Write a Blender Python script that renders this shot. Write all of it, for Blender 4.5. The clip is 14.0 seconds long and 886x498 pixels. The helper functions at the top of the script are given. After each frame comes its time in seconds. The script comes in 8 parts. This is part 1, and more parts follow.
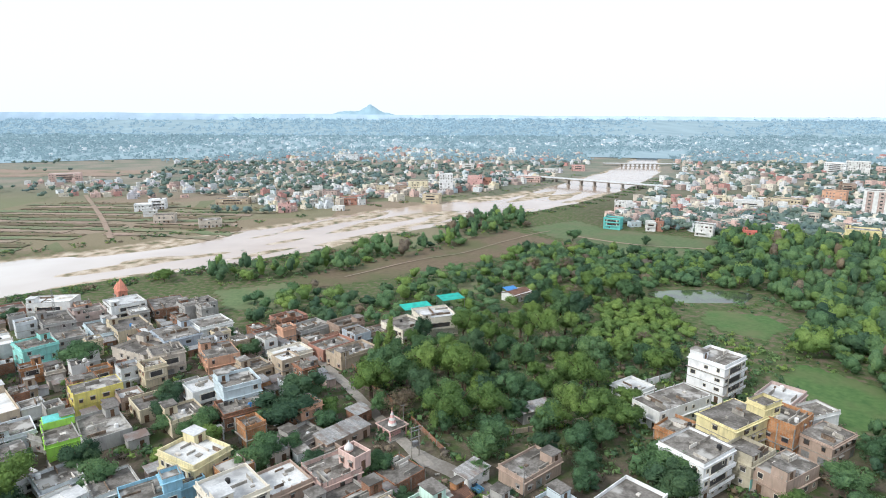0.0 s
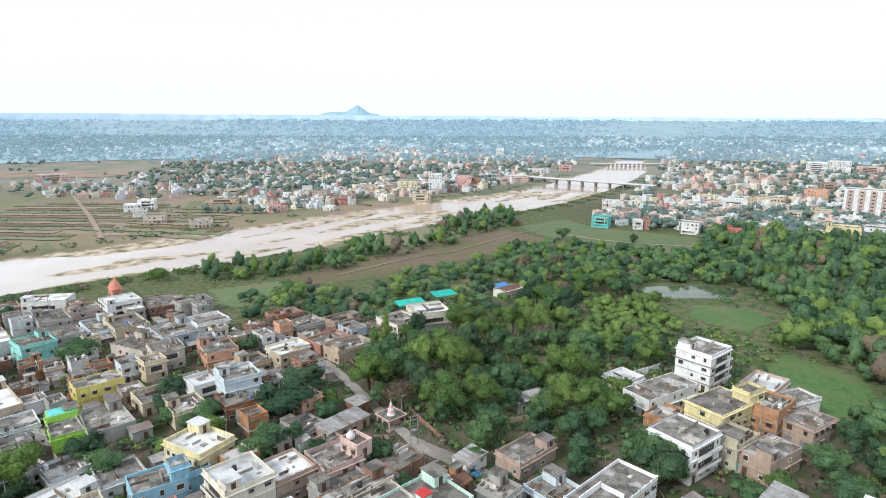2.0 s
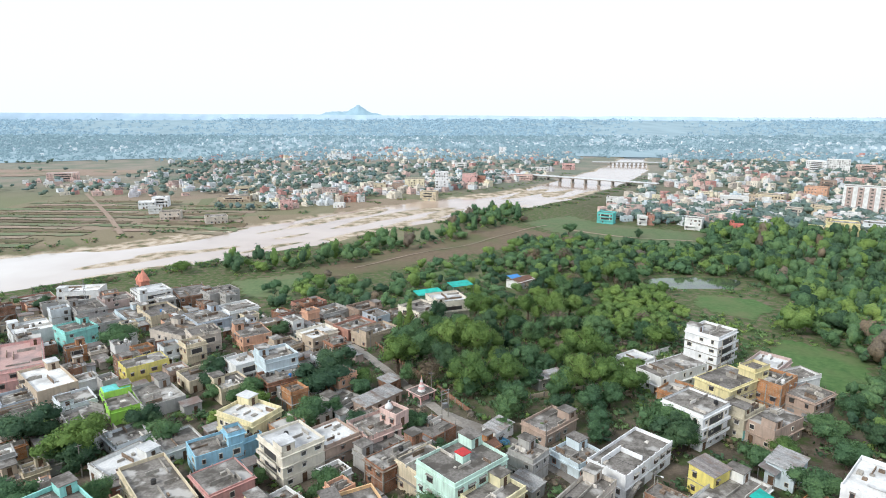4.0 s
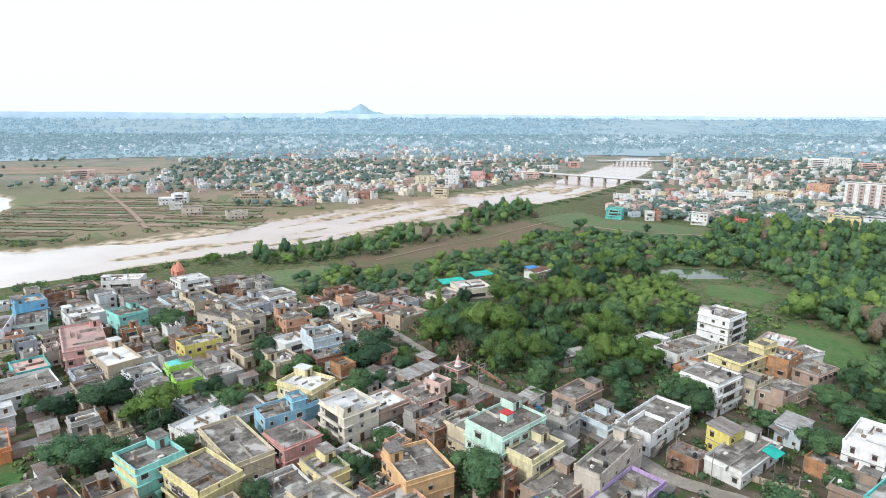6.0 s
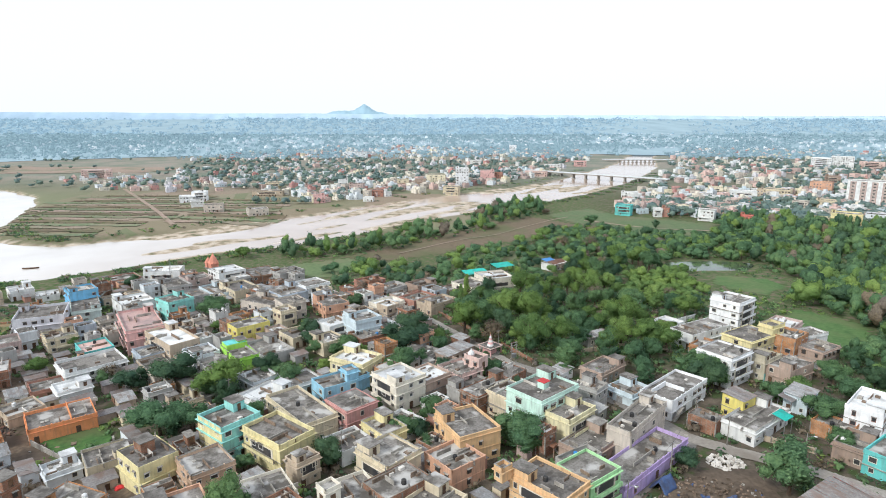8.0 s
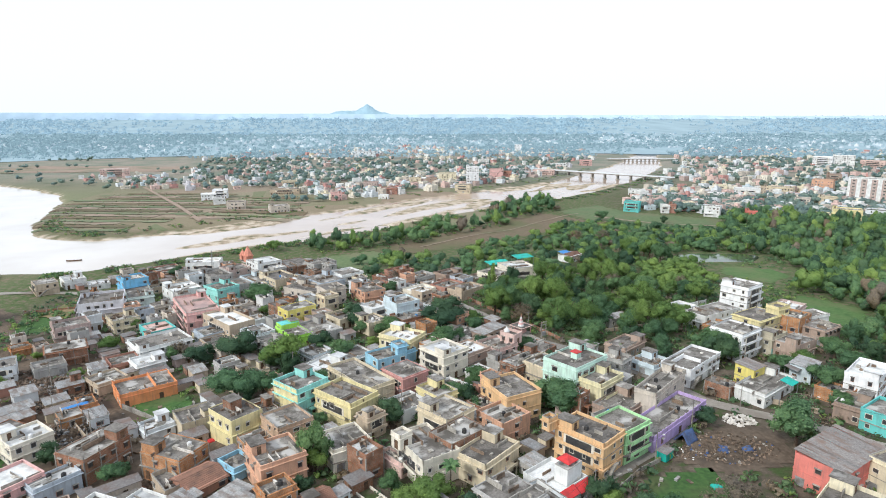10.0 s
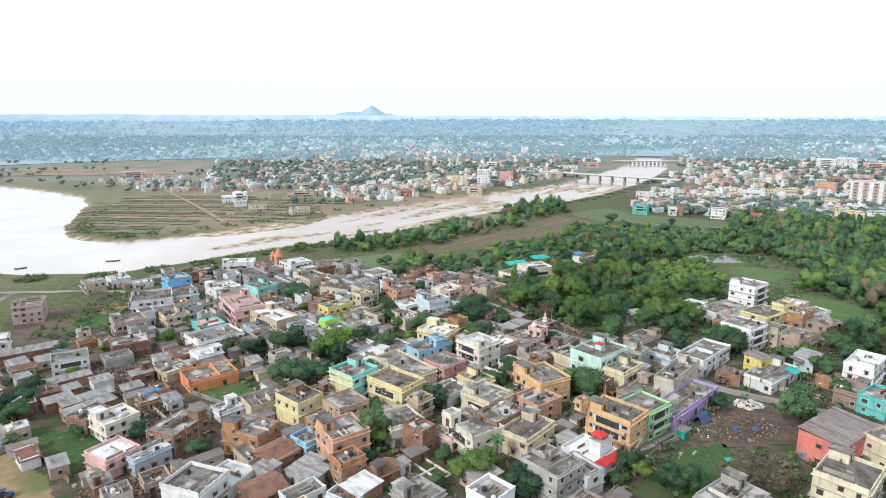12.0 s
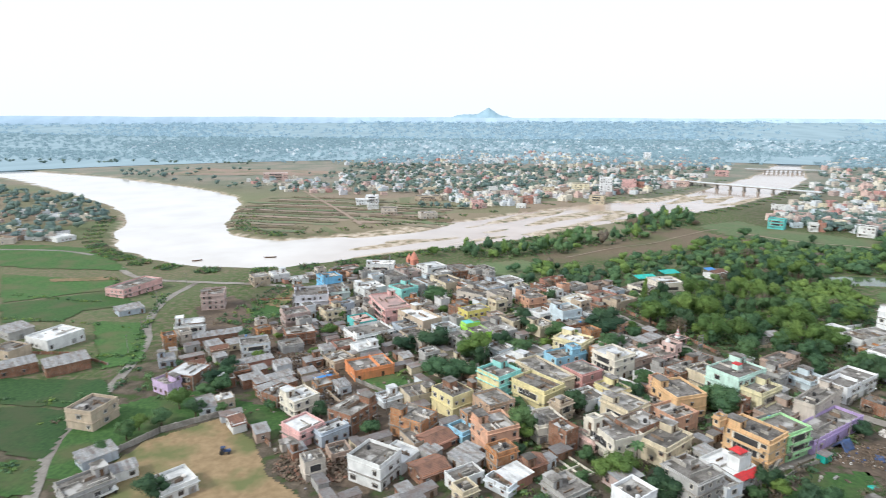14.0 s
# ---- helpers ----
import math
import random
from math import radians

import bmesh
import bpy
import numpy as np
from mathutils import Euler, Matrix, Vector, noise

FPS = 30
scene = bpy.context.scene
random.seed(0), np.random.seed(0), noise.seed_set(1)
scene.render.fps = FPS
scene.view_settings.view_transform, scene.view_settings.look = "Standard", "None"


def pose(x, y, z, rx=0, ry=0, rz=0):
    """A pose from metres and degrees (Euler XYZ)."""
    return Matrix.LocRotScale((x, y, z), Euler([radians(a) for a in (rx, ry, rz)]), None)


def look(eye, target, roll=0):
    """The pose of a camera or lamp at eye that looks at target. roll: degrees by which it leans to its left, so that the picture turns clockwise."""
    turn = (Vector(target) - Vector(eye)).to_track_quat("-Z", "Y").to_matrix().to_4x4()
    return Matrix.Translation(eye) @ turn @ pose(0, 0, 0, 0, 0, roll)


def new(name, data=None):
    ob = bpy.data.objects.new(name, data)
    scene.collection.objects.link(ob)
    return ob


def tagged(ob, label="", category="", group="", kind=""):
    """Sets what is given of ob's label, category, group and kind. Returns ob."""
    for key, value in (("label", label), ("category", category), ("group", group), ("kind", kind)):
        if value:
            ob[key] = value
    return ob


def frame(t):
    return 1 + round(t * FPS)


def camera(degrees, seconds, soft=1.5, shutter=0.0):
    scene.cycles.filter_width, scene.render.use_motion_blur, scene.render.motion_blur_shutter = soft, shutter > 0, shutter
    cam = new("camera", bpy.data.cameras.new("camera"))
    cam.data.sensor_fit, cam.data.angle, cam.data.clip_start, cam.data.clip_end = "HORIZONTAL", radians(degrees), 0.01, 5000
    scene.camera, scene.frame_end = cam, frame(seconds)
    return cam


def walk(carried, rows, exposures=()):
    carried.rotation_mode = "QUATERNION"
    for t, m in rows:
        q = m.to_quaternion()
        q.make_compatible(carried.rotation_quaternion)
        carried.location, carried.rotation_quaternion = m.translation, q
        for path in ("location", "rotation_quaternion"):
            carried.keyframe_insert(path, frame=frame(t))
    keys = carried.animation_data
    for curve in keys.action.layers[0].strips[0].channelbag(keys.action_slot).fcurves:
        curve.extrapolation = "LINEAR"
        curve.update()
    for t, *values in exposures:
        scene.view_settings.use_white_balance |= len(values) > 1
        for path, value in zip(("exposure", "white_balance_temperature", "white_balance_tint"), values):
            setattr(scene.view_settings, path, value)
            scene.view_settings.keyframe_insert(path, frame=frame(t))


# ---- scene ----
cam = camera(72.5, 14.0, soft=1.0, shutter=0.22)
PATH = [
    (0, (-4.594, 2.687, 83.145), (-4.593, 4.64, 82.712), 0.1),
    (0.5, (-4.528, 2.366, 82.912), (-4.513, 4.319, 82.48), 0.1),
    (1, (-5.01, 1.217, 82.906), (-4.983, 3.17, 82.474), 0.0),
    (1.5, (-5.779, -0.357, 82.699), (-5.744, 1.596, 82.269), 0.1),
    (2, (-7.074, -2.323, 82.532), (-7.032, -0.37, 82.102), 0.1),
    (2.5, (-8.479, -4.871, 82.372), (-8.435, -2.919, 81.941), 0.0),
    (3, (-10.558, -8.03, 82.164), (-10.514, -6.077, 81.733), 0.1),
    (5.5, (-23.421, -27.163, 81.584), (-23.38, -25.21, 81.151), 0.0),
    (6, (-26.431, -31.453, 81.536), (-26.391, -29.501, 81.102), 0.1),
    (6.5, (-29.092, -35.456, 81.331), (-29.054, -33.504, 80.898), 0.0),
    (7, (-31.766, -39.308, 81.473), (-31.728, -37.356, 81.039), 0.1),
    (7.5, (-34.686, -43.866, 81.508), (-34.651, -41.914, 81.074), 0.0),
    (8, (-37.846, -48.542, 81.437), (-37.812, -46.59, 81.003), -0.0),
    (10.5, (-53.961, -73.622, 81.686), (-53.932, -71.67, 81.252), -0.1),
    (11, (-56.782, -78.164, 82.269), (-56.756, -76.212, 81.835), -0.1),
    (11.5, (-59.779, -82.987, 84.045), (-59.755, -81.034, 83.613), -0.1),
    (12, (-62.462, -87.51, 86.122), (-62.441, -85.557, 85.69), -0.1),
    (12.5, (-64.989, -92.209, 88.169), (-64.972, -90.256, 87.739), -0.1),
    (13, (-67.556, -96.602, 90.247), (-67.539, -94.648, 89.818), -0.1),
    (13.4, (-69.913, -100.368, 91.883), (-69.896, -98.414, 91.454), -0.1),
    (13.5, (-70.502, -101.309, 92.292), (-70.516, -99.356, 91.864), -0.1),
    (13.7, (-71.8, -103.43, 93.2), (-71.944, -101.482, 92.771), -0.1),
    (14, (-73.835, -106.708, 94.643), (-74.173, -104.784, 94.215), -0.1),
]
walk(cam, [(t, look(eye, target, roll)) for t, eye, target, roll in PATH], [(0, 0.09, 5930, 8), (14, 0.09, 5930, 8)])

# ---- world and light ----
world = bpy.data.worlds.new("sky")
scene.world = world
world.use_nodes = True
wn, wl = world.node_tree.nodes, world.node_tree.links
SUN_EL, SUN_AZ = 38.0, 232.0          # degrees; azimuth clockwise from +y
sky = wn.new("ShaderNodeTexSky")
sky.sky_type, sky.sun_disc = "NISHITA", False
sky.sun_elevation, sky.sun_rotation = radians(SUN_EL), radians(SUN_AZ)
sky.dust_density, sky.air_density, sky.altitude = 4.0, 1.0, 200
scaled = wn.new("ShaderNodeVectorMath")
scaled.operation = "SCALE"
scaled.inputs["Scale"].default_value = 0.10
wl.new(sky.outputs["Color"], scaled.inputs[0])
veil = wn.new("ShaderNodeMix")
veil.data_type = "RGBA"
veil.inputs["Factor"].default_value = 0.80
wl.new(scaled.outputs[0], veil.inputs["A"])
veil.inputs["B"].default_value = (1.19, 1.21, 1.24, 1)      # bright overcast veil
wl.new(veil.outputs["Result"], wn["Background"].inputs["Color"])
wn["Background"].inputs["Strength"].default_value = 1.0

sun = new("sun", bpy.data.lights.new("sun", "SUN"))
sun.data.energy, sun.data.angle, sun.data.color = 2.65, radians(9), (1.0, 0.93, 0.82)
sun_dir = Vector((math.sin(radians(SUN_AZ)) * math.cos(radians(SUN_EL)),
                  math.cos(radians(SUN_AZ)) * math.cos(radians(SUN_EL)), math.sin(radians(SUN_EL))))
sun.matrix_world = look(sun_dir * 500, (0, 0, 0))

# ---- materials ----
def mat_base(name, rough=0.85, spec=0.3):
    m = bpy.data.materials.new(name)
    m.use_nodes = True
    nt = m.node_tree
    b = nt.nodes["Principled BSDF"]
    b.inputs["Roughness"].default_value = rough
    b.inputs["Specular IOR Level"].default_value = spec
    return m, nt, b


def noise_tex(nt, vec, scale, detail=4.0, stretch=(1, 1, 1)):
    mp = nt.nodes.new("ShaderNodeMapping")
    mp.inputs["Scale"].default_value = stretch
    nt.links.new(vec, mp.inputs["Vector"])
    n = nt.nodes.new("ShaderNodeTexNoise")
    n.inputs["Scale"].default_value, n.inputs["Detail"].default_value = scale, detail
    nt.links.new(mp.outputs["Vector"], n.inputs["Vector"])
    return n.outputs["Fac"]


def ramp(nt, fac, stops):
    r = nt.nodes.new("ShaderNodeValToRGB")
    e = r.color_ramp.elements
    while len(e) < len(stops):
        e.new(0.5)
    for k, (p, c) in enumerate(stops):
        e[k].position, e[k].color = p, (*c, 1) if len(c) == 3 else c
    nt.links.new(fac, r.inputs["Fac"])
    return r.outputs["Color"]


def mixc(nt, fac, a, b, mode="MIX"):
    m = nt.nodes.new("ShaderNodeMix")
    m.data_type, m.blend_type = "RGBA", mode
    for key, v in (("Factor", fac), ("A", a), ("B", b)):
        if isinstance(v, (int, float)):
            m.inputs[key].default_value = v
        elif isinstance(v, tuple):
            m.inputs[key].default_value = (*v[:3], 1)
        else:
            nt.links.new(v, m.inputs[key])
    return m.outputs["Result"]


def bump(nt, b, fac, strength=0.3, dist=0.05):
    n = nt.nodes.new("ShaderNodeBump")
    n.inputs["Strength"].default_value, n.inputs["Distance"].default_value = strength, dist
    nt.links.new(fac, n.inputs["Height"])
    nt.links.new(n.outputs["Normal"], b.inputs["Normal"])


def position(nt):
    return nt.nodes.new("ShaderNodeNewGeometry").outputs["Position"]


def random_object(nt):
    return nt.nodes.new("ShaderNodeObjectInfo").outputs["Random"]


def random_island(nt):
    return nt.nodes.new("ShaderNodeNewGeometry").outputs["Random Per Island"]


PAINTS = {
    "white": (0.74, 0.74, 0.72), "purewhite": (0.84, 0.84, 0.84), "palewhite": (0.68, 0.71, 0.73), "creamwhite": (0.78, 0.72, 0.60),
    "lavwhite": (0.66, 0.65, 0.69), "mintwhite": (0.62, 0.72, 0.68), "palebluew": (0.60, 0.70, 0.75), "palecream": (0.76, 0.68, 0.48),
    "cream": (0.68, 0.58, 0.40), "cream2": (0.76, 0.69, 0.42), "yellowcream": (0.76, 0.67, 0.38), "paleyellow": (0.78, 0.68, 0.34),
    "yellow": (0.78, 0.66, 0.14), "beige": (0.58, 0.51, 0.43), "tan": (0.52, 0.41, 0.29), "tanpeach": (0.56, 0.38, 0.25),
    "tangreen": (0.50, 0.45, 0.33), "peach": (0.66, 0.36, 0.22), "orange": (0.80, 0.27, 0.07), "orangecream": (0.74, 0.46, 0.21),
    "coral": (0.72, 0.17, 0.13), "pink": (0.76, 0.44, 0.41), "palepink": (0.72, 0.50, 0.44), "redpink": (0.55, 0.26, 0.23),
    "dustpink": (0.50, 0.37, 0.33), "brownpink": (0.42, 0.30, 0.23), "brown": (0.32, 0.22, 0.16), "blue": (0.16, 0.50, 0.78),
    "skyblue": (0.30, 0.60, 0.78), "bluegrey": (0.45, 0.51, 0.58), "grey": (0.40, 0.39, 0.37), "teal": (0.10, 0.58, 0.55),
    "turq": (0.30, 0.72, 0.66), "turqyellow": (0.28, 0.70, 0.66), "mint": (0.58, 0.80, 0.69), "green": (0.42, 0.76, 0.36),
    "lime": (0.40, 0.80, 0.06), "purple": (0.50, 0.36, 0.67), "lilac": (0.62, 0.46, 0.70), "brickred": (0.40, 0.17, 0.11),
    "terra": (0.38, 0.16, 0.09), "ochre": (0.62, 0.33, 0.10), "saffron": (0.70, 0.24, 0.15), "rose": (0.78, 0.42, 0.40),
}
made_mats = {}


def plaster(key):
    """Weathered limewash or distemper on plaster, with grime runs and faded patches."""
    if key in made_mats:
        return made_mats[key]
    c = tuple(0.86 * v + 0.14 * g for v, g in zip(PAINTS[key], (0.58, 0.55, 0.51)))     # faded by sun and dust
    if min(PAINTS[key]) > 0.65:
        c = PAINTS[key]
    m, nt, b = mat_base("paint_" + key, 0.9, 0.2)
    p = position(nt)
    faded = noise_tex(nt, p, 0.35, 5)
    runs = noise_tex(nt, p, 1.0, 5, (1.6, 1.6, 0.22))
    grain = noise_tex(nt, p, 9.0, 3)
    col = ramp(nt, faded, [(0.3, tuple(v * 0.80 for v in c)), (0.62, tuple(min(0.88, v * 1.04 + 0.01) for v in c))])
    grime = 0.30 if min(c) > 0.58 else 0.55
    dirt = ramp(nt, runs, [(0.48, (0, 0, 0)), (0.76, (grime, grime, grime))])
    col = mixc(nt, dirt, col, tuple(0.30 * v + 0.09 for v in c))
    col = mixc(nt, 0.25, col, ramp(nt, grain, [(0.3, (0.55, 0.55, 0.55)), (0.7, (1, 1, 1))]), "MULTIPLY")
    nt.links.new(col, b.inputs["Base Color"])
    bump(nt, b, grain, 0.25, 0.02)
    made_mats[key] = m
    return m


def brickwork(key, c1, c2, mortar):
    if key in made_mats:
        return made_mats[key]
    m, nt, b = mat_base("brick_" + key, 0.92, 0.15)
    p = position(nt)
    sep = nt.nodes.new("ShaderNodeSeparateXYZ")
    nt.links.new(p, sep.inputs[0])
    add = nt.nodes.new("ShaderNodeMath")
    nt.links.new(sep.outputs["X"], add.inputs[0]), nt.links.new(sep.outputs["Y"], add.inputs[1])
    comb = nt.nodes.new("ShaderNodeCombineXYZ")
    nt.links.new(add.outputs[0], comb.inputs["X"]), nt.links.new(sep.outputs["Z"], comb.inputs["Y"])
    br = nt.nodes.new("ShaderNodeTexBrick")
    br.inputs["Scale"].default_value = 1.0
    br.inputs["Brick Width"].default_value, br.inputs["Row Height"].default_value = 0.24, 0.085
    br.inputs["Mortar Size"].default_value = 0.012
    br.inputs["Color1"].default_value, br.inputs["Color2"].default_value = (*c1, 1), (*c2, 1)
    br.inputs["Mortar"].default_value = (*mortar, 1)
    nt.links.new(comb.outputs[0], br.inputs["Vector"])
    patch = ramp(nt, noise_tex(nt, p, 0.5, 5), [(0.35, (0.55, 0.52, 0.50)), (0.65, (1.05, 1.0, 0.97))])
    nt.links.new(mixc(nt, 0.85, br.outputs["Color"], patch, "MULTIPLY"), b.inputs["Base Color"])
    bump(nt, b, br.outputs["Fac"], 0.3, 0.02)
    made_mats[key] = m
    return m


def wall_mat(key):
    if key == "brick":
        return brickwork(key, (0.36, 0.17, 0.10), (0.26, 0.13, 0.085), (0.30, 0.25, 0.20))
    if key == "orangebrick":
        return brickwork(key, (0.56, 0.27, 0.11), (0.44, 0.20, 0.09), (0.42, 0.33, 0.24))
    return plaster(key)


def surface(key, dark, light, patch, rough=0.9, big=0.16, small=2.2, metal=0.0, relief=0.3, spec=0.25):
    """A mottled surface of two tones with patches of a third."""
    if key in made_mats:
        return made_mats[key]
    m, nt, b = mat_base(key, rough, spec)
    b.inputs["Metallic"].default_value = metal
    p = position(nt)
    off = nt.nodes.new("ShaderNodeVectorMath")
    off.operation = "MULTIPLY_ADD"
    cmb = nt.nodes.new("ShaderNodeCombineXYZ")
    nt.links.new(random_object(nt), cmb.inputs["Z"])
    nt.links.new(cmb.outputs[0], off.inputs[0])
    off.inputs[1].default_value = (0, 0, 90)
    nt.links.new(p, off.inputs[2])
    q = off.outputs[0]
    fine = noise_tex(nt, q, small, 6)
    col = ramp(nt, fine, [(0.30, dark), (0.70, light)])
    col = mixc(nt, ramp(nt, noise_tex(nt, q, big, 5), [(0.46, (0, 0, 0)), (0.66, (0.9, 0.9, 0.9))]), col, patch)
    tone = ramp(nt, random_object(nt), [(0.0, (0.78, 0.78, 0.78)), (1.0, (1.12, 1.11, 1.08))])
    col = mixc(nt, 1.0, col, tone, "MULTIPLY")
    nt.links.new(col, b.inputs["Base Color"])
    bump(nt, b, fine, relief, 0.04)
    made_mats[key] = m
    return m


def roof_cement():
    """Cement roof: grey screed, black mould in blotches, worn pale lime wash in places."""
    m, nt, b = mat_base("roof_concrete", 0.9, 0.2)
    p = position(nt)
    rnd = random_object(nt)
    col = ramp(nt, noise_tex(nt, p, 1.8, 6), [(0.30, (0.135, 0.125, 0.115)), (0.70, (0.260, 0.243, 0.225))])
    col = mixc(nt, ramp(nt, noise_tex(nt, p, 0.28, 6), [(0.48, (0, 0, 0)), (0.60, (0.85, 0.85, 0.85))]), col, (0.085, 0.077, 0.068))
    pale = nt.nodes.new("ShaderNodeMath")
    pale.operation = "MULTIPLY_ADD"
    nt.links.new(rnd, pale.inputs[0])
    pale.inputs[1].default_value = 0.16
    nt.links.new(noise_tex(nt, p, 0.19, 7, (1, 1, 3)), pale.inputs[2])
    col = mixc(nt, ramp(nt, pale.outputs[0], [(0.64, (0, 0, 0)), (0.73, (0.75, 0.75, 0.75))]), col, (0.48, 0.47, 0.455))
    tone = ramp(nt, rnd, [(0.0, (0.80, 0.79, 0.78)), (1.0, (1.10, 1.09, 1.06))])
    nt.links.new(mixc(nt, 1.0, col, tone, "MULTIPLY"), b.inputs["Base Color"])
    bump(nt, b, noise_tex(nt, p, 3.0, 4), 0.35, 0.03)
    return m


CONC = roof_cement()
LIMEROOF = surface("roof_limewash", (0.56, 0.57, 0.58), (0.74, 0.74, 0.73), (0.34, 0.34, 0.34), big=0.2)
PINKROOF = surface("roof_pink_wash", (0.50, 0.33, 0.30), (0.60, 0.42, 0.38), (0.34, 0.27, 0.26), big=0.2)
RAWCONC = surface("raw_concrete", (0.25, 0.232, 0.208), (0.40, 0.38, 0.345), (0.16, 0.145, 0.13), big=0.3)
TIN = surface("tin_sheet", (0.20, 0.205, 0.21), (0.37, 0.37, 0.37), (0.17, 0.13, 0.11), rough=0.65, big=0.3, spec=0.35, relief=0.1)
RUST = surface("weathered_sheet", (0.15, 0.14, 0.138), (0.26, 0.245, 0.24), (0.17, 0.12, 0.10), rough=0.75, big=0.3)
TERRA = surface("clay_tile", (0.18, 0.10, 0.075), (0.28, 0.155, 0.11), (0.12, 0.08, 0.065), big=0.4, small=5)
ROADM = surface("worn_road", (0.24, 0.22, 0.195), (0.34, 0.315, 0.285), (0.18, 0.155, 0.13), big=0.08, small=1.3)
DIRT = surface("bare_soil", (0.090, 0.068, 0.050), (0.165, 0.125, 0.092), (0.070, 0.055, 0.043), big=0.12, small=0.9)
YARD = surface("sandy_yard", (0.22, 0.155, 0.085), (0.31, 0.225, 0.13), (0.12, 0.14, 0.055), big=0.09, small=0.5)
GRASSY = surface("short_grass", (0.035, 0.085, 0.024), (0.075, 0.150, 0.040), (0.10, 0.11, 0.05), big=0.07, small=0.8, relief=0.8)
CROPDARK = surface("dark_crop", (0.025, 0.065, 0.022), (0.055, 0.115, 0.034), (0.07, 0.09, 0.04), big=0.08, small=0.8, relief=0.8)
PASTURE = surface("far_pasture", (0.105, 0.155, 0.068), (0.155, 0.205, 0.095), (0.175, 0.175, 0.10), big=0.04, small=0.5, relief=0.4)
MEADOW = surface("meadow_grass", (0.05, 0.105, 0.032), (0.09, 0.155, 0.05), (0.115, 0.135, 0.06), big=0.05, small=0.6, relief=0.6)
PLOUGH = surface("fallow_field", (0.135, 0.105, 0.07), (0.20, 0.155, 0.10), (0.12, 0.13, 0.06), big=0.04, small=0.5, relief=0.6)
DARKGLASS = surface("window_dark", (0.030, 0.032, 0.036), (0.06, 0.06, 0.065), (0.09, 0.085, 0.08), rough=0.35, big=0.5, spec=0.5)
WOODDARK = surface("door_wood", (0.10, 0.06, 0.035), (0.18, 0.11, 0.07), (0.07, 0.05, 0.04), rough=0.7, big=0.8)
BLACKPL = surface("black_plastic", (0.02, 0.02, 0.022), (0.04, 0.04, 0.042), (0.06, 0.055, 0.05), rough=0.5, big=0.8)
WHITEPL = surface("white_plastic", (0.66, 0.67, 0.68), (0.78, 0.78, 0.78), (0.5, 0.49, 0.47), rough=0.5, big=0.8)
BLUEPL = surface("blue_plastic", (0.04, 0.20, 0.55), (0.07, 0.30, 0.70), (0.05, 0.18, 0.4), rough=0.5, big=0.8)
TEALTARP = surface("green_tarpaulin", (0.02, 0.36, 0.30), (0.04, 0.48, 0.40), (0.03, 0.28, 0.24), rough=0.6, big=0.5)
BLUETARP = surface("blue_tarpaulin", (0.04, 0.07, 0.16), (0.07, 0.11, 0.24), (0.05, 0.06, 0.10), rough=0.6, big=0.6)
REDPAINT = surface("red_paint", (0.48, 0.03, 0.035), (0.60, 0.05, 0.05), (0.36, 0.04, 0.04), rough=0.6, big=0.6)
STEEL = surface("galvanised_steel", (0.30, 0.31, 0.32), (0.42, 0.43, 0.44), (0.26, 0.22, 0.19), rough=0.5, big=0.9, metal=0.6)
RUBBLEM = surface("rubble", (0.13, 0.095, 0.07), (0.27, 0.20, 0.15), (0.07, 0.055, 0.045), big=0.5, small=3)
PALERUB = surface("lime_rubble", (0.5, 0.47, 0.43), (0.66, 0.63, 0.6), (0.3, 0.27, 0.23), big=0.5, small=3)
BARK = surface("bark", (0.09, 0.065, 0.045), (0.17, 0.13, 0.095), (0.06, 0.045, 0.035), big=0.8, small=5)


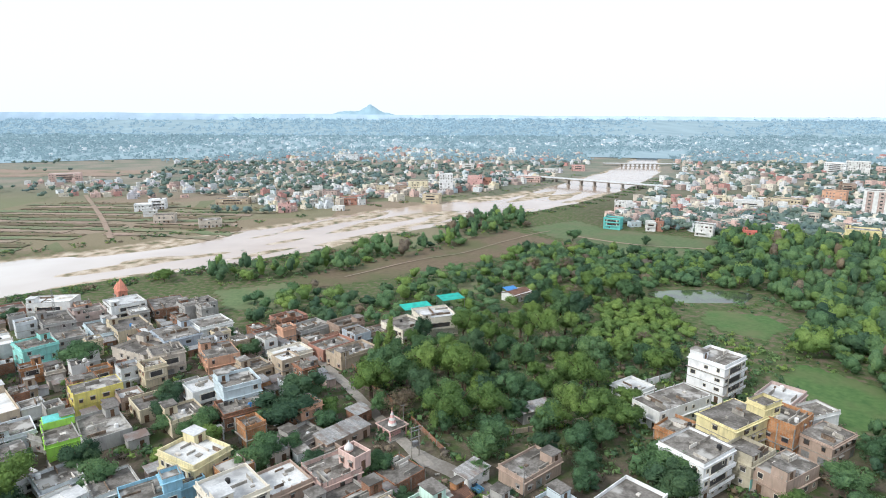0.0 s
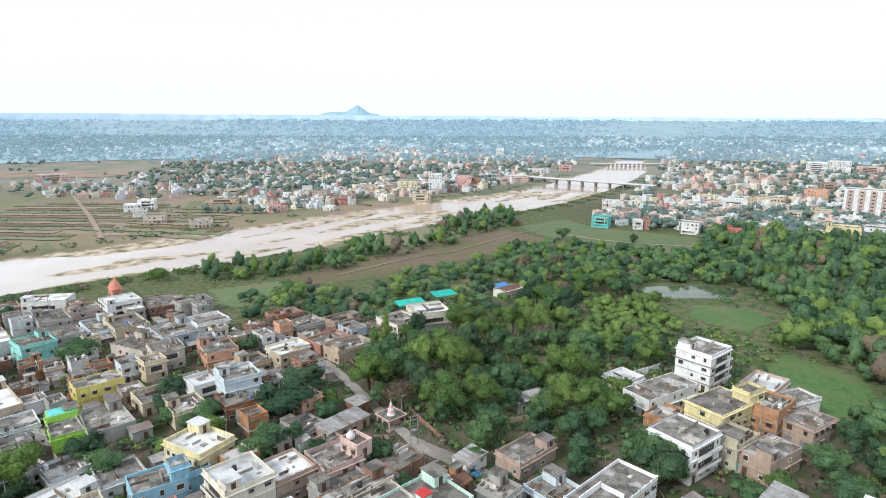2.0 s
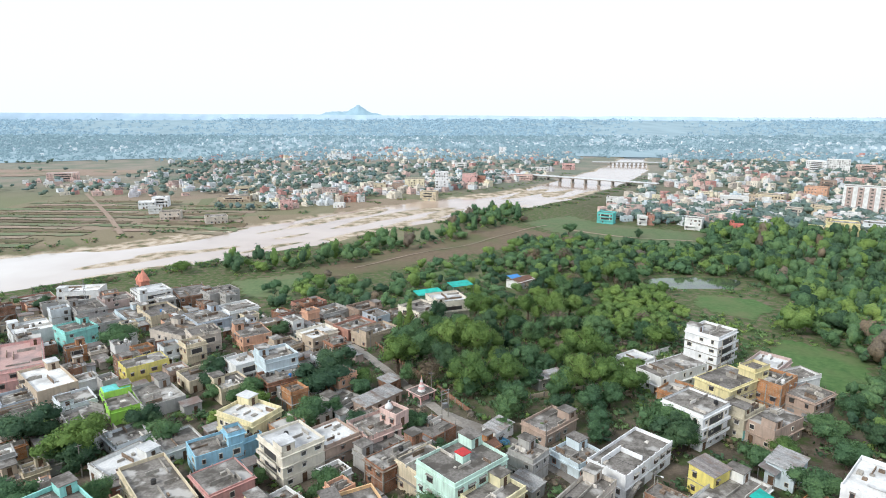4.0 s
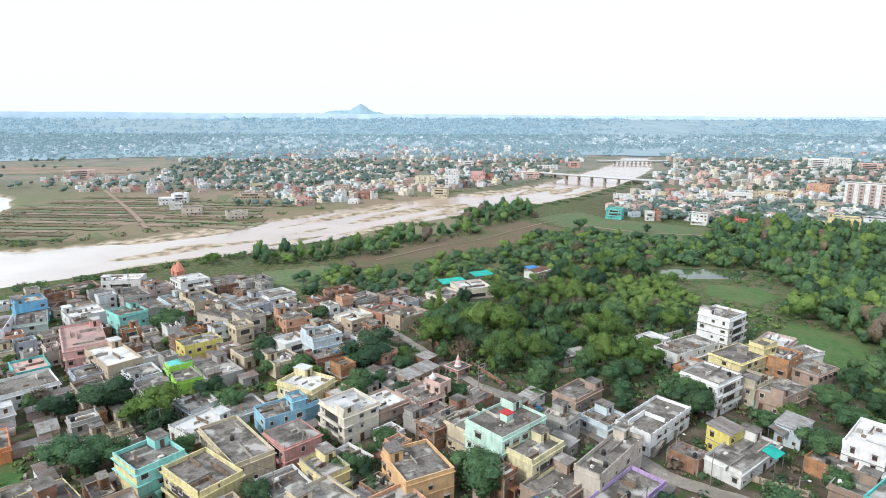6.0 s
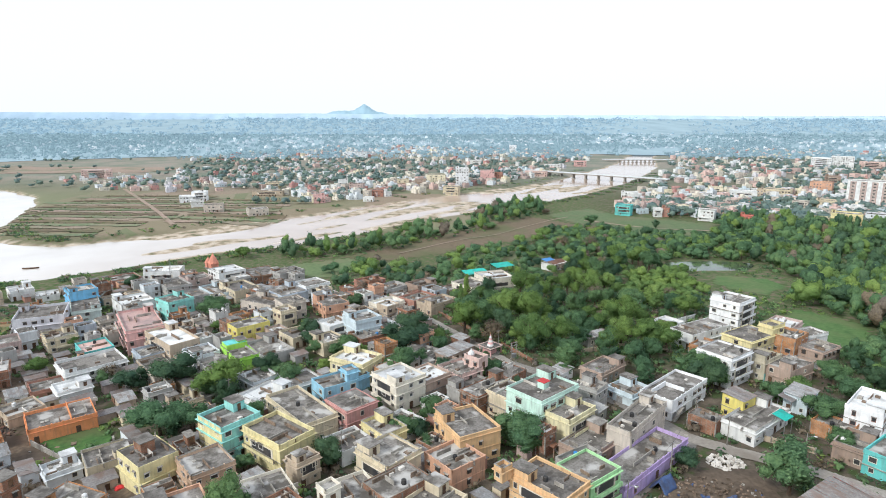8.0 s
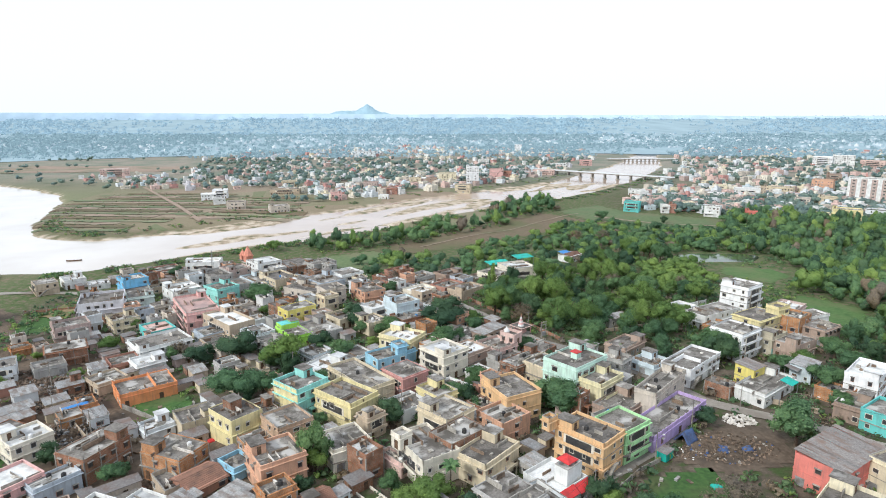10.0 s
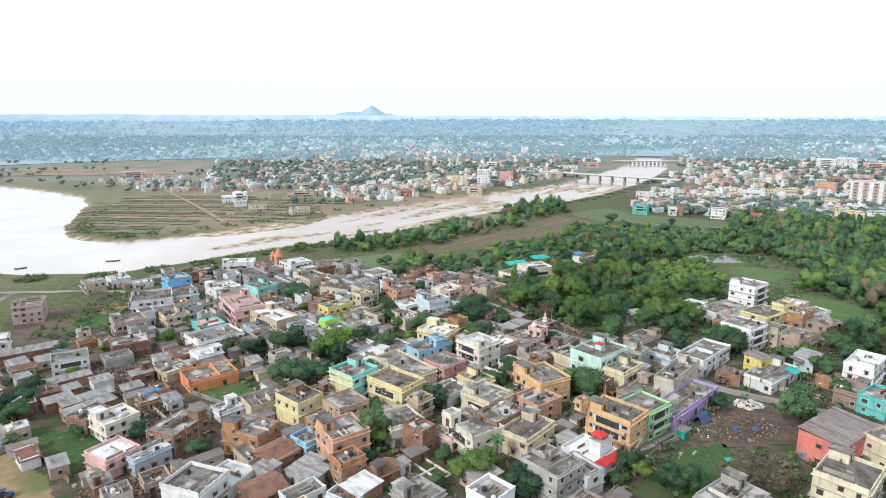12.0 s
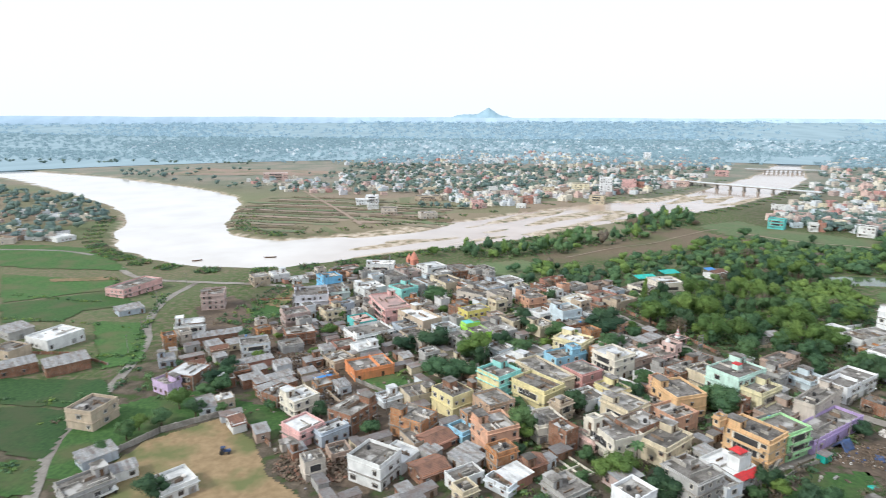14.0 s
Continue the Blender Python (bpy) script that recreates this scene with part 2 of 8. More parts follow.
def leaves(key, dark, mid, light, glow=0.3):
    """Foliage: every tree has a tone of its own, every spray of leaves varies a little."""
    m = bpy.data.materials.new(key)
    m.use_nodes = True
    nt = m.node_tree
    out = nt.nodes["Material Output"]
    b = nt.nodes["Principled BSDF"]
    b.inputs["Roughness"].default_value, b.inputs["Specular IOR Level"].default_value = 0.8, 0.15
    tint = nt.nodes.new("ShaderNodeAttribute")
    tint.attribute_name = "tint"

    def madd(a, k, c):
        r = nt.nodes.new("ShaderNodeMath")
        r.operation = "MULTIPLY_ADD"
        nt.links.new(a, r.inputs[0])
        r.inputs[1].default_value = k
        nt.links.new(c, r.inputs[2])
        return r.outputs[0]

    zero = nt.nodes.new("ShaderNodeValue")
    zero.outputs[0].default_value = -0.04
    tone = madd(random_object(nt), 0.5, madd(tint.outputs["Fac"], 0.5, madd(random_island(nt), 0.38, zero.outputs[0])))
    col = ramp(nt, tone, [(0.08, dark), (0.45, mid), (0.95, light)])
    p = position(nt)
    sprays = noise_tex(nt, p, 1.9, 4)
    col = mixc(nt, 1.0, col, ramp(nt, sprays, [(0.30, (0.66, 0.70, 0.74)), (0.50, (0.98, 0.99, 1.02)), (0.70, (1.22, 1.20, 1.10))]), "MULTIPLY")
    col = mixc(nt, 1.0, col, ramp(nt, noise_tex(nt, p, 0.06, 3), [(0.36, (0.84, 0.88, 0.92)), (0.64, (1.16, 1.10, 0.94))]), "MULTIPLY")
    nt.links.new(col, b.inputs["Base Color"])
    bump(nt, b, sprays, 0.7, 0.35)
    t = nt.nodes.new("ShaderNodeBsdfTranslucent")
    nt.links.new(col, t.inputs["Color"])
    mx = nt.nodes.new("ShaderNodeMixShader")
    mx.inputs["Fac"].default_value = glow
    nt.links.new(b.outputs["BSDF"], mx.inputs[1]), nt.links.new(t.outputs["BSDF"], mx.inputs[2])
    nt.links.new(mx.outputs[0], out.inputs["Surface"])
    return m


LEAF = leaves("leaves_green", (0.095, 0.175, 0.090), (0.148, 0.258, 0.128), (0.220, 0.335, 0.155), 0.43)
LEAFDARK = leaves("leaves_dark", (0.058, 0.112, 0.072), (0.092, 0.165, 0.096), (0.135, 0.215, 0.118), 0.40)
LEAFLIGHT = leaves("leaves_fresh", (0.150, 0.245, 0.080), (0.215, 0.325, 0.105), (0.290, 0.395, 0.135), 0.44)
LEAFDRY = leaves("leaves_dry", (0.185, 0.155, 0.118), (0.250, 0.205, 0.158), (0.305, 0.255, 0.200), 0.42)
# far trees: the distance haze is painted into this bluish grey leaf colour
LEAFHAZED = leaves("leaves_hazed", (0.145, 0.215, 0.205), (0.185, 0.260, 0.245), (0.225, 0.300, 0.275), 0.35)

# ---- mesh helpers ----
class Shape:
    """Collects boxes and other solids and makes one mesh of them."""

    def __init__(self):
        self.v, self.f = [], []

    def solid(self, verts, faces):
        n = len(self.v)
        self.v += verts
        self.f += [tuple(n + i for i in f) for f in faces]
        return self

    def box(self, x0, x1, y0, y1, z0, z1):
        return self.solid([(x0, y0, z0), (x1, y0, z0), (x1, y1, z0), (x0, y1, z0), (x0, y0, z1), (x1, y0, z1), (x1, y1, z1), (x0, y1, z1)],
                          [(3, 2, 1, 0), (4, 5, 6, 7), (0, 1, 5, 4), (1, 2, 6, 5), (2, 3, 7, 6), (3, 0, 4, 7)])

    def beam(self, a, b, w, h=None):
        """A square bar from a to b."""
        a, b = Vector(a), Vector(b)
        d = (b - a).normalized()
        s = d.cross(Vector((0, 0, 1)))
        s = (s if s.length > 1e-3 else Vector((1, 0, 0))).normalized()
        u = s.cross(d)
        h = h or w
        c = [(-w / 2, -h / 2), (w / 2, -h / 2), (w / 2, h / 2), (-w / 2, h / 2)]
        pts = [tuple(p + s * i + u * j) for p in (a, b) for i, j in c]
        return self.solid(pts, [(0, 1, 2, 3), (7, 6, 5, 4), (0, 4, 5, 1), (1, 5, 6, 2), (2, 6, 7, 3), (3, 7, 4, 0)])

    def turned(self, profile, n=10, cx=0.0, cy=0.0, square=False):
        """A turned solid from (radius, height) pairs."""
        pts = []
        for r, z in profile:
            for k in range(n):
                a = 2 * math.pi * (k + (0.5 if square else 0)) / n
                pts.append((cx + r * math.cos(a), cy + r * math.sin(a), z))
        fs = []
        for i in range(len(profile) - 1):
            for k in range(n):
                fs.append((i * n + k, i * n + (k + 1) % n, (i + 1) * n + (k + 1) % n, (i + 1) * n + k))
        fs += [tuple(range(n - 1, -1, -1)), tuple(range((len(profile) - 1) * n, len(profile) * n))]
        return self.solid(pts, fs)

    def ring(self, x0, x1, y0, y1, t, z0, z1):
        """Four walls round a rectangle, t thick, butted end to end."""
        self.box(x0, x1, y0, y0 + t, z0, z1).box(x0, x1, y1 - t, y1, z0, z1)
        return self.box(x0, x0 + t, y0 + t, y1 - t, z0, z1).box(x1 - t, x1, y0 + t, y1 - t, z0, z1)

    def mesh(self, name, *mats):
        me = bpy.data.meshes.new(name)
        me.from_pydata(self.v, [], self.f)
        for m in mats:
            me.materials.append(m)
        return me


def part(name, shape, material, parent=None, label=""):
    ob = new(name, shape.mesh(name, material) if isinstance(shape, Shape) else shape)
    if parent is not None:
        ob.parent = parent
    return tagged(ob, label) if label else ob


def thing(name, label, category, m=None, group="", kind=""):
    ob = new(name)
    ob.empty_display_size = 0.5
    if m is not None:
        ob.matrix_basis = m
    return tagged(ob, label, category, group, kind)


def big_mesh(name, verts, quads, *mats, index=None, normals=None, tint=None):
    """A mesh from arrays of corners and quads, with softened normals and a tone at each corner where given."""
    me = bpy.data.meshes.new(name)
    verts, quads = np.asarray(verts, np.float32), np.asarray(quads, np.int32)
    me.vertices.add(len(verts))
    me.vertices.foreach_set("co", verts.ravel())
    me.loops.add(quads.size)
    me.loops.foreach_set("vertex_index", quads.ravel())
    me.polygons.add(len(quads))
    me.polygons.foreach_set("loop_start", np.arange(0, quads.size, 4, dtype=np.int32))
    for m in mats:
        me.materials.append(m)
    if index is not None:
        me.polygons.foreach_set("material_index", np.asarray(index, np.int32))
    me.update(calc_edges=True)
    if normals is not None:
        me.attributes.new("custom_normal", "FLOAT_VECTOR", "POINT").data.foreach_set("vector", np.asarray(normals, np.float32).ravel())
    if tint is not None:
        me.attributes.new("tint", "FLOAT", "POINT").data.foreach_set("value", np.asarray(tint, np.float32))
    return me


# ---- the lie of the land ----
# river: centre line and half width
RIVER = [(-1900, 1250, 40), (-1500, 1090, 40), (-1108, 890, 45), (-900, 800, 60), (-690, 683, 72), (-540, 580, 72), (-460, 476, 55),
         (-416, 392, 46), (-369, 341, 46), (-290, 317, 49), (-206, 375, 46), (-137, 436, 52), (-5, 578, 49), (60, 628, 52),
         (148, 724, 44), (212, 830, 45), (300, 985, 40), (365, 1135, 30), (430, 1300, 24), (560, 1500, 16)]
WATER_Z = -8.0


def spline(rows, step=10):
    out = []
    r = np.array(rows, float)
    for i in range(len(r) - 1):
        p0, p1, p2, p3 = r[max(i - 1, 0)], r[i], r[i + 1], r[min(i + 2, len(r) - 1)]
        for t in np.linspace(0, 1, step, endpoint=False):
            out.append(0.5 * (2 * p1 + (p2 - p0) * t + (2 * p0 - 5 * p1 + 4 * p2 - p3) * t ** 2 + (3 * p1 - p0 - 3 * p2 + p3) * t ** 3))
    return np.array(out + [r[-1]])


RLINE = spline(RIVER, 5)
RS = np.concatenate([[0], np.cumsum(np.hypot(*(RLINE[1:, :2] - RLINE[:-1, :2]).T))])


def river_at(x, y):
    """For arrays x, y: distance past the river's edge (negative inside), way along it, offset across it."""
    x, y = np.atleast_1d(x).astype(float), np.atleast_1d(y).astype(float)
    best, along, across = np.full(x.shape, 1e9), np.zeros(x.shape), np.zeros(x.shape)
    for i in range(len(RLINE) - 1):
        a, b = RLINE[i], RLINE[i + 1]
        if len(x) == 1 and abs(a[0] - x[0]) + abs(a[1] - y[0]) > 400:
            continue
        d = b[:2] - a[:2]
        l2 = d @ d
        t = np.clip(((x - a[0]) * d[0] + (y - a[1]) * d[1]) / l2, 0, 1)
        px, py = a[0] + t * d[0], a[1] + t * d[1]
        off = np.hypot(x - px, y - py)
        e = off - (a[2] + t * (b[2] - a[2]))
        m = e < best
        side = np.sign((x - px) * -d[1] + (y - py) * d[0])
        best, along, across = np.where(m, e, best), np.where(m, RS[i] + t * math.sqrt(l2), along), np.where(m, off * side, across)
    return best, along, across


SB0 = RS[np.argmin(np.hypot(RLINE[:, 0] + 285, RLINE[:, 1] - 318))]      # sand bars begin below the bend


def smooth(a, b, v):
    s = np.clip((v - a) / (b - a), 0, 1)
    return s * s * (3 - 2 * s)


def waves(x, y, seed, scale):
    """Cheap smooth noise from a sum of sines, about -1 to 1."""
    rng = np.random.RandomState(seed)
    out = 0
    for k in range(7):
        a, f, p = rng.uniform(0, 2 * math.pi), rng.uniform(0.5, 1.9), rng.uniform(0, 6.28)
        out = out + np.sin((x * math.cos(a) + y * math.sin(a)) * f * 2 * math.pi / scale + p)
    return out / 3.5


def plain(x, y):
    """The town's ground steps down in the west and falls towards the river."""
    k = 70 * smooth(-90, -170, x)
    b_ = 3.0 * smooth(-92, -120, x) * smooth(-330, -250, x)
    q = np.clip((y - 150 + k) / (180 - 0.6 * k), 0, 1)
    return -b_ - (6.0 - b_) * q * q * (3 - 2 * q)


def height(x, y):
    """Ground height for arrays x, y."""
    x, y = np.atleast_1d(x).astype(float), np.atleast_1d(y).astype(float)
    z = plain(x, y) + 0.25 * waves(x, y, 3, 60) * smooth(250, 400, y)
    if y.max() < 190:
        return z
    e, s, n = river_at(x, y)
    e = e + 3.0 * waves(x, y, 11, 55)
    bed = -9.0 + 1.75 * smooth(-0.35, 0.65, waves(s, n * 4.2, 21, 170) + 0.35 * waves(s, n * 2.5, 5, 60)) * smooth(SB0, SB0 + 90, s) * (1 - smooth(SB0 + 560, SB0 + 700, s))
    bank = smooth(-4, 7, e)
    return np.where(e > 14, z, np.minimum(z, bed * (1 - bank) + z * bank))


def gz(x, y):
    return float(height(x, y)[0])


def inside(poly, x, y):
    x, y = np.atleast_1d(x), np.atleast_1d(y)
    hit = np.zeros(x.shape, bool)
    for (x0, y0), (x1, y1) in zip(poly, poly[1:] + poly[:1]):
        if y0 != y1:
            hit ^= ((y0 > y) != (y1 > y)) & (x < (x1 - x0) * (y - y0) / (y1 - y0) + x0)
    return hit


def axis(lo, hi, step, far, grow=1.12):
    mid = list(np.arange(lo, hi + 0.1, step))
    left, right, d = [], [], step
    while not left or left[-1] > -far:
        d *= grow
        left.append((left[-1] if left else lo) - d)
    d = step
    while not right or right[-1] < far:
        d *= grow
        right.append((right[-1] if right else hi) + d)
    return np.array(left[::-1] + mid + right)


GX, GY = axis(-620, 480, 5, 4600), axis(-200, 1000, 5, 4850)
gx, gy = np.meshgrid(GX, GY)
gh = height(gx.ravel(), gy.ravel())
nx, ny = len(GX), len(GY)
i0 = (np.arange(ny - 1)[:, None] * nx + np.arange(nx - 1)[None, :]).ravel()

m, nt, b = mat_base("land", 0.95, 0.1)
p = position(nt)
fields = nt.nodes.new("ShaderNodeTexVoronoi")
fields.inputs["Scale"].default_value = 0.011
nt.links.new(p, fields.inputs["Vector"])
fsep = nt.nodes.new("ShaderNodeSeparateColor")
nt.links.new(fields.outputs["Color"], fsep.inputs[0])
plots = ramp(nt, fsep.outputs[0], [(0.0, (0.16, 0.18, 0.10)), (0.35, (0.22, 0.195, 0.125)), (0.6, (0.27, 0.21, 0.155)), (0.85, (0.17, 0.19, 0.105)), (1.0, (0.30, 0.235, 0.18))])
weeds = ramp(nt, noise_tex(nt, p, 0.35, 6), [(0.36, (0.17, 0.135, 0.10)), (0.50, (0.10, 0.125, 0.055)), (0.68, (0.06, 0.10, 0.035))])
town = ramp(nt, noise_tex(nt, p, 0.22, 6), [(0.32, (0.16, 0.13, 0.10)), (0.50, (0.095, 0.08, 0.06)), (0.60, (0.065, 0.085, 0.035)), (0.72, (0.05, 0.085, 0.028))])
cov = nt.nodes.new("ShaderNodeAttribute")
cov.attribute_name = "cover"
csep = nt.nodes.new("ShaderNodeSeparateColor")
nt.links.new(cov.outputs["Color"], csep.inputs[0])
col = mixc(nt, csep.outputs[0], weeds, town)
col = mixc(nt, csep.outputs[1], col, plots)
sand = ramp(nt, noise_tex(nt, p, 0.12, 6), [(0.36, (0.17, 0.165, 0.10)), (0.47, (0.36, 0.29, 0.21)), (0.56, (0.50, 0.42, 0.33)), (0.7, (0.58, 0.51, 0.42))])
# far ground tone, paler and greyer: haze painted into the land colour
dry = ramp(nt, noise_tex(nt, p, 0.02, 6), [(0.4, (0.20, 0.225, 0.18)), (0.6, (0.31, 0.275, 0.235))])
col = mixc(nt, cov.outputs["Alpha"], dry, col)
col = mixc(nt, csep.outputs[2], col, sand)
col = mixc(nt, 0.5, col, ramp(nt, noise_tex(nt, p, 1.7, 4), [(0.3, (0.55, 0.55, 0.55)), (0.7, (1.2, 1.2, 1.2))]), "MULTIPLY")
nt.links.new(col, b.inputs["Base Color"])
bump(nt, b, noise_tex(nt, p, 0.9, 6), 0.5, 0.15)
LAND = m
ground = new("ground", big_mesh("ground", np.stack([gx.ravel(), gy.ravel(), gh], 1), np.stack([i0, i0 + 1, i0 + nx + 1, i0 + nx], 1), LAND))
tagged(ground, "dusty earth, weeds and farm plots of a river plain", "ground", kind="structure")
e_, s_, n_ = river_at(gx.ravel(), gy.ravel())
X_, Y_ = gx.ravel(), gy.ravel()
c_town = smooth(235, 215, Y_) * smooth(-250, -225, X_) * smooth(120, 90, X_) * (1 - smooth(-20, 10, X_) * smooth(130, 150, Y_))
c_town = np.maximum(c_town, smooth(470, 520, Y_) * np.clip(smooth(100, 140, X_) + smooth(620, 680, Y_), 0, 1) * 0.45)
c_plots = np.clip(smooth(380, 420, Y_) * smooth(60, 0, X_) + 0.35 * smooth(-250, -290, X_) + smooth(1400, 1900, Y_), 0, 1) * (1 - 0.6 * smooth(600, 800, Y_) * smooth(1900, 1400, Y_))
c_sand = np.where(e_ < 1, 1, (1 - smooth(-7.9, -7.3, gh)) * (e_ < 12))
att = ground.data.color_attributes.new("cover", "FLOAT_COLOR", "POINT")
# alpha fades the land into its hazed tone from 560 to 900 m
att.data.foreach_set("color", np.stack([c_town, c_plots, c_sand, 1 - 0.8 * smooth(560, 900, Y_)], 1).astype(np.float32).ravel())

# water
m, nt, b = mat_base("river_water", 0.12, 0.7)
p = position(nt)
sx = nt.nodes.new("ShaderNodeSeparateXYZ")
nt.links.new(p, sx.inputs[0])
deep = nt.nodes.new("ShaderNodeMapRange")          # the bend's pale silt also has sky glare painted in, the shallow reach runs brown
deep.inputs["From Min"].default_value, deep.inputs["From Max"].default_value = -290, -130
nt.links.new(sx.outputs["X"], deep.inputs["Value"])
silt_glare = ramp(nt, noise_tex(nt, p, 0.02, 4), [(0.35, (0.55, 0.50, 0.45)), (0.65, (0.64, 0.59, 0.54))])
brown = ramp(nt, noise_tex(nt, p, 0.025, 5), [(0.35, (0.35, 0.255, 0.19)), (0.65, (0.45, 0.35, 0.275))])
nt.links.new(mixc(nt, deep.outputs["Result"], silt_glare, brown), b.inputs["Base Color"])
bump(nt, b, noise_tex(nt, p, 0.6, 3), 0.06, 0.1)
WATER = m
wv = [(-2000, 230, WATER_Z), (620, 230, WATER_Z), (620, 1560, WATER_Z), (-2000, 1560, WATER_Z)]
wf = [(0, 1, 2, 3)]
river = tagged(new("water", big_mesh("water", wv, wf, WATER)), "muddy pale brown river reflecting a white sky", "river", kind="structure")

# ---- ground cover and roads ----
def patch(name, label, poly, material, step=2.5, lift=0.12, category="field"):
    """A draped sheet of ground cover with a ragged edge."""
    xs, ys = [q[0] for q in poly], [q[1] for q in poly]
    ax, ay = np.arange(min(xs) - step, max(xs) + step * 2, step), np.arange(min(ys) - step, max(ys) + step * 2, step)
    X, Y = np.meshgrid(ax, ay)
    jx, jy = X + 0.22 * step * waves(X, Y, 1, 6 * step), Y + 0.22 * step * waves(X, Y, 2, 6 * step)
    V = np.stack([jx.ravel(), jy.ravel(), height(jx.ravel(), jy.ravel()) + lift], 1)
    n = len(ax)
    c = (np.arange(len(ay) - 1)[:, None] * n + np.arange(n - 1)[None, :]).ravel()
    ok = inside(poly, X.ravel()[c] + step / 2, Y.ravel()[c] + step / 2)
    c = c[ok]
    ob = new(name, big_mesh(name, V, np.stack([c, c + 1, c + n + 1, c + n], 1), material))
    return tagged(ob, label, category, kind="structure")


ROADS = []


def road(label, pts, width, material=ROADM, lift=0.16, name="road"):
    line = spline([(a, b_, width) for a, b_ in pts], 8)
    ROADS.append((line[:, :2], width))
    V, Q = [], []
    for k in range(len(line)):
        a, c = line[max(k - 1, 0)], line[min(k + 1, len(line) - 1)]
        d = (c - a)[:2] / max(1e-6, np.hypot(*(c - a)[:2]))
        for j in range(5):
            o = (j / 4 - 0.5) * width * (1 + 0.08 * math.sin(k * 1.7 + j))
            q = line[k][:2] + np.array([-d[1], d[0]]) * o
            V.append((q[0], q[1], gz(q[0], q[1]) + lift + (0.05 if j in (1, 2, 3) else 0)))
        if k:
            Q += [(5 * k - 5 + j, 5 * k + j, 5 * k + j + 1, 5 * k - 4 + j) for j in range(4)]
    return tagged(new(name, big_mesh(name, V, Q, material)), label, "road", kind="structure")


patch("sandy_yard", "bare sandy playing ground with worn grass", [(-196.5, 15.5), (-193.4, 44.4), (-178.9, 61.0), (-160.3, 49.6), (-148.9, 34.1), (-132.4, 23.7), (-153.1, 11.3)], YARD, 0.9)
patch("grass_plot", "green grass plot beside brick sheds", [(-182.0, 75.5), (-168.6, 72.4), (-159.3, 71.3), (-154.1, 61.0), (-155.1, 51.7), (-169.6, 60.0), (-177.9, 67.2)], GRASSY, 1.5)
patch("grass_plot", "overgrown green plot beside the sandy ground", [(-229.7, 52.7), (-211.0, 71.3), (-194.5, 83.8), (-181.0, 67.2), (-194.5, 48.6), (-201.7, 21.7), (-217.2, 21.7)], GRASSY, 2)
patch("crop_plot", "bright green crop plot behind the houses", [(-234.1, 191.4), (-215.6, 195.9), (-204.0, 170.6), (-219.7, 163.7)], GRASSY, 2)
patch("vacant_lot", "overgrown vacant lot beside the street", [(-17, 37), (-1, 55), (14, 58), (15, 46), (4, 34), (-10, 28)], GRASSY, 1.5)
patch("dump_ground", "churned brown earth with rubbish", [(6, 62), (15, 70), (29, 80), (40, 76), (36, 60), (18, 55)], DIRT, 1.5)
patch("green_field", "green crop plot with earth bunds", [(-425, 221), (-386, 220), (-342, 223), (-323.7, 201.2), (-341.3, 188.1), (-364, 161)], GRASSY, 1.6, 0.3)
patch("green_field", "broad green crop plots west of the town", [(-361, 158), (-338.8, 183.5), (-327.9, 194.8), (-314.1, 192.6), (-292.2, 173.8), (-309.6, 156.5), (-305.2, 136.7), (-330, 128)], GRASSY, 1.6, 0.3)
patch("green_field", "dark green crop plot beside brick sheds", [(-278.3, 74.9), (-260.4, 77.3), (-237.9, 81.7), (-223.4, 68.2), (-234.8, 58.9), (-260.4, 57.7)], CROPDARK, 1.6, 0.3)
patch("green_field", "dark green crop plot beside the lane", [(-258.4, 55.7), (-233.8, 57.9), (-225.5, 51.7), (-217.2, 34.1), (-217.2, 29.9), (-233.8, 31.0)], CROPDARK, 1.6, 0.3)
patch("green_field", "bright green crop plot beside the lane", [(-229.7, 26.8), (-216.2, 28.9), (-205.8, 14.4), (-214.1, 12.3)], GRASSY, 1.6, 0.3)
patch("green_field", "green plot between sheds and lane", [(-291.5, 141.5), (-269.6, 145.7), (-252.0, 126.0), (-235.9, 100.3), (-246.3, 90.0), (-268.2, 114.1)], GRASSY, 1.6, 0.3)
patch("green_field", "wide green crop plots beside the river road", [(-640, 262), (-560, 292), (-470, 306), (-420, 300), (-384, 272), (-350, 244), (-420, 238), (-520, 248), (-640, 240)], GRASSY, 2.2, 0.3)
patch("green_field", "green crop plots far west of the town", [(-640, 232), (-440, 228), (-375, 168), (-420, 120), (-520, 60), (-640, 80)], CROPDARK, 3.0, 0.25)
patch("earth_strip", "bare earth along a field boundary", [(-383, 215), (-347, 228), (-340, 221), (-377, 209)], YARD, 1.5, 0.5)
patch("earth_bank", "bare brown earth above the river", [(-224.6, 187.1), (-225.3, 220.6), (-211.2, 210.3), (-213.9, 183.9)], YARD, 1.5, 0.4)
patch("dirt_ground", "dark brown trodden earth among brick sheds", [(-258.2, 175.0), (-252.7, 201.2), (-230.9, 187.1), (-205.0, 147.5), (-191.1, 163.7), (-163.2, 127.0), (-150.0, 102.5), (-128.2, 99.3), (-111.3, 88.6), (-96, 62), (-100.3, 40.9), (-118.9, 29.9), (-139.6, 34.1), (-148.9, 50.6), (-148.9, 71.3), (-177.9, 83.8), (-196.5, 100.3), (-220.8, 127.0)], DIRT, 2.0, 0.10)
patch("grass_plot", "grass plot beside the orange house", [(-141.7, 99.3), (-128.2, 106.5), (-121.0, 95.1), (-129.3, 84.8)], GRASSY, 1.2, 0.3)
patch("meadow", "green meadow inside the woods", [(107, 248), (117, 268), (140, 258), (139, 240), (120, 224), (110, 237)], MEADOW, 2.5)
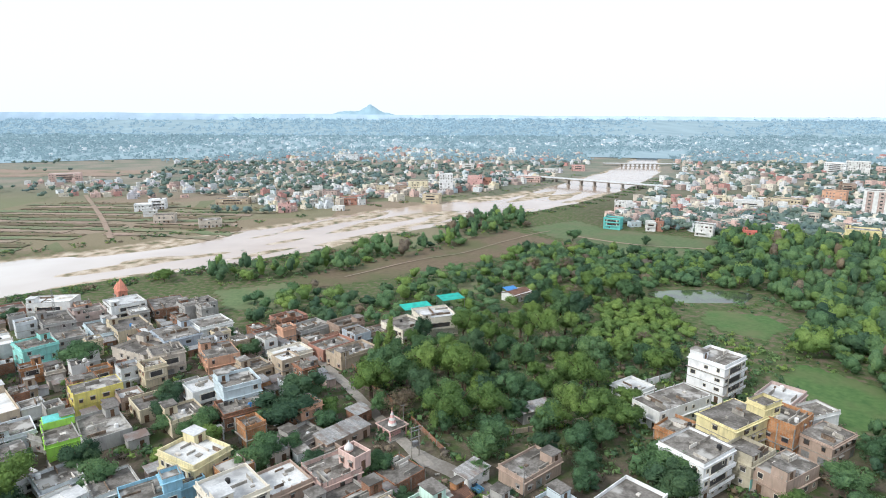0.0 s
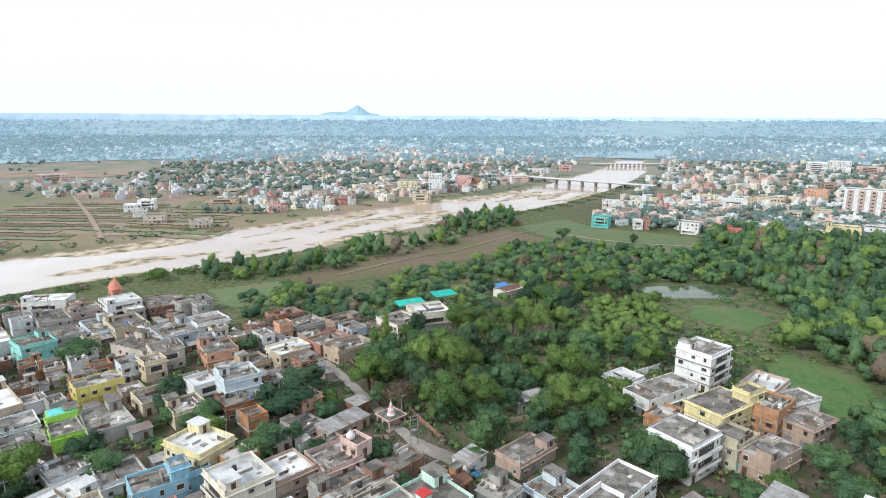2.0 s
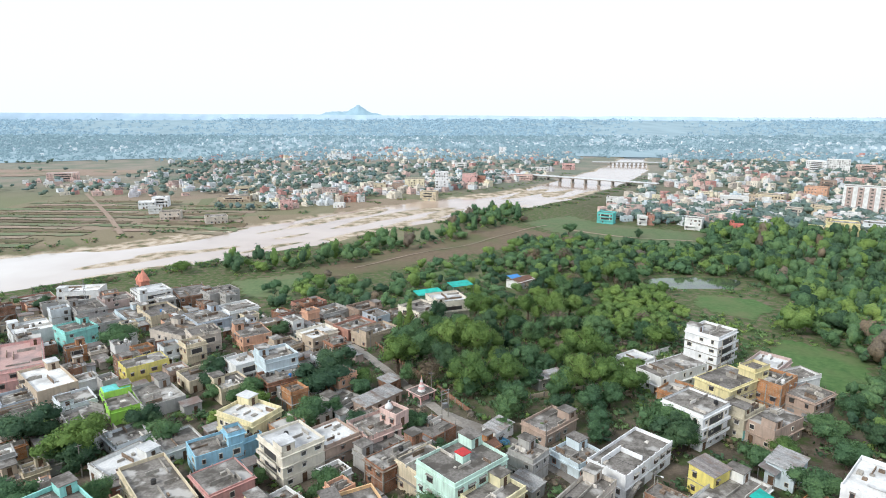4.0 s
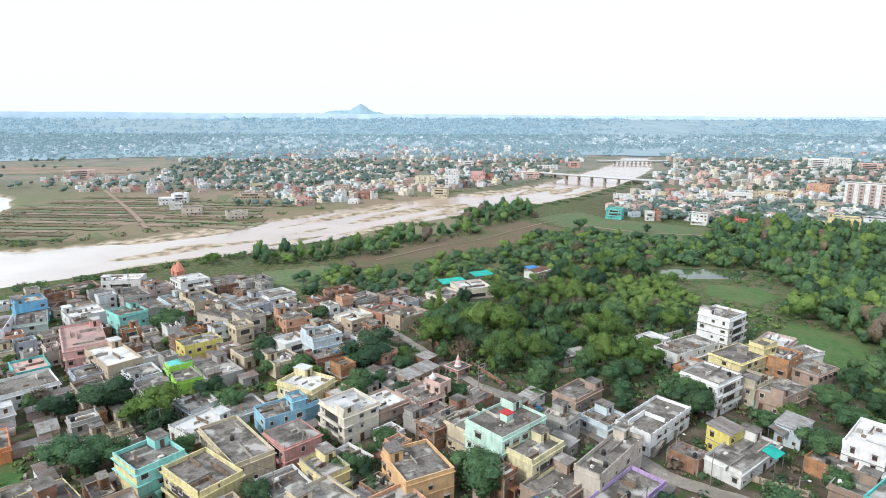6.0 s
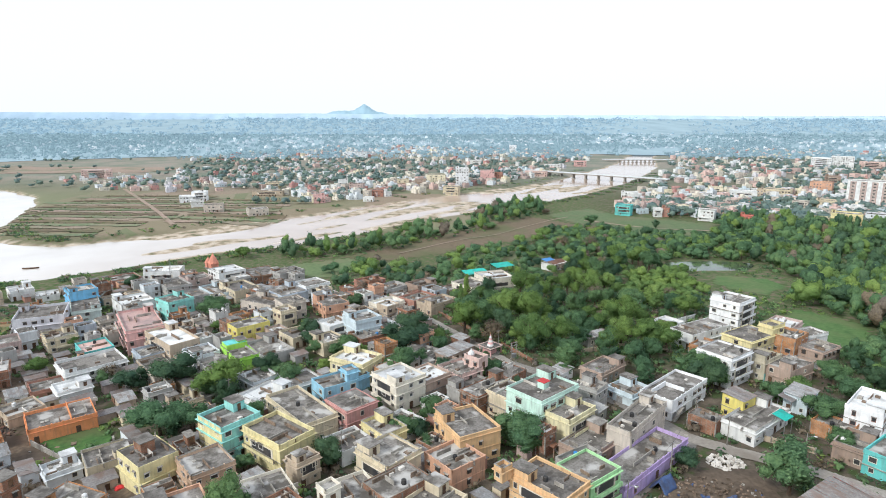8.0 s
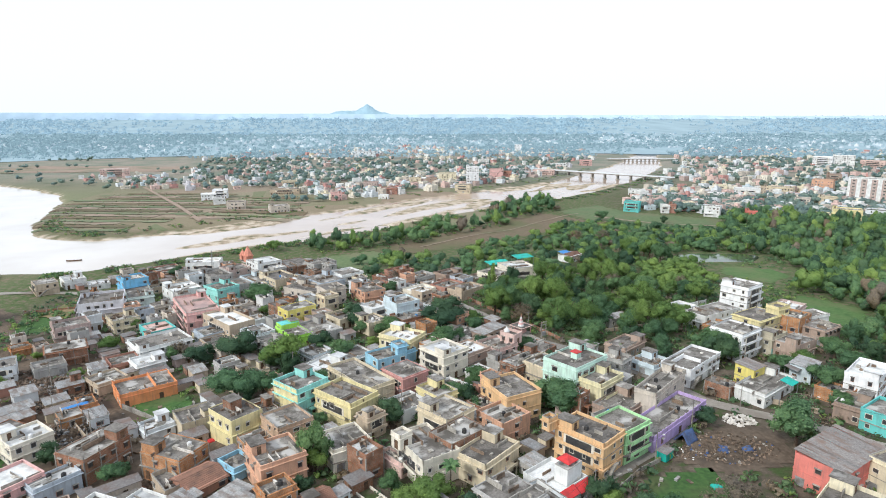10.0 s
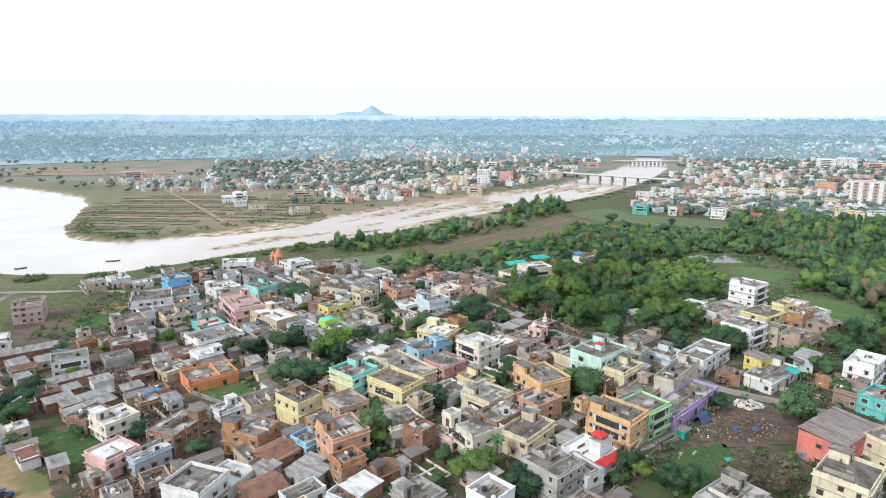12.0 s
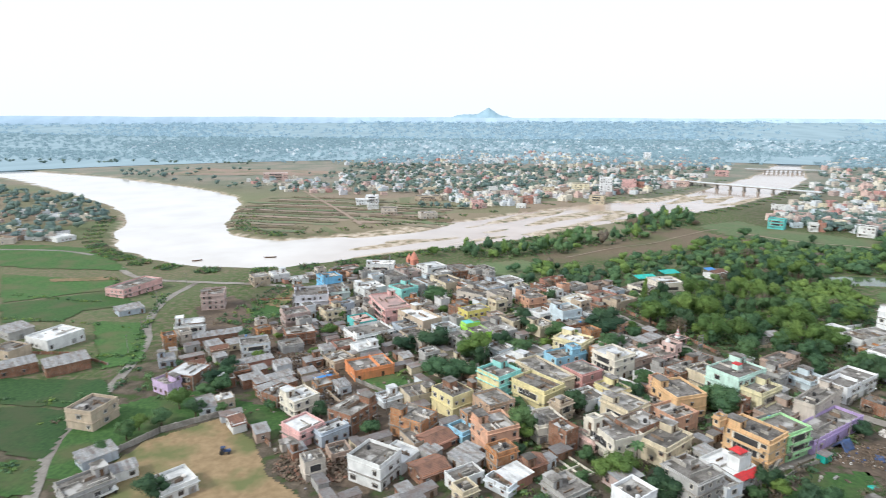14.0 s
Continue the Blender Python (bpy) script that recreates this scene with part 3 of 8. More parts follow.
patch("meadow", "rough meadow beside the houses", [(97, 180), (121, 199), (134, 176), (124, 158), (106, 148), (102, 165)], MEADOW, 2.5)
patch("meadow", "green plot behind the river trees", [(-122, 302), (-91, 318), (-66, 303), (-80, 262), (-106, 272)], PASTURE, 3)
patch("meadow", "green plot between tree belts", [(-20, 319), (13, 346), (32, 320), (20, 299), (-13, 303)], PASTURE, 3)
patch("fallow_field", "brown fallow field behind the river trees", [(-93, 321), (-54, 369), (-11, 412), (45, 478), (88, 420), (43, 392), (-4, 352), (-49, 320), (-72, 308)], PLOUGH, 4)
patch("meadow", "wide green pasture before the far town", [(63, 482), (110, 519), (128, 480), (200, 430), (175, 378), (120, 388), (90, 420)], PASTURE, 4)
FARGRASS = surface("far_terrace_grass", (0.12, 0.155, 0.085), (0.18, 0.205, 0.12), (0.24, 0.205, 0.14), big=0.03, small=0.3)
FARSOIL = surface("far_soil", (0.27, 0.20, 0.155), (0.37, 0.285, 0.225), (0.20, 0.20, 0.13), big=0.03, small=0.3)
for k in range(17):   # terraced farm plots on the far bank
    f = k / 16
    cx, cy = -350 + 6 * math.sin(k * 2.1), 405 + f * 215
    hw = 62 + 30 * math.sin(f * 2.6) - 14 * (k % 3)
    cx += f * 10
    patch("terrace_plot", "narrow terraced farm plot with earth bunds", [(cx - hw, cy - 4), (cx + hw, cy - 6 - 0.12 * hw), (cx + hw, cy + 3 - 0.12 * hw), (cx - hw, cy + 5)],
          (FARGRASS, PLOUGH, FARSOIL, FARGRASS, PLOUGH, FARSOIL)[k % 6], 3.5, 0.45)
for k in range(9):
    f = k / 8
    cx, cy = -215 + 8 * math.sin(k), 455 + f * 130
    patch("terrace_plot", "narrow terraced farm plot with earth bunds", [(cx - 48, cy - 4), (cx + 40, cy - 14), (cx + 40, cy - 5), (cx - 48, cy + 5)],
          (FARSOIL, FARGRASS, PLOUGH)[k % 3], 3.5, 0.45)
rng = random.Random(3)
bunds = []
for q in range(520):   # weedy bunds between the western plots
    k_ = rng.randrange(9)
    u, v_ = rng.uniform(0, 1), rng.uniform(-1.5, 1.5)
    a_, c_ = (((-330, 60), (-228, 62)), ((-420, 130), (-262, 138)), ((-330, 96), (-240, 104)), ((-284, 186), (-352, 225)), ((-262, 138), (-290, 196)), ((-300, 20), (-215, 24)), ((-400, 180), (-290, 170)), ((-226, 74), (-262, 138)), ((-300, -10), (-320, 80)))[k_]
    bunds.append((a_[0] + u * (c_[0] - a_[0]) + v_, a_[1] + u * (c_[1] - a_[1]) + v_, rng.uniform(0.6, 1.9), rng.uniform(0.4, 1.5), rng.choice((0, 0, 2, 2, 1))))
for k in range(17):
    f = k / 16
    cx, cy = -350 + 6 * math.sin(k * 2.1) + f * 10, 405 + f * 215
    hw = 62 + 30 * math.sin(f * 2.6) - 14 * (k % 3)
    for q in range(24):
        u = rng.uniform(-1, 1)
        bunds.append((cx + u * hw, cy + 7 - 0.06 * hw * (u + 1) + rng.uniform(-1, 1), rng.uniform(0.7, 1.7), rng.uniform(0.4, 1.1), rng.choice((0, 2, 3, 3))))
for k in range(9):
    cx, cy = -215 + 8 * math.sin(k), 455 + k / 8 * 130
    for q in range(14):
        u = rng.uniform(-1, 1)
        bunds.append((cx - 4 + u * 46, cy + 2 - 5 * u + rng.uniform(-1, 1), rng.uniform(1.0, 2.4), rng.uniform(0.8, 2.2), rng.choice((0, 2, 2, 3))))
patch("fallow_field", "bare brown field far beyond the river", [(-760, 870), (-480, 900), (-430, 990), (-760, 1010)], FARSOIL, 12, 0.5)

road("worn concrete town street", [(-60, 10), (-41, 30), (-25, 42), (-13, 54), (6, 69), (19, 83), (27, 92), (17, 110), (4, 126), (-12, 140)], 4.6)
road("dusty side street with worn surface", [(25, 94), (37, 85), (50, 77), (62, 66), (80, 50)], 4.6, lift=0.22)
road("narrow lane between houses and trees", [(-8, 134), (-20, 154), (-31, 173), (-42, 192), (-58, 215)], 3.2, lift=0.22)
road("pale dirt lane on the town's edge", [(-196, 0), (-218.3, 34.1), (-226.5, 56.8), (-231.7, 79.6), (-247.4, 119.3), (-266.8, 148.2), (-283.1, 187.0), (-287.2, 222.4)], 4.0)
road("pale dirt road along the river bank", [(-185.2, 235.6), (-217.5, 225.1), (-246.7, 226.9), (-286.9, 225.1), (-330, 228), (-369, 256), (-407, 281), (-440, 290)], 4.2, lift=0.22)
road("pale dirt road along the river bank", [(-560, 275), (-454, 290), (-407, 281)], 4.2, lift=0.28)
road("dark earth lane among brick sheds", [(-195.8, 129.3), (-176.4, 111.6), (-163.5, 90.0), (-142.7, 75.5), (-120.0, 67.2)], 4.0, DIRT)
road("dirt path across the terraced fields", [(-407, 680), (-353, 600), (-300, 520), (-248, 437)], 4.0, FARSOIL, 0.7, "path")
road("earth path along the pasture", [(90, 452), (130, 420), (180, 400), (230, 380)], 2.5, FARSOIL, 0.4, "path")
road("earth path across brown fields", [(-60, 330), (-20, 372), (8, 392), (60, 452), (80, 470)], 1.4, FARSOIL, 0.4, "path")

# pond in the woods
PONDC = (125, 290)
pv = [(PONDC[0] + 24 * math.cos(a) * (1 + 0.18 * math.sin(3 * a)), PONDC[1] + 15 * math.sin(a) * (1 + 0.15 * math.cos(2 * a)), gz(*PONDC) + 0.35) for a in np.linspace(0, 2 * math.pi, 40, endpoint=False)]
pond_shape = Shape()
pond_shape.v, pond_shape.f = pv, [tuple(range(40))]
m, nt, b = mat_base("pond_water", 0.08, 0.5)
nt.links.new(ramp(nt, noise_tex(nt, position(nt), 0.15, 4), [(0.42, (0.05, 0.06, 0.045)), (0.6, (0.08, 0.12, 0.05))]), b.inputs["Base Color"])
POND = m
tagged(part("pond", pond_shape, POND), "dark still pond with weeds among trees", "pond", kind="structure")

# ---- houses ----
def window_mesh(frame_mat, shade):
    """A one metre window facing -y: proud frame, sunk pane and a sloping concrete shade, in one piece."""
    s = Shape()
    o, q = 0.56, 0.48
    s.v = [(-o, 0.02, -0.06), (o, 0.02, -0.06), (o, 0.02, 1.06), (-o, 0.02, 1.06), (-o, -0.10, -0.06), (o, -0.10, -0.06), (o, -0.10, 1.06), (-o, -0.10, 1.06),
           (-q, -0.10, 0.02), (q, -0.10, 0.02), (q, -0.10, 0.98), (-q, -0.10, 0.98), (-q, -0.02, 0.02), (q, -0.02, 0.02), (q, -0.02, 0.98), (-q, -0.02, 0.98)]
    s.f = [(12, 13, 14, 15), (0, 1, 5, 4), (1, 2, 6, 5), (2, 3, 7, 6), (3, 0, 4, 7), (4, 5, 9, 8), (5, 6, 10, 9), (6, 7, 11, 10), (7, 4, 8, 11),
           (8, 9, 13, 12), (9, 10, 14, 13), (10, 11, 15, 14), (11, 8, 12, 15)]
    if shade:
        s.v += [(-0.66, -0.50, 1.07), (0.66, -0.50, 1.07), (-0.66, -0.50, 1.12), (0.66, -0.50, 1.12), (-0.66, 0.02, 1.20), (0.66, 0.02, 1.20)]
        s.f += [(3, 16, 17, 2), (16, 18, 19, 17), (18, 20, 21, 19), (3, 20, 18, 16), (2, 17, 19, 21)]
    me = s.mesh("window", DARKGLASS, frame_mat, RAWCONC)
    for k, f in enumerate(me.polygons):
        f.material_index = 0 if k == 0 else 1 if k < 13 else 2
    return me


WIN = [window_mesh(plaster("white"), True), window_mesh(WOODDARK, True), window_mesh(plaster("creamwhite"), False), window_mesh(plaster("brickred"), True)]
DOOR = Shape().box(-0.5, 0.5, -0.05, 0.02, 0, 1).box(-0.58, -0.5, -0.1, 0.02, 0, 1.04).box(0.5, 0.58, -0.1, 0.02, 0, 1.04).box(-0.5, 0.5, -0.1, 0.02, 1, 1.04).mesh("door", WOODDARK)
SHUTTER = Shape()
for k in range(17):
    SHUTTER.v += [(-0.5, -0.03 - 0.03 * (k % 2), k / 16), (0.5, -0.03 - 0.03 * (k % 2), k / 16)]
    if k:
        SHUTTER.f.append((2 * k - 2, 2 * k - 1, 2 * k + 1, 2 * k))
SHUTTER.v += [(-0.5, 0.02, 0), (0.5, 0.02, 0), (0.5, 0.02, 1), (-0.5, 0.02, 1)]
SHUTTER.f += [(35, 34, 0, 1), (37, 36, 33, 32)]
SHUTTER = SHUTTER.mesh("shutter", STEEL)
TANKS = []
for mat_ in (BLACKPL, WHITEPL, BLUEPL):
    s = Shape().turned([(0.52, 0.0), (0.55, 0.05), (0.55, 0.25), (0.52, 0.3), (0.55, 0.35), (0.55, 0.6), (0.52, 0.65), (0.55, 0.7), (0.55, 0.95), (0.42, 1.08), (0.20, 1.14), (0.20, 1.22), (0.0, 1.23)], 14)
    TANKS.append(s.mesh("water_tank", mat_))
TANKNAMES = ("black", "white", "blue")
STUB = Shape().turned([(0.17, 0), (0.17, 0.75), (0.05, 0.75), (0.03, 1.3)], 4, square=True).mesh("column", RAWCONC)
FRAMECOL = Shape().box(-0.14, 0.14, -0.14, 0.14, 0, 1).mesh("pillar", RAWCONC)
SHEETS = {}
HOUSES = []
ROOFS = []


def sheet_mesh(length, kind):
    """One corrugated roofing sheet, a metre wide, lying along y."""
    key = (round(length, 1), kind)
    if key not in SHEETS:
        s = Shape()
        for k in range(13):
            xk, zk = k / 12 - 0.5, 0.05 * (k % 2)
            s.v += [(xk, 0, zk), (xk, length, zk), (xk, length, zk + 0.02), (xk, 0, zk + 0.02)]
            if k:
                a, c = 4 * k - 4, 4 * k
                s.f += [(a + 3, c + 3, c + 2, a + 2), (a, a + 1, c + 1, c), (a, c, c + 3, a + 3), (a + 1, a + 2, c + 2, c + 1)]
        SHEETS[key] = s.mesh("roof_sheet", {"tin": TIN, "tinwt": LIMEROOF, "rust": RUST}[kind])
    return SHEETS[key]


WORDS = {"white": "white", "purewhite": "bright white", "palewhite": "pale white", "creamwhite": "cream-white", "lavwhite": "grey-white", "mintwhite": "pale mint",
         "palebluew": "pale blue-white", "palecream": "pale cream", "cream": "cream", "cream2": "pale yellow", "yellowcream": "yellow-cream", "paleyellow": "pale yellow",
         "yellow": "bright yellow", "beige": "beige", "tan": "tan", "tanpeach": "tan and peach", "tangreen": "tan", "peach": "peach", "orange": "bright orange",
         "orangecream": "orange and cream", "coral": "coral red", "pink": "pink", "palepink": "pale pink", "redpink": "faded red", "dustpink": "dusty pink",
         "brownpink": "weathered brown", "brown": "brown", "blue": "bright blue", "skyblue": "sky-blue", "bluegrey": "blue-grey", "grey": "bare grey concrete",
         "teal": "teal", "turq": "turquoise", "turqyellow": "turquoise and yellow", "mint": "mint green", "green": "light green", "lime": "lime green",
         "purple": "purple", "lilac": "lilac", "brickred": "dull red", "brick": "red brick", "orangebrick": "orange brick", "terra": "clay-coloured"}


def wall_openings(root, rng, w, d, n, fh, faces, shop=False):
    """Windows storey by storey on the named faces, and doors below."""
    style = WIN[rng.randrange(4)]
    for face in faces:
        length, off, turn = {"-y": (w, d / 2, 0), "-x": (d, w / 2, -90), "+x": (d, w / 2, 90), "+y": (w, d / 2, 180)}[face]
        cols = max(1, int(length / 2.9))
        full = face in ("-y", "-x")
        for k in range(n):
            for c in range(cols):
                if rng.random() > (0.60 if full else 0.10):
                    continue
                u = (c + 0.5) / cols * length - length / 2 + rng.uniform(-0.15, 0.15)
                base = pose(0, 0, 0, 0, 0, turn) @ pose(u, -off, 0)
                if k == 0 and full and rng.random() < 0.30:
                    ob = part("shutter" if shop or rng.random() < 0.3 else "door", SHUTTER if shop else DOOR, None, root)
                    ob.matrix_basis = base @ Matrix.Diagonal((1.0 if not shop else 2.0, 1, 2.1, 1))
                else:
                    ob = part("window", style, None, root)
                    ob.matrix_basis = base @ pose(0, 0, k * fh + 1.0) @ Matrix.Diagonal((rng.choice((0.8, 0.9, 1.0, 1.2, 1.2, 1.6)), 1, rng.choice((1.0, 1.1, 1.3)), 1))


def roof_things(x, y, z, rng, w, d, rot, n):
    for _ in range(n):
        k = rng.choices((0, 1, 2), (6, 3, 1))[0]
        m_ = pose(x, y, z, 0, 0, rot) @ pose(rng.uniform(-0.36, 0.36) * w, rng.uniform(-0.36, 0.36) * d, 0)
        ob = new("water_tank", TANKS[k])
        ob.matrix_basis = m_
        tagged(ob, TANKNAMES[k] + " ribbed plastic water tank on a flat roof", "water tank", "roof water tanks")


def house(x, y, w, d, rot, h, wall, roof="conc", opts="", z=None, label="", upper=None):
    """A flat-roofed or sheet-roofed town house; x, y is the middle of its plan, -y and -x its street sides."""
    rng = random.Random(int(x * 31 + y * 17))
    z0 = gz(x, y) if z is None else z
    n = 1 if upper is not None else max(1, round((h - 0.7) / 3.05))
    storeys = {1: "single-storey", 2: "two-storey", 3: "three-storey", 4: "four-storey"}[min(n, 4)]
    top = {"conc": "a grey flat concrete roof", "white": "a whitewashed flat roof", "pinkroof": "a pink-washed flat roof", "tin": "a tin sheet roof",
           "tinwt": "a pale sheet roof", "rustroof": "a dark sheet roof", "terra": "a clay tile roof"}[roof]
    wm = wall_mat("turq" if wall == "turqyellow" else wall)
    if upper is None:
        kind = "shed" if roof in ("tin", "tinwt") else "town_building" if y > 420 else "house"
        noun = {"shed": "shed", "house": "house", "town_building": "building"}[kind]
        root = thing(kind, label or f"{storeys} {WORDS[wall]} {noun} with {top}", noun, pose(x, y, z0, 0, 0, rot),
                     {"shed": "sheds of the riverside town", "house": "houses of the riverside town", "town_building": "buildings of the far town"}[kind])
        HOUSES.append((x, y, w, d, rot))
        if roof in ("conc", "white", "pinkroof") and y < 300:
            ROOFS.append((x, y, w, d, rot, z0 + h, opts))
        base = root
    else:
        base = upper
    sheet = roof in ("tin", "tinwt", "rustroof", "terra")
    ph = 0.0 if sheet else (0.28 if "p" in opts else rng.choice((0.75, 0.9, 1.0)))
    low = -2.0
    if upper is not None:
        root = part("upper_storey", Shape().box(-0.1, 0.1, -0.1, 0.1, -0.2, 0), wm, upper)
        uz, low, n = h[1], 0.0, max(1, round((h[0] - h[1]) / 3.0))
        root.matrix_basis = upper.matrix_basis.inverted() @ pose(x, y, upper.matrix_basis.translation.z + uz, 0, 0, rot)
        h = h[0] - h[1]
        fh, t0 = (h - ph) / n, h - ph
        walls = Shape().box(-w / 2, w / 2, -d / 2, d / 2, low, t0)
        root.data = walls.mesh("upper_storey", wm)
    else:
        t0 = h - ph
        fh = t0 / n
        part("wall", Shape().box(-w / 2, w / 2, -d / 2, d / 2, low, t0), wm, root)
    if wall == "turqyellow":
        part("side_wall", Shape().box(-w / 2 - 0.05, -w / 2, -d / 2, d / 2, low, h), plaster("paleyellow"), root, "pale yellow side wall")
    if wall == "tangreen":
        part("lower_wall", Shape().box(-w / 2, w / 2, -d / 2 - 0.06, -d / 2, low, 2.8), plaster("turq"), root, "sea-green lower wall")
    if not sheet:
        rm = {"conc": CONC, "white": LIMEROOF, "pinkroof": PINKROOF}[roof]
        part("roof", Shape().box(-w / 2 + 0.16, w / 2 - 0.16, -d / 2 + 0.16, d / 2 - 0.16, t0, t0 + 0.06), rm, root)
        edge = Shape().ring(-w / 2 - 0.02, w / 2 + 0.02, -d / 2 - 0.02, d / 2 + 0.02, 0.17, t0, h)
        if rng.random() < 0.65:      # a thin slab stands out round the roof
            o = rng.choice((0.25, 0.4, 0.5))
            edge.ring(-w / 2 - o, w / 2 + o, -d / 2 - o, d / 2 + o, o - 0.03, t0 - 0.22, t0 - 0.10)
        if "p" not in opts and rng.random() < 0.5:      # posts along the parapet
            for face, ln in (((0, -1), w), ((-1, 0), d)):
                for k in range(int(ln / 2.4) + 1):
                    u = -ln / 2 + 0.05 + k * (ln - 0.1) / max(1, int(ln / 2.4))
                    px, py = (u, -d / 2 + 0.05) if face[0] == 0 else (-w / 2 + 0.05, u)
                    edge.box(px - 0.15, px + 0.15, py - 0.15, py + 0.15, t0 + 0.01, h + 0.22)
        part("parapet", edge, wm, root)
        if "p" not in opts and rng.random() < 0.6:
            part("coping", Shape().ring(-w / 2 - 0.08, w / 2 + 0.08, -d / 2 - 0.08, d / 2 + 0.08, 0.30, h, h + 0.07), RAWCONC if rng.random() < 0.55 else wm, root)
    for k in range(1, n):
        zb = k * fh
        o = rng.choice((0.12, 0.12, 0.35, 0.5))
        part("floor_band", Shape().ring(-w / 2 - o, w / 2 + o, -d / 2 - o, d / 2 + o, o, zb - 0.1, zb + 0.04), RAWCONC if rng.random() < 0.35 else wm, root)
    if wall in ("brick", "orangebrick") and not sheet:
        for cx in np.linspace(-w / 2, w / 2, max(2, int(w / 3.8) + 1)):
            part("pillar", FRAMECOL, None, root).matrix_basis = pose(cx, -d / 2, low) @ Matrix.Diagonal((1, 1, t0 - low, 1))
        for cy in np.linspace(-d / 2, d / 2, max(2, int(d / 3.8) + 1))[1:]:
            part("pillar", FRAMECOL, None, root).matrix_basis = pose(-w / 2, cy, low) @ Matrix.Diagonal((1, 1, t0 - low, 1))
    wall_openings(root, rng, w, d, n, fh, ("-y", "-x", "+x"), shop=rng.random() < 0.2)
    if "b" in opts or (upper is None and n > 1 and not sheet and rng.random() < 0.22):
        face_x = d > w
        for k in range(1, n):
            zb = k * fh
            if face_x:
                s = Shape().box(-w / 2 - 1.2, -w / 2 - 0.52, -d * 0.42, d * 0.42, zb - 0.12, zb)
                r_ = Shape().box(-w / 2 - 1.2, -w / 2 - 1.12, -d * 0.42, d * 0.42, zb, zb + 0.85)
            else:
                s = Shape().box(-w * 0.42, w * 0.42, -d / 2 - 1.2, -d / 2 - 0.52, zb - 0.12, zb)
                r_ = Shape().box(-w * 0.42, w * 0.42, -d / 2 - 1.2, -d / 2 - 1.12, zb, zb + 0.85)
            part("balcony", s, RAWCONC, root)
            part("balcony_rail", r_, wm, root)
            # a wide dark pane on the wall stands in for a shaded veranda recess
            ob = part("balcony_door", WIN[2], None, root)
            ob.matrix_basis = (pose(-w / 2, 0, zb + 0.05, 0, 0, -90) if face_x else pose(0, -d / 2, zb + 0.05)) @ Matrix.Diagonal((max(w, d) * 0.55, 1, 2.1, 1))
    elif upper is None and n > 1 and not sheet and rng.random() < 0.30:
        q, zt = rng.uniform(-0.2, 0.2) * w, min(2.75, fh - 0.2)
        part("porch", Shape().box(q - w * 0.28, q + w * 0.28, -d / 2 - 1.7, -d / 2, zt, zt + 0.14).box(q - w * 0.28, q + w * 0.28, -d / 2 - 1.7, -d / 2 - 1.58, zt + 0.14, zt + 0.7)
             .box(q - w * 0.27, q - w * 0.27 + 0.22, -d / 2 - 1.65, -d / 2 - 1.43, low, zt).box(q + w * 0.27 - 0.22, q + w * 0.27, -d / 2 - 1.65, -d / 2 - 1.43, low, zt), wm, root)
    if upper is None and 1 < n < 4 and not sheet and w > 6 and y < 260 and rng.random() < 0.16:      # open stair up the street side
        s = Shape()
        steps = 12
        for k in range(steps):
            s.box(-w / 2 + 0.4 + k * 0.34, -w / 2 + 0.74 + k * 0.34, -d / 2 - 1.05, -d / 2 - 0.06, (k - 1) * fh / steps - 0.15, (k + 1) * fh / steps)
        s.box(-w / 2 + 0.4 + steps * 0.34, -w / 2 + 1.6 + steps * 0.34, -d / 2 - 1.05, -d / 2 - 0.06, fh - 0.15, fh)
        part("outside_stair", s, RAWCONC, root)
    if "m" in opts or (upper is None and not sheet and "U" not in opts and y < 300 and w * d > 40 and rng.random() < 0.28):
        mw, md = min(3.2, w * 0.4), min(4.2, d * 0.45)
        sx, sy = rng.choice((-1, 1)), rng.choice((-1, 1, 1))
        cx, cy = sx * (w / 2 - mw / 2 - 0.2), sy * (d / 2 - md / 2 - 0.2)
        room = part("stair_room", Shape().box(cx - mw / 2, cx + mw / 2, cy - md / 2, cy + md / 2, t0 + 0.06, t0 + 2.5), wm, root)
        part("room_roof", Shape().box(cx - mw / 2 - 0.25, cx + mw / 2 + 0.25, cy - md / 2 - 0.25, cy + md / 2 + 0.25, t0 + 2.5, t0 + 2.64), LIMEROOF if roof == "white" else CONC, room)
        dd = part("room_door", DOOR, None, room)
        dd.matrix_basis = pose(cx, cy - md / 2, t0 + 0.06) @ Matrix.Diagonal((0.8, 1, 1.9, 1))
    if "p" in opts:
        for cx in np.linspace(-w / 2 + 0.2, w / 2 - 0.2, max(2, int(w / 4) + 1)):
            for cy in (-d / 2 + 0.2, d / 2 - 0.2):
                ob = part("column", STUB, None, root)
                ob.matrix_basis = pose(cx, cy, t0 + 0.06) @ Matrix.Diagonal((1, 1, rng.uniform(0.6, 1.4), 1))
    if "d" in opts:
        part("dividing_wall", Shape().box(w * 0.12, w * 0.12 + 0.2, -d / 2 + 0.17, d / 2 - 0.17, t0 + 0.06, h + 0.5), wm, root)
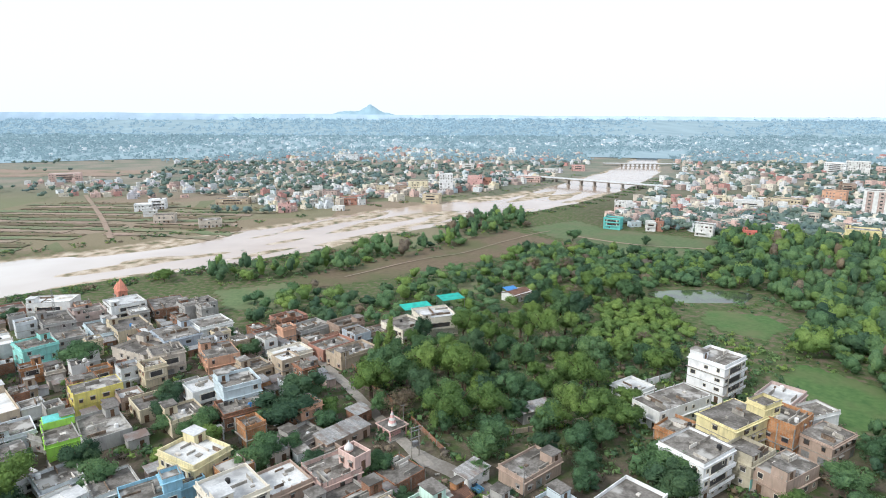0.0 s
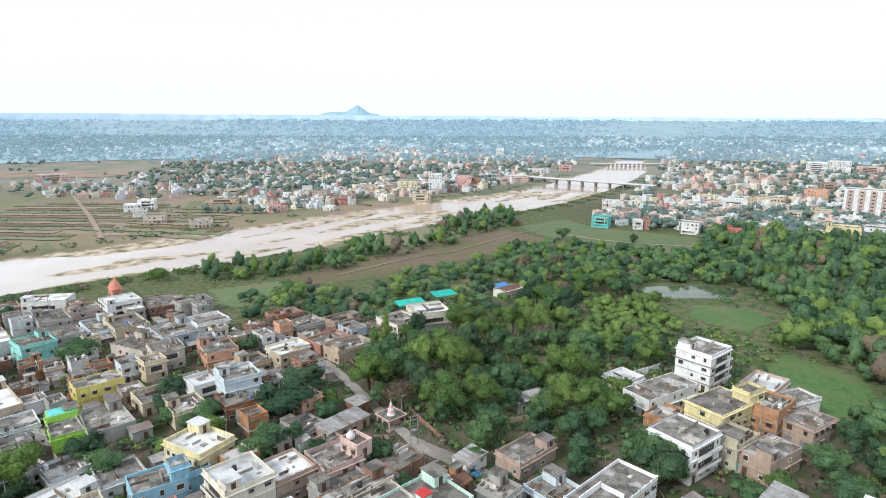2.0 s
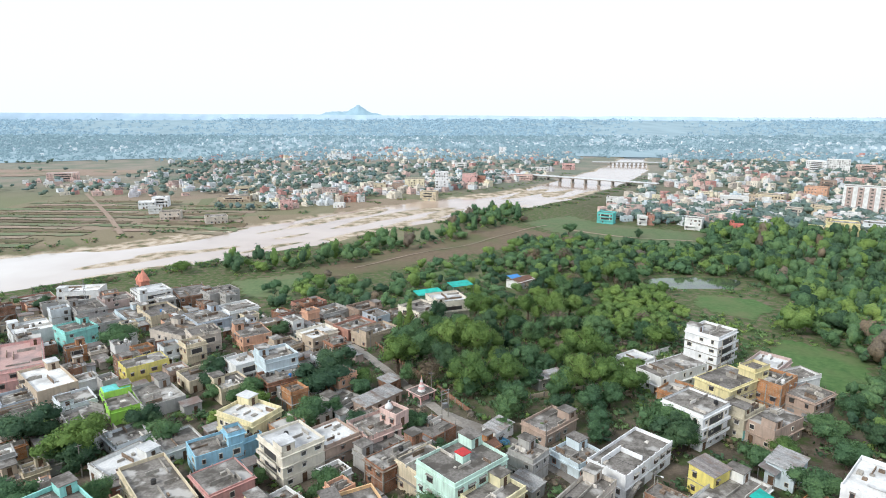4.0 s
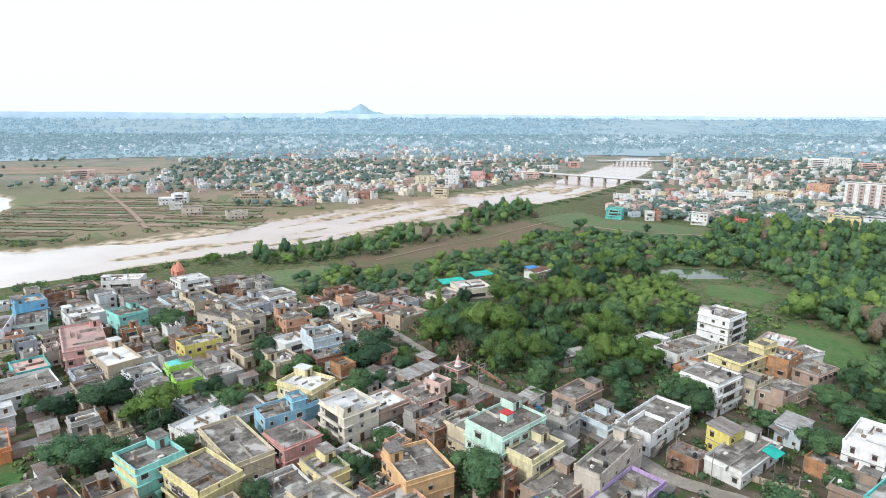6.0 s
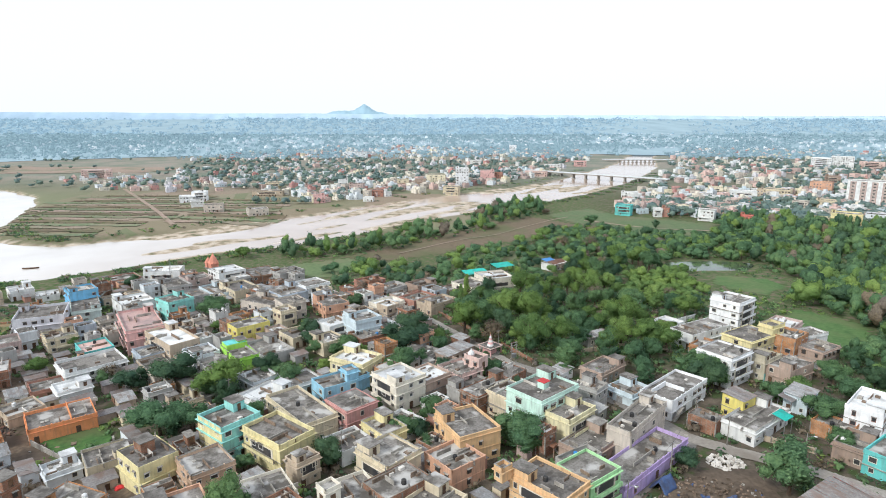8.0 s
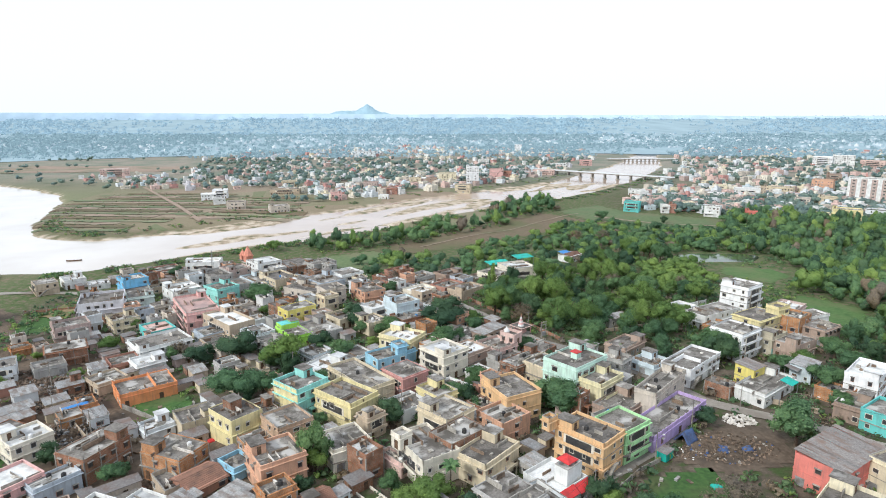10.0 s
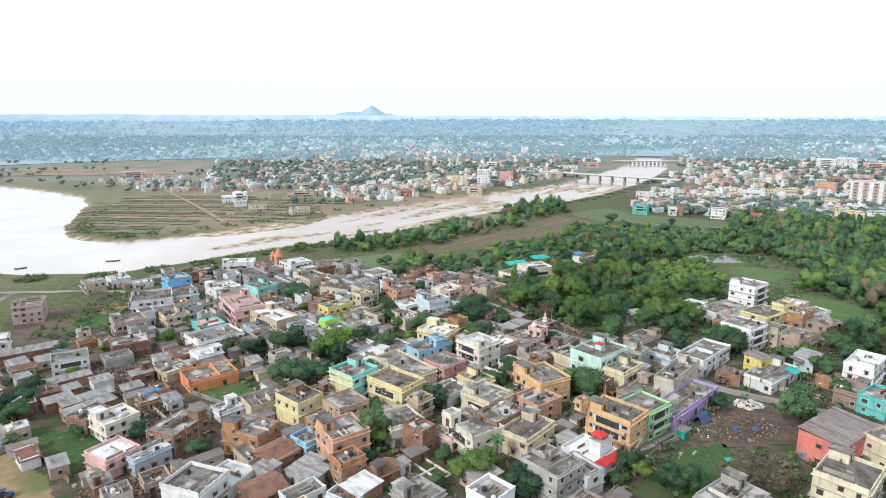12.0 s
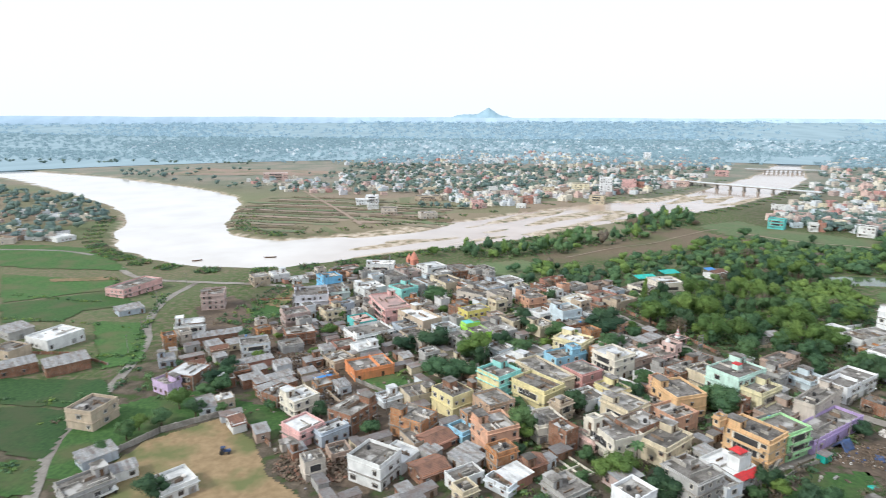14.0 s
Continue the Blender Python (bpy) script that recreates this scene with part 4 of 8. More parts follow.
    if sheet:
        if roof == "terra":
            s = Shape()
            prof = []
            for k in range(10):
                f = k / 9
                prof += [(-(d / 2 + 0.4) * (1 - f), h - 0.3 + f * 1.4), (-(d / 2 + 0.4) * (1 - f), h - 0.22 + f * 1.4)]
            prof += [(-yy, zz) for yy, zz in prof[::-1]]
            prof += [(d / 2 + 0.3, h - 0.45), (0, h + 0.95), (-d / 2 - 0.3, h - 0.45)]
            for yy, zz in prof:
                s.v += [(-w / 2 - 0.4, yy, zz), (w / 2 + 0.4, yy, zz)]
            m_ = len(prof)
            s.f += [(2 * k, 2 * k + 1, 2 * ((k + 1) % m_) + 1, 2 * ((k + 1) % m_)) for k in range(m_)]
            part("roof", s, TERRA, root)
            g = Shape()
            for ex in (-w / 2 + 0.1, w / 2 - 0.1):
                g.solid([(ex - .1, -d / 2, h), (ex + .1, -d / 2, h), (ex + .1, d / 2, h), (ex - .1, d / 2, h), (ex - .1, 0, h + 1.0), (ex + .1, 0, h + 1.0)],
                        [(0, 1, 2, 3), (0, 4, 5, 1), (2, 5, 4, 3), (0, 3, 4), (1, 5, 2)])
            part("gable", g, wm, root)
        else:
            kind = {"tin": "tin", "tinwt": "tinwt", "rustroof": "rust"}[roof]
            cnt = max(2, round((w + 0.6) / 0.95))
            me = sheet_mesh(d + 0.8, kind)
            for k in range(cnt):
                ob = part("roof_sheet", me, None, root)
                ob.matrix_basis = pose((k + 0.5) / cnt * (w + 0.6) - (w + 0.6) / 2, -d / 2 - 0.4, h + 0.02 + 0.012 * (k % 2), 4.0 + rng.uniform(-0.5, 0.5), 0, rng.uniform(-0.4, 0.4)) @ Matrix.Diagonal(((w + 0.6) / cnt * 1.04, 1, 1, 1))
            part("gable", Shape().box(-w / 2, w / 2, d / 2 - 0.15, d / 2, h, h + 0.04 + math.tan(radians(3.2)) * d).box(-w / 2, w / 2, -d / 2, -d / 2 + 0.12, h, h + 0.03), wm, root)
    if "t" in opts and not sheet:
        roof_things(x, y, base.matrix_basis.translation.z + (h + (uz if upper is not None else 0)) - ph + 0.06, rng, w, d, rot, rng.choice((1, 1, 2)))
    elif not sheet and upper is None and rng.random() < 0.3 and "m" not in opts:
        roof_things(x, y, z0 + t0 + 0.06, rng, w, d, rot, 1)
    return root


last = house(-249.5, 179.7, 11.6, 13.5, 25, 9.00, "dustpink", "conc", "m")
last = house(-234.2, 133.1, 12.1, 10.5, 30, 7.00, "white", "white", "mt")
last = house(-217.5, 128.2, 20.7, 5.8, 35, 4.00, "brick", "tin", "")
last = house(-194.4, 117.6, 11.6, 9.9, 32, 6.00, "palewhite", "conc", "")
last = house(-180.8, 123.4, 9.4, 7.5, 40, 4.00, "grey", "conc", "")
last = house(-181.6, 134.8, 12.6, 10.3, 33, 6.00, "brick", "conc", "p")
last = house(-194.2, 159.3, 12.3, 10.5, 39, 7.00, "dustpink", "conc", "m")
last = house(-198.7, 191.2, 17.6, 18.3, 24, 8.50, "lavwhite", "conc", "mb")
last = house(-199.5, 221.1, 11.4, 11.9, 42, 10.00, "blue", "conc", "m")
last = house(-190.9, 208.4, 10.7, 21.6, 32, 6.50, "mintwhite", "conc", "m")
last = house(-179.4, 170.5, 10.0, 10.5, 42, 6.00, "cream", "conc", "")
last = house(-140.3, 105.5, 15.9, 11.9, 37, 4.50, "orange", "conc", "d")
last = house(-155.0, 111.3, 9.3, 9.4, 51, 4.00, "tan", "conc", "t")
last = house(-158.2, 128.1, 9.1, 9.2, 39, 3.50, "brickred", "conc", "")
last = house(-148.2, 124.5, 9.2, 8.6, 42, 4.50, "white", "white", "")
last = house(-151.1, 140.8, 18.2, 13.5, 43, 6.00, "white", "conc", "m")
last = house(-160.3, 159.4, 9.9, 12.3, 42, 5.00, "teal", "pinkroof", "")
last = house(-246.9, 227.6, 10.0, 11.0, 42, 6.00, "tan", "conc", "p")
last = house(-239.8, 239.4, 9.9, 11.4, 42, 5.00, "white", "white", "m")
last = house(-225.3, 236.8, 9.8, 9.7, 34, 3.00, "white", "white", "")
last = house(-201.5, 263.0, 13.8, 12.2, 42, 4.00, "brickred", "conc", "")
last = house(-180.1, 264.0, 17.8, 11.9, 10, 8.00, "white", "white", "m")
last = house(-145.3, 258.8, 14.3, 13.9, 42, 9.00, "white", "white", "mb")
last = house(-129.6, 265.7, 14.5, 18.8, 34, 6.00, "brick", "conc", "p")
last = house(-114.8, 262.3, 14.4, 10.9, 42, 7.00, "grey", "conc", "p")
last = house(-172.5, 213.7, 13.6, 14.8, 42, 7.00, "white", "white", "mt")
last = house(-151.4, 207.9, 11.3, 11.7, 50, 9.00, "turq", "conc", "m")
last = house(-150.7, 174.7, 12.9, 26.7, 33, 10.00, "pink", "pinkroof", "mb")
last = house(-131.8, 158.4, 10.6, 21.4, 46, 8.06, "tan", "white", "b")
last = house(-136.6, 151.5, 8.8, 9.9, 42, 5.09, "bluegrey", "conc", "")
last = house(-128.9, 141.8, 10.8, 14.5, 42, 4.12, "tan", "conc", "")
last = house(-107.0, 168.0, 12.9, 8.2, 42, 7.50, "yellow", "conc", "p")
last = house(-114.4, 174.3, 7.6, 10.6, 42, 7.18, "brick", "conc", "pm")
last = house(-110.1, 203.9, 12.9, 17.1, 63, 7.00, "beige", "conc", "")
last = house(-97.0, 192.6, 10.0, 8.9, 36, 8.03, "beige", "conc", "")
last = house(-131.5, 235.0, 12.6, 17.9, 42, 6.50, "cream", "conc", "mt")
last = house(-142.9, 235.7, 9.8, 19.4, 42, 5.09, "palebluew", "conc", "")
last = house(-104.4, 216.7, 13.2, 15.5, 42, 7.00, "bluegrey", "conc", "pm")
last = house(-95.2, 227.4, 12.5, 11.8, 42, 7.00, "white", "conc", "b")
last = house(-103.3, 145.0, 7.7, 15.3, 37, 5.00, "lime", "conc", "m")
last = house(-94.6, 148.0, 11.2, 15.9, 42, 4.00, "grey", "conc", "")
last = house(-87.7, 161.4, 8.9, 10.5, 42, 4.00, "cream", "conc", "")
last = house(-81.0, 196.7, 10.6, 13.7, 34, 6.00, "peach", "conc", "pm")
last = house(-75.1, 168.1, 9.5, 8.7, 42, 6.00, "white", "white", "b")
last = house(-64.2, 165.5, 10.6, 10.2, 36, 9.00, "palebluew", "conc", "m")
last = house(-60.5, 157.9, 12.8, 9.5, 35, 5.00, "brick", "conc", "t")
last = house(-75.1, 153.5, 9.3, 9.5, 42, 5.00, "cream", "conc", "")
last = house(-167.3, 244.3, 11.6, 17.5, 42, 6.00, "grey", "conc", "m")
last = house(-160.2, 255.4, 12.5, 12.6, 42, 6.00, "dustpink", "conc", "mt")
last = house(-150.2, 225.1, 10.2, 11.9, 42, 6.00, "grey", "conc", "")
last = house(-62.0, 129.1, 10.0, 12.7, 59, 8.00, "yellowcream", "white", "m")
last = house(-66.7, 116.5, 11.0, 8.4, 35, 6.00, "skyblue", "conc", "")
house(-62.5, 117.8, 3.8, 4.1, 36, (9.0, 5.2), "skyblue", "conc", "", upper=last)
last = house(-47.8, 113.6, 10.8, 11.2, 42, 9.00, "creamwhite", "white", "b")
last = house(-39.6, 120.0, 9.6, 9.8, 42, 6.50, "brownpink", "white", "b")
last = house(-29.6, 125.1, 9.9, 9.9, 38, 6.00, "palepink", "conc", "")
house(-24.6, 126.8, 4.5, 5.9, 48, (9.0, 5.2), "palepink", "conc", "", upper=last)
last = house(-22.5, 111.3, 14.8, 6.8, 42, 6.00, "brick", "conc", "pt")
last = house(-8.6, 100.6, 15.5, 11.9, 41, 11.00, "mint", "conc", "m")
last = house(-2.7, 93.2, 11.5, 7.4, 43, 8.00, "cream2", "conc", "mb")
last = house(13.8, 90.6, 20.9, 6.1, 47, 8.00, "beige", "conc", "mt")
last = house(10.6, 77.3, 28.9, 8.1, 42, 4.50, "purple", "conc", "t")
last = house(31.3, 111.1, 20.9, 9.6, 42, 6.00, "purewhite", "conc", "")
last = house(46.1, 103.1, 6.2, 6.0, 33, 6.50, "yellow", "rustroof", "")
last = house(47.4, 96.3, 19.2, 8.7, 37, 4.50, "white", "conc", "")
last = house(66.2, 107.6, 9.0, 6.1, 42, 5.00, "palebluew", "tin", "")
last = house(79.0, 175.0, 12.5, 11.5, 38, 12.50, "purewhite", "conc", "mb")
last = house(60.1, 159.6, 21.4, 9.5, 30, 6.00, "white", "conc", "p")
last = house(57.5, 147.6, 9.7, 8.4, 42, 4.00, "orangebrick", "conc", "")
last = house(70.0, 144.1, 15.7, 10.7, 32, 9.00, "paleyellow", "conc", "p")
house(78.2, 145.9, 6.8, 5.0, 30, (12.0, 8.2), "paleyellow", "conc", "", upper=last)
last = house(53.4, 127.7, 12.0, 11.5, 35, 10.00, "purewhite", "conc", "b")
last = house(66.7, 130.8, 10.1, 8.2, 35, 7.00, "tangreen", "conc", "mb")
last = house(73.3, 125.6, 13.3, 7.9, 31, 6.00, "brownpink", "conc", "p")
last = house(83.6, 144.1, 10.7, 8.0, 38, 9.00, "orangebrick", "conc", "")
last = house(89.6, 158.2, 12.6, 9.3, 42, 8.00, "dustpink", "white", "")
last = house(94.8, 150.9, 9.9, 6.9, 21, 7.00, "white", "conc", "")
last = house(91.4, 139.6, 11.8, 8.1, 32, 6.00, "brownpink", "conc", "p")
last = house(16.0, 129.8, 13.0, 8.0, 41, 4.20, "brownpink", "conc", "")
last = house(2.2, 127.7, 7.5, 4.5, 48, 3.50, "white", "tin", "")
last = house(-14.3, 60.9, 9.2, 13.1, 44, 9.50, "orangecream", "conc", "b")
house(-23.7, 61.9, 2.8, 2.3, 40, (12.0, 8.6), "orangecream", "conc", "", upper=last)
last = house(-5.0, 65.9, 9.8, 9.3, 37, 9.00, "green", "conc", "b")
last = house(-25.0, 47.4, 9.4, 9.9, 40, 6.00, "white", "white", "")
house(-22.4, 46.8, 5.2, 3.3, 42, (9.0, 5.2), "white", "white", "", upper=last)
last = house(-36.2, 37.4, 9.3, 10.8, 40, 9.00, "grey", "conc", "p")
last = house(-28.7, 40.3, 5.6, 9.3, 35, 6.00, "palewhite", "conc", "")
last = house(-51.0, 29.0, 7.6, 7.4, 45, 7.50, "purewhite", "conc", "t")
last = house(-38.7, 57.7, 13.0, 8.7, 48, 6.50, "cream", "conc", "")
last = house(-53.2, 58.8, 9.8, 14.4, 32, 7.50, "creamwhite", "conc", "b")
house(-58.6, 58.1, 3.5, 3.2, 43, (10.5, 6.7), "creamwhite", "conc", "", upper=last)
last = house(-60.2, 58.7, 2.6, 7.5, 43, 4.12, "palepink", "conc", "")
last = house(-48.0, 74.8, 10.1, 10.7, 46, 8.00, "cream", "conc", "b")
last = house(-45.4, 63.1, 11.7, 8.1, 42, 8.00, "brick", "conc", "pt")
last = house(-50.3, 90.1, 7.1, 9.7, 41, 6.00, "paleyellow", "conc", "")
last = house(-29.6, 87.6, 11.3, 13.2, 27, 8.00, "orangecream", "conc", "")
last = house(-33.0, 75.6, 9.9, 9.8, 38, 6.06, "peach", "conc", "")
last = house(-59.8, 101.2, 9.9, 10.1, 42, 7.00, "redpink", "conc", "pb")
last = house(-88.7, 90.1, 10.6, 10.7, 50, 9.00, "turqyellow", "conc", "m")
last = house(-75.2, 84.8, 10.0, 14.6, 50, 8.00, "paleyellow", "conc", "b")
last = house(-73.1, 100.0, 9.6, 21.6, 40, 6.50, "cream", "conc", "t")
last = house(-86.3, 113.2, 12.2, 9.2, 55, 4.00, "white", "white", "")
last = house(-103.0, 77.0, 9.0, 11.0, 49, 7.80, "paleyellow", "conc", "p")
last = house(-116.6, 84.0, 9.4, 9.5, 37, 5.00, "cream", "conc", "m")
last = house(-89.1, 74.6, 9.6, 10.0, 40, 6.00, "tanpeach", "conc", "")
last = house(-97.2, 58.7, 5.5, 6.7, 50, 3.62, "skyblue", "conc", "")
last = house(-87.0, 55.2, 10.4, 10.3, 35, 8.00, "peach", "conc", "m")
last = house(-72.8, 64.2, 9.9, 9.7, 32, 6.00, "creamwhite", "conc", "")
last = house(-113.0, 62.6, 9.1, 11.8, 67, 7.00, "orangebrick", "conc", "p")
last = house(-133.8, 65.3, 12.6, 9.6, 67, 7.00, "brick", "conc", "pm")
last = house(-118.4, 37.7, 9.6, 11.1, 69, 8.00, "white", "conc", "t")
last = house(-113.3, 44.8, 9.1, 9.2, 65, 4.00, "white", "white", "")
last = house(-146.3, 54.4, 9.2, 9.6, 58, 5.50, "pink", "white", "")
last = house(-137.4, 54.8, 9.8, 5.3, 52, 5.00, "bluegrey", "white", "t")
last = house(-154.9, 72.0, 9.7, 9.6, 54, 6.00, "creamwhite", "white", "")
last = house(-164.6, 77.4, 9.5, 8.4, 65, 4.00, "brick", "conc", "p")
last = house(-172.0, 88.2, 14.7, 4.7, 48, 3.50, "brick", "tin", "")
last = house(-168.7, 83.5, 14.4, 4.7, 54, 3.00, "brick", "tin", "")
last = house(-180.3, 87.1, 7.7, 4.7, 45, 3.50, "brick", "tin", "")
last = house(-187.2, 104.3, 12.8, 4.7, 42, 3.00, "brickred", "tin", "")
last = house(-182.2, 96.2, 5.7, 4.7, 46, 3.00, "brick", "tin", "")
last = house(-174.8, 101.7, 6.1, 5.4, 44, 3.50, "palewhite", "tin", "")
last = house(-162.5, 97.0, 6.1, 4.7, 43, 3.00, "tan", "tin", "")
last = house(-213.5, 117.7, 6.2, 7.8, 48, 3.00, "grey", "tin", "")
last = house(-203.8, 105.8, 4.6, 4.7, 49, 3.00, "grey", "tin", "")
last = house(40.9, 53.2, 19.2, 10.5, 33, 7.50, "coral", "rustroof", "")
last = house(29.7, 32.7, 12.9, 10.7, 42, 9.00, "palecream", "conc", "m")
last = house(68.6, 76.2, 11.7, 7.4, 34, 6.00, "teal", "conc", "")
last = house(77.2, 95.4, 15.6, 8.4, 42, 8.50, "purewhite", "white", "m")
last = house(64.5, 82.3, 10.2, 7.0, 40, 5.00, "brown", "conc", "t")
last = house(65.9, 92.3, 6.6, 8.7, 36, 4.06, "orangebrick", "conc", "")
last = house(52.0, 49.4, 11.9, 6.9, 23, 8.00, "palecream", "conc", "")
last = house(1.6, 28.3, 12.9, 9.6, 35, 6.00, "grey", "conc", "")
last = house(-111.2, 53.7, 4.1, 8.9, 42, 4.00, "tan", "conc", "")
last = house(-104.6, 47.2, 5.0, 4.6, 58, 3.00, "grey", "tin", "")
last = house(-104.2, 54.3, 8.8, 8.7, 50, 3.00, "terra", "terra", "")
last = house(-94.6, 45.5, 9.1, 4.7, 61, 3.00, "grey", "tin", "")
last = house(-92.2, 42.1, 7.9, 4.5, 60, 3.06, "grey", "tin", "")
last = house(-80.0, 37.0, 7.7, 5.8, 50, 3.20, "terra", "tinwt", "")
last = house(-93.1, 34.8, 8.9, 5.3, 42, 3.62, "white", "conc", "")
last = house(-103.3, 38.6, 8.9, 8.3, 42, 3.00, "brick", "terra", "")
last = house(-83.4, 33.5, 3.6, 7.7, 57, 3.18, "palewhite", "conc", "")
last = house(-66.9, 34.7, 8.7, 8.7, 44, 3.00, "grey", "conc", "")
last = house(1.0, 85.5, 14.4, 9.0, 42, 4.03, "brownpink", "conc", "t")
last = house(-4.4, 76.4, 10.2, 4.5, 32, 5.06, "grey", "conc", "")
last = house(-46.2, 95.2, 9.2, 9.0, 48, 4.09, "white", "conc", "")
last = house(-58.7, 86.4, 9.2, 8.9, 40, 4.00, "white", "conc", "t")
last = house(-27.0, 116.9, 11.9, 7.5, 44, 4.18, "grey", "conc", "")
last = house(-17.0, 107.2, 9.7, 7.5, 42, 7.00, "cream", "conc", "p")
last = house(-33.3, 137.1, 6.5, 4.8, 46, 3.00, "brownpink", "conc", "")
last = house(-78.0, 122.4, 9.2, 8.8, 42, 4.00, "white", "conc", "")
last = house(-91.3, 124.6, 8.8, 8.7, 47, 4.00, "palewhite", "conc", "t")
last = house(-61.1, 121.6, 6.6, 4.7, 42, 5.18, "skyblue", "conc", "")
last = house(-57.7, 200.7, 12.6, 9.0, 42, 4.50, "creamwhite", "white", "")
last = house(-44.5, 207.5, 13.6, 9.5, 45, 5.00, "brickred", "conc", "")
last = house(-43.6, 234.0, 11.7, 9.3, 42, 5.00, "brown", "conc", "m")
last = house(-36.1, 200.9, 15.5, 9.1, 44, 5.00, "tan", "conc", "")
last = house(-31.2, 225.5, 12.5, 7.9, 41, 4.00, "brown", "conc", "")
last = house(-19.4, 228.7, 13.0, 13.7, 42, 6.15, "creamwhite", "conc", "b")
last = house(-7.9, 236.4, 14.8, 14.5, 20, 8.18, "creamwhite", "white", "mb")
last = house(-69.6, 245.5, 12.7, 9.2, 42, 4.00, "brickred", "conc", "")
last = house(31.8, 287.2, 12.5, 8.8, 42, 4.00, "white", "terra", "")
last = house(21.3, 158.6, 10.4, 4.6, 26, 3.50, "grey", "tin", "")
last = house(53.6, 173.6, 9.1, 8.7, 34, 3.50, "white", "white", "")
last = house(-310.8, 198.0, 27.9, 13.6, 79, 6.00, "pink", "conc", "")
last = house(-218.0, 52.2, 11.1, 10.2, 85, 7.00, "tan", "conc", "")
last = house(-207.8, 76.8, 5.6, 9.4, 67, 5.00, "lilac", "conc", "")
last = house(-203.7, 84.2, 11.2, 11.3, 86, 6.03, "brick", "white", "p")
last = house(-285.0, 111.0, 16.6, 14.9, 76, 5.00, "white", "white", "")
last = house(-307.3, 113.3, 10.6, 11.4, 68, 4.00, "grey", "tin", "")
last = house(-259.4, 88.0, 15.2, 9.9, 51, 4.00, "brick", "tin", "")
last = house(-274.8, 80.9, 12.5, 8.0, 52, 4.00, "brick", "tin", "")
last = house(-290.9, 94.2, 9.4, 11.8, 78, 4.00, "tan", "conc", "")
last = house(-187.5, 26.3, 6.9, 4.7, 49, 3.00, "white", "tin", "")
last = house(-200.4, 32.0, 9.6, 6.6, 58, 3.00, "bluegrey", "tin", "")
last = house(-191.7, 17.5, 12.0, 9.3, 56, 4.00, "grey", "conc", "")
last = house(-169.6, 22.7, 9.4, 9.1, 54, 4.00, "white", "white", "")
last = house(-285.3, 159.4, 12.2, 9.1, 53, 3.00, "bluegrey", "tin", "")
last = house(-519.0, 331.2, 23.8, 23.8, 84, 4.00, "brown", "conc", "")
last = house(-566.6, 426.4, 27.8, 26.1, 78, 4.00, "white", "white", "")
last = house(-476.4, 328.0, 15.1, 19.6, 68, 4.00, "white", "white", "")
last = house(-58.1, 231.7, 13.8, 9.9, 46, 4.00, "grey", "conc", "")
last = house(-37.3, 220.0, 7.0, 9.6, 40, 5.62, "bluegrey", "conc", "p")
last = house(-58.5, 151.5, 2.4, 5.5, 52, 3.18, "grey", "tin", "")
last = house(-30.6, 145.7, 13.8, 5.7, 47, 3.20, "brownpink", "tin", "")
last = house(-40.8, 144.9, 9.0, 8.7, 51, 3.00, "grey", "conc", "")
last = house(-14.9, 127.8, 8.9, 9.0, 45, 3.50, "brick", "conc", "p")
last = house(19.5, 114.5, 9.1, 8.7, 38, 4.00, "palebluew", "conc", "")
last = house(-66.7, 188.5, 8.8, 8.9, 43, 4.00, "tan", "conc", "")
last = house(-69.0, 180.2, 6.6, 8.8, 51, 3.40, "brick", "conc", "p")
last = house(-82.0, 173.4, 8.7, 8.6, 42, 3.40, "grey", "conc", "")
last = house(-71.7, 223.5, 8.9, 8.9, 48, 3.60, "brickred", "conc", "")
last = house(-27.9, 157.3, 5.3, 4.6, 48, 3.20, "brick", "tin", "")
last = house(-108.6, 133.7, 6.2, 10.1, 42, 6.00, "grey", "conc", "m")
last = house(-117.2, 147.0, 9.1, 9.9, 42, 6.00, "palewhite", "conc", "m")
last = house(-101.1, 126.1, 5.4, 6.8, 60, 4.00, "white", "conc", "t")
last = house(-109.7, 146.0, 3.8, 8.0, 66, 4.68, "grey", "conc", "t")


# plain smaller houses and sheds that fill the blocks
TOWN = [(-242.0, 115.9), (-210.0, 85.9), (-196.5, 67.2), (-153.1, 46.5), (-127.2, 18.6), (-60, 12), (0, 25), (22, 62), (37, 100), (20, 126), (-15, 136), (-42, 165), (-34, 212), (-60, 238),
        (-100, 232), (-110, 262), (-193.0, 266.1), (-248.6, 229.5), (-208.0, 211.3), (-195.5, 160.3)]
OPEN = [[(-182.0, 77.5), (-168.6, 74.4), (-158.2, 73.4), (-152.0, 61.0), (-155.1, 49.6), (-180.0, 65.1)], [(-236.2, 193.5), (-213.5, 198.0), (-201.9, 170.6), (-220.5, 161.3)], [(-20, 37), (-1, 57), (16, 60), (17, 46), (6, 32), (-10, 26)],
        [(4, 60), (15, 72), (29, 82), (42, 77), (38, 58), (18, 53)], [(-142.7, 98.2), (-130.3, 106.5), (-120.0, 98.2), (-132.4, 90.0)], [(-105.7, 131.6), (-92, 140), (-80, 134), (-88, 118), (-98.2, 116.9)], [(-70, 48), (-55, 52), (-60, 36), (-74, 36)],
        [(-92, 135), (-70, 148), (-60, 140), (-80, 128)], [(-223.8, 163.7), (-208.0, 211.3), (-243.3, 229.5), (-261.7, 185.9)]]


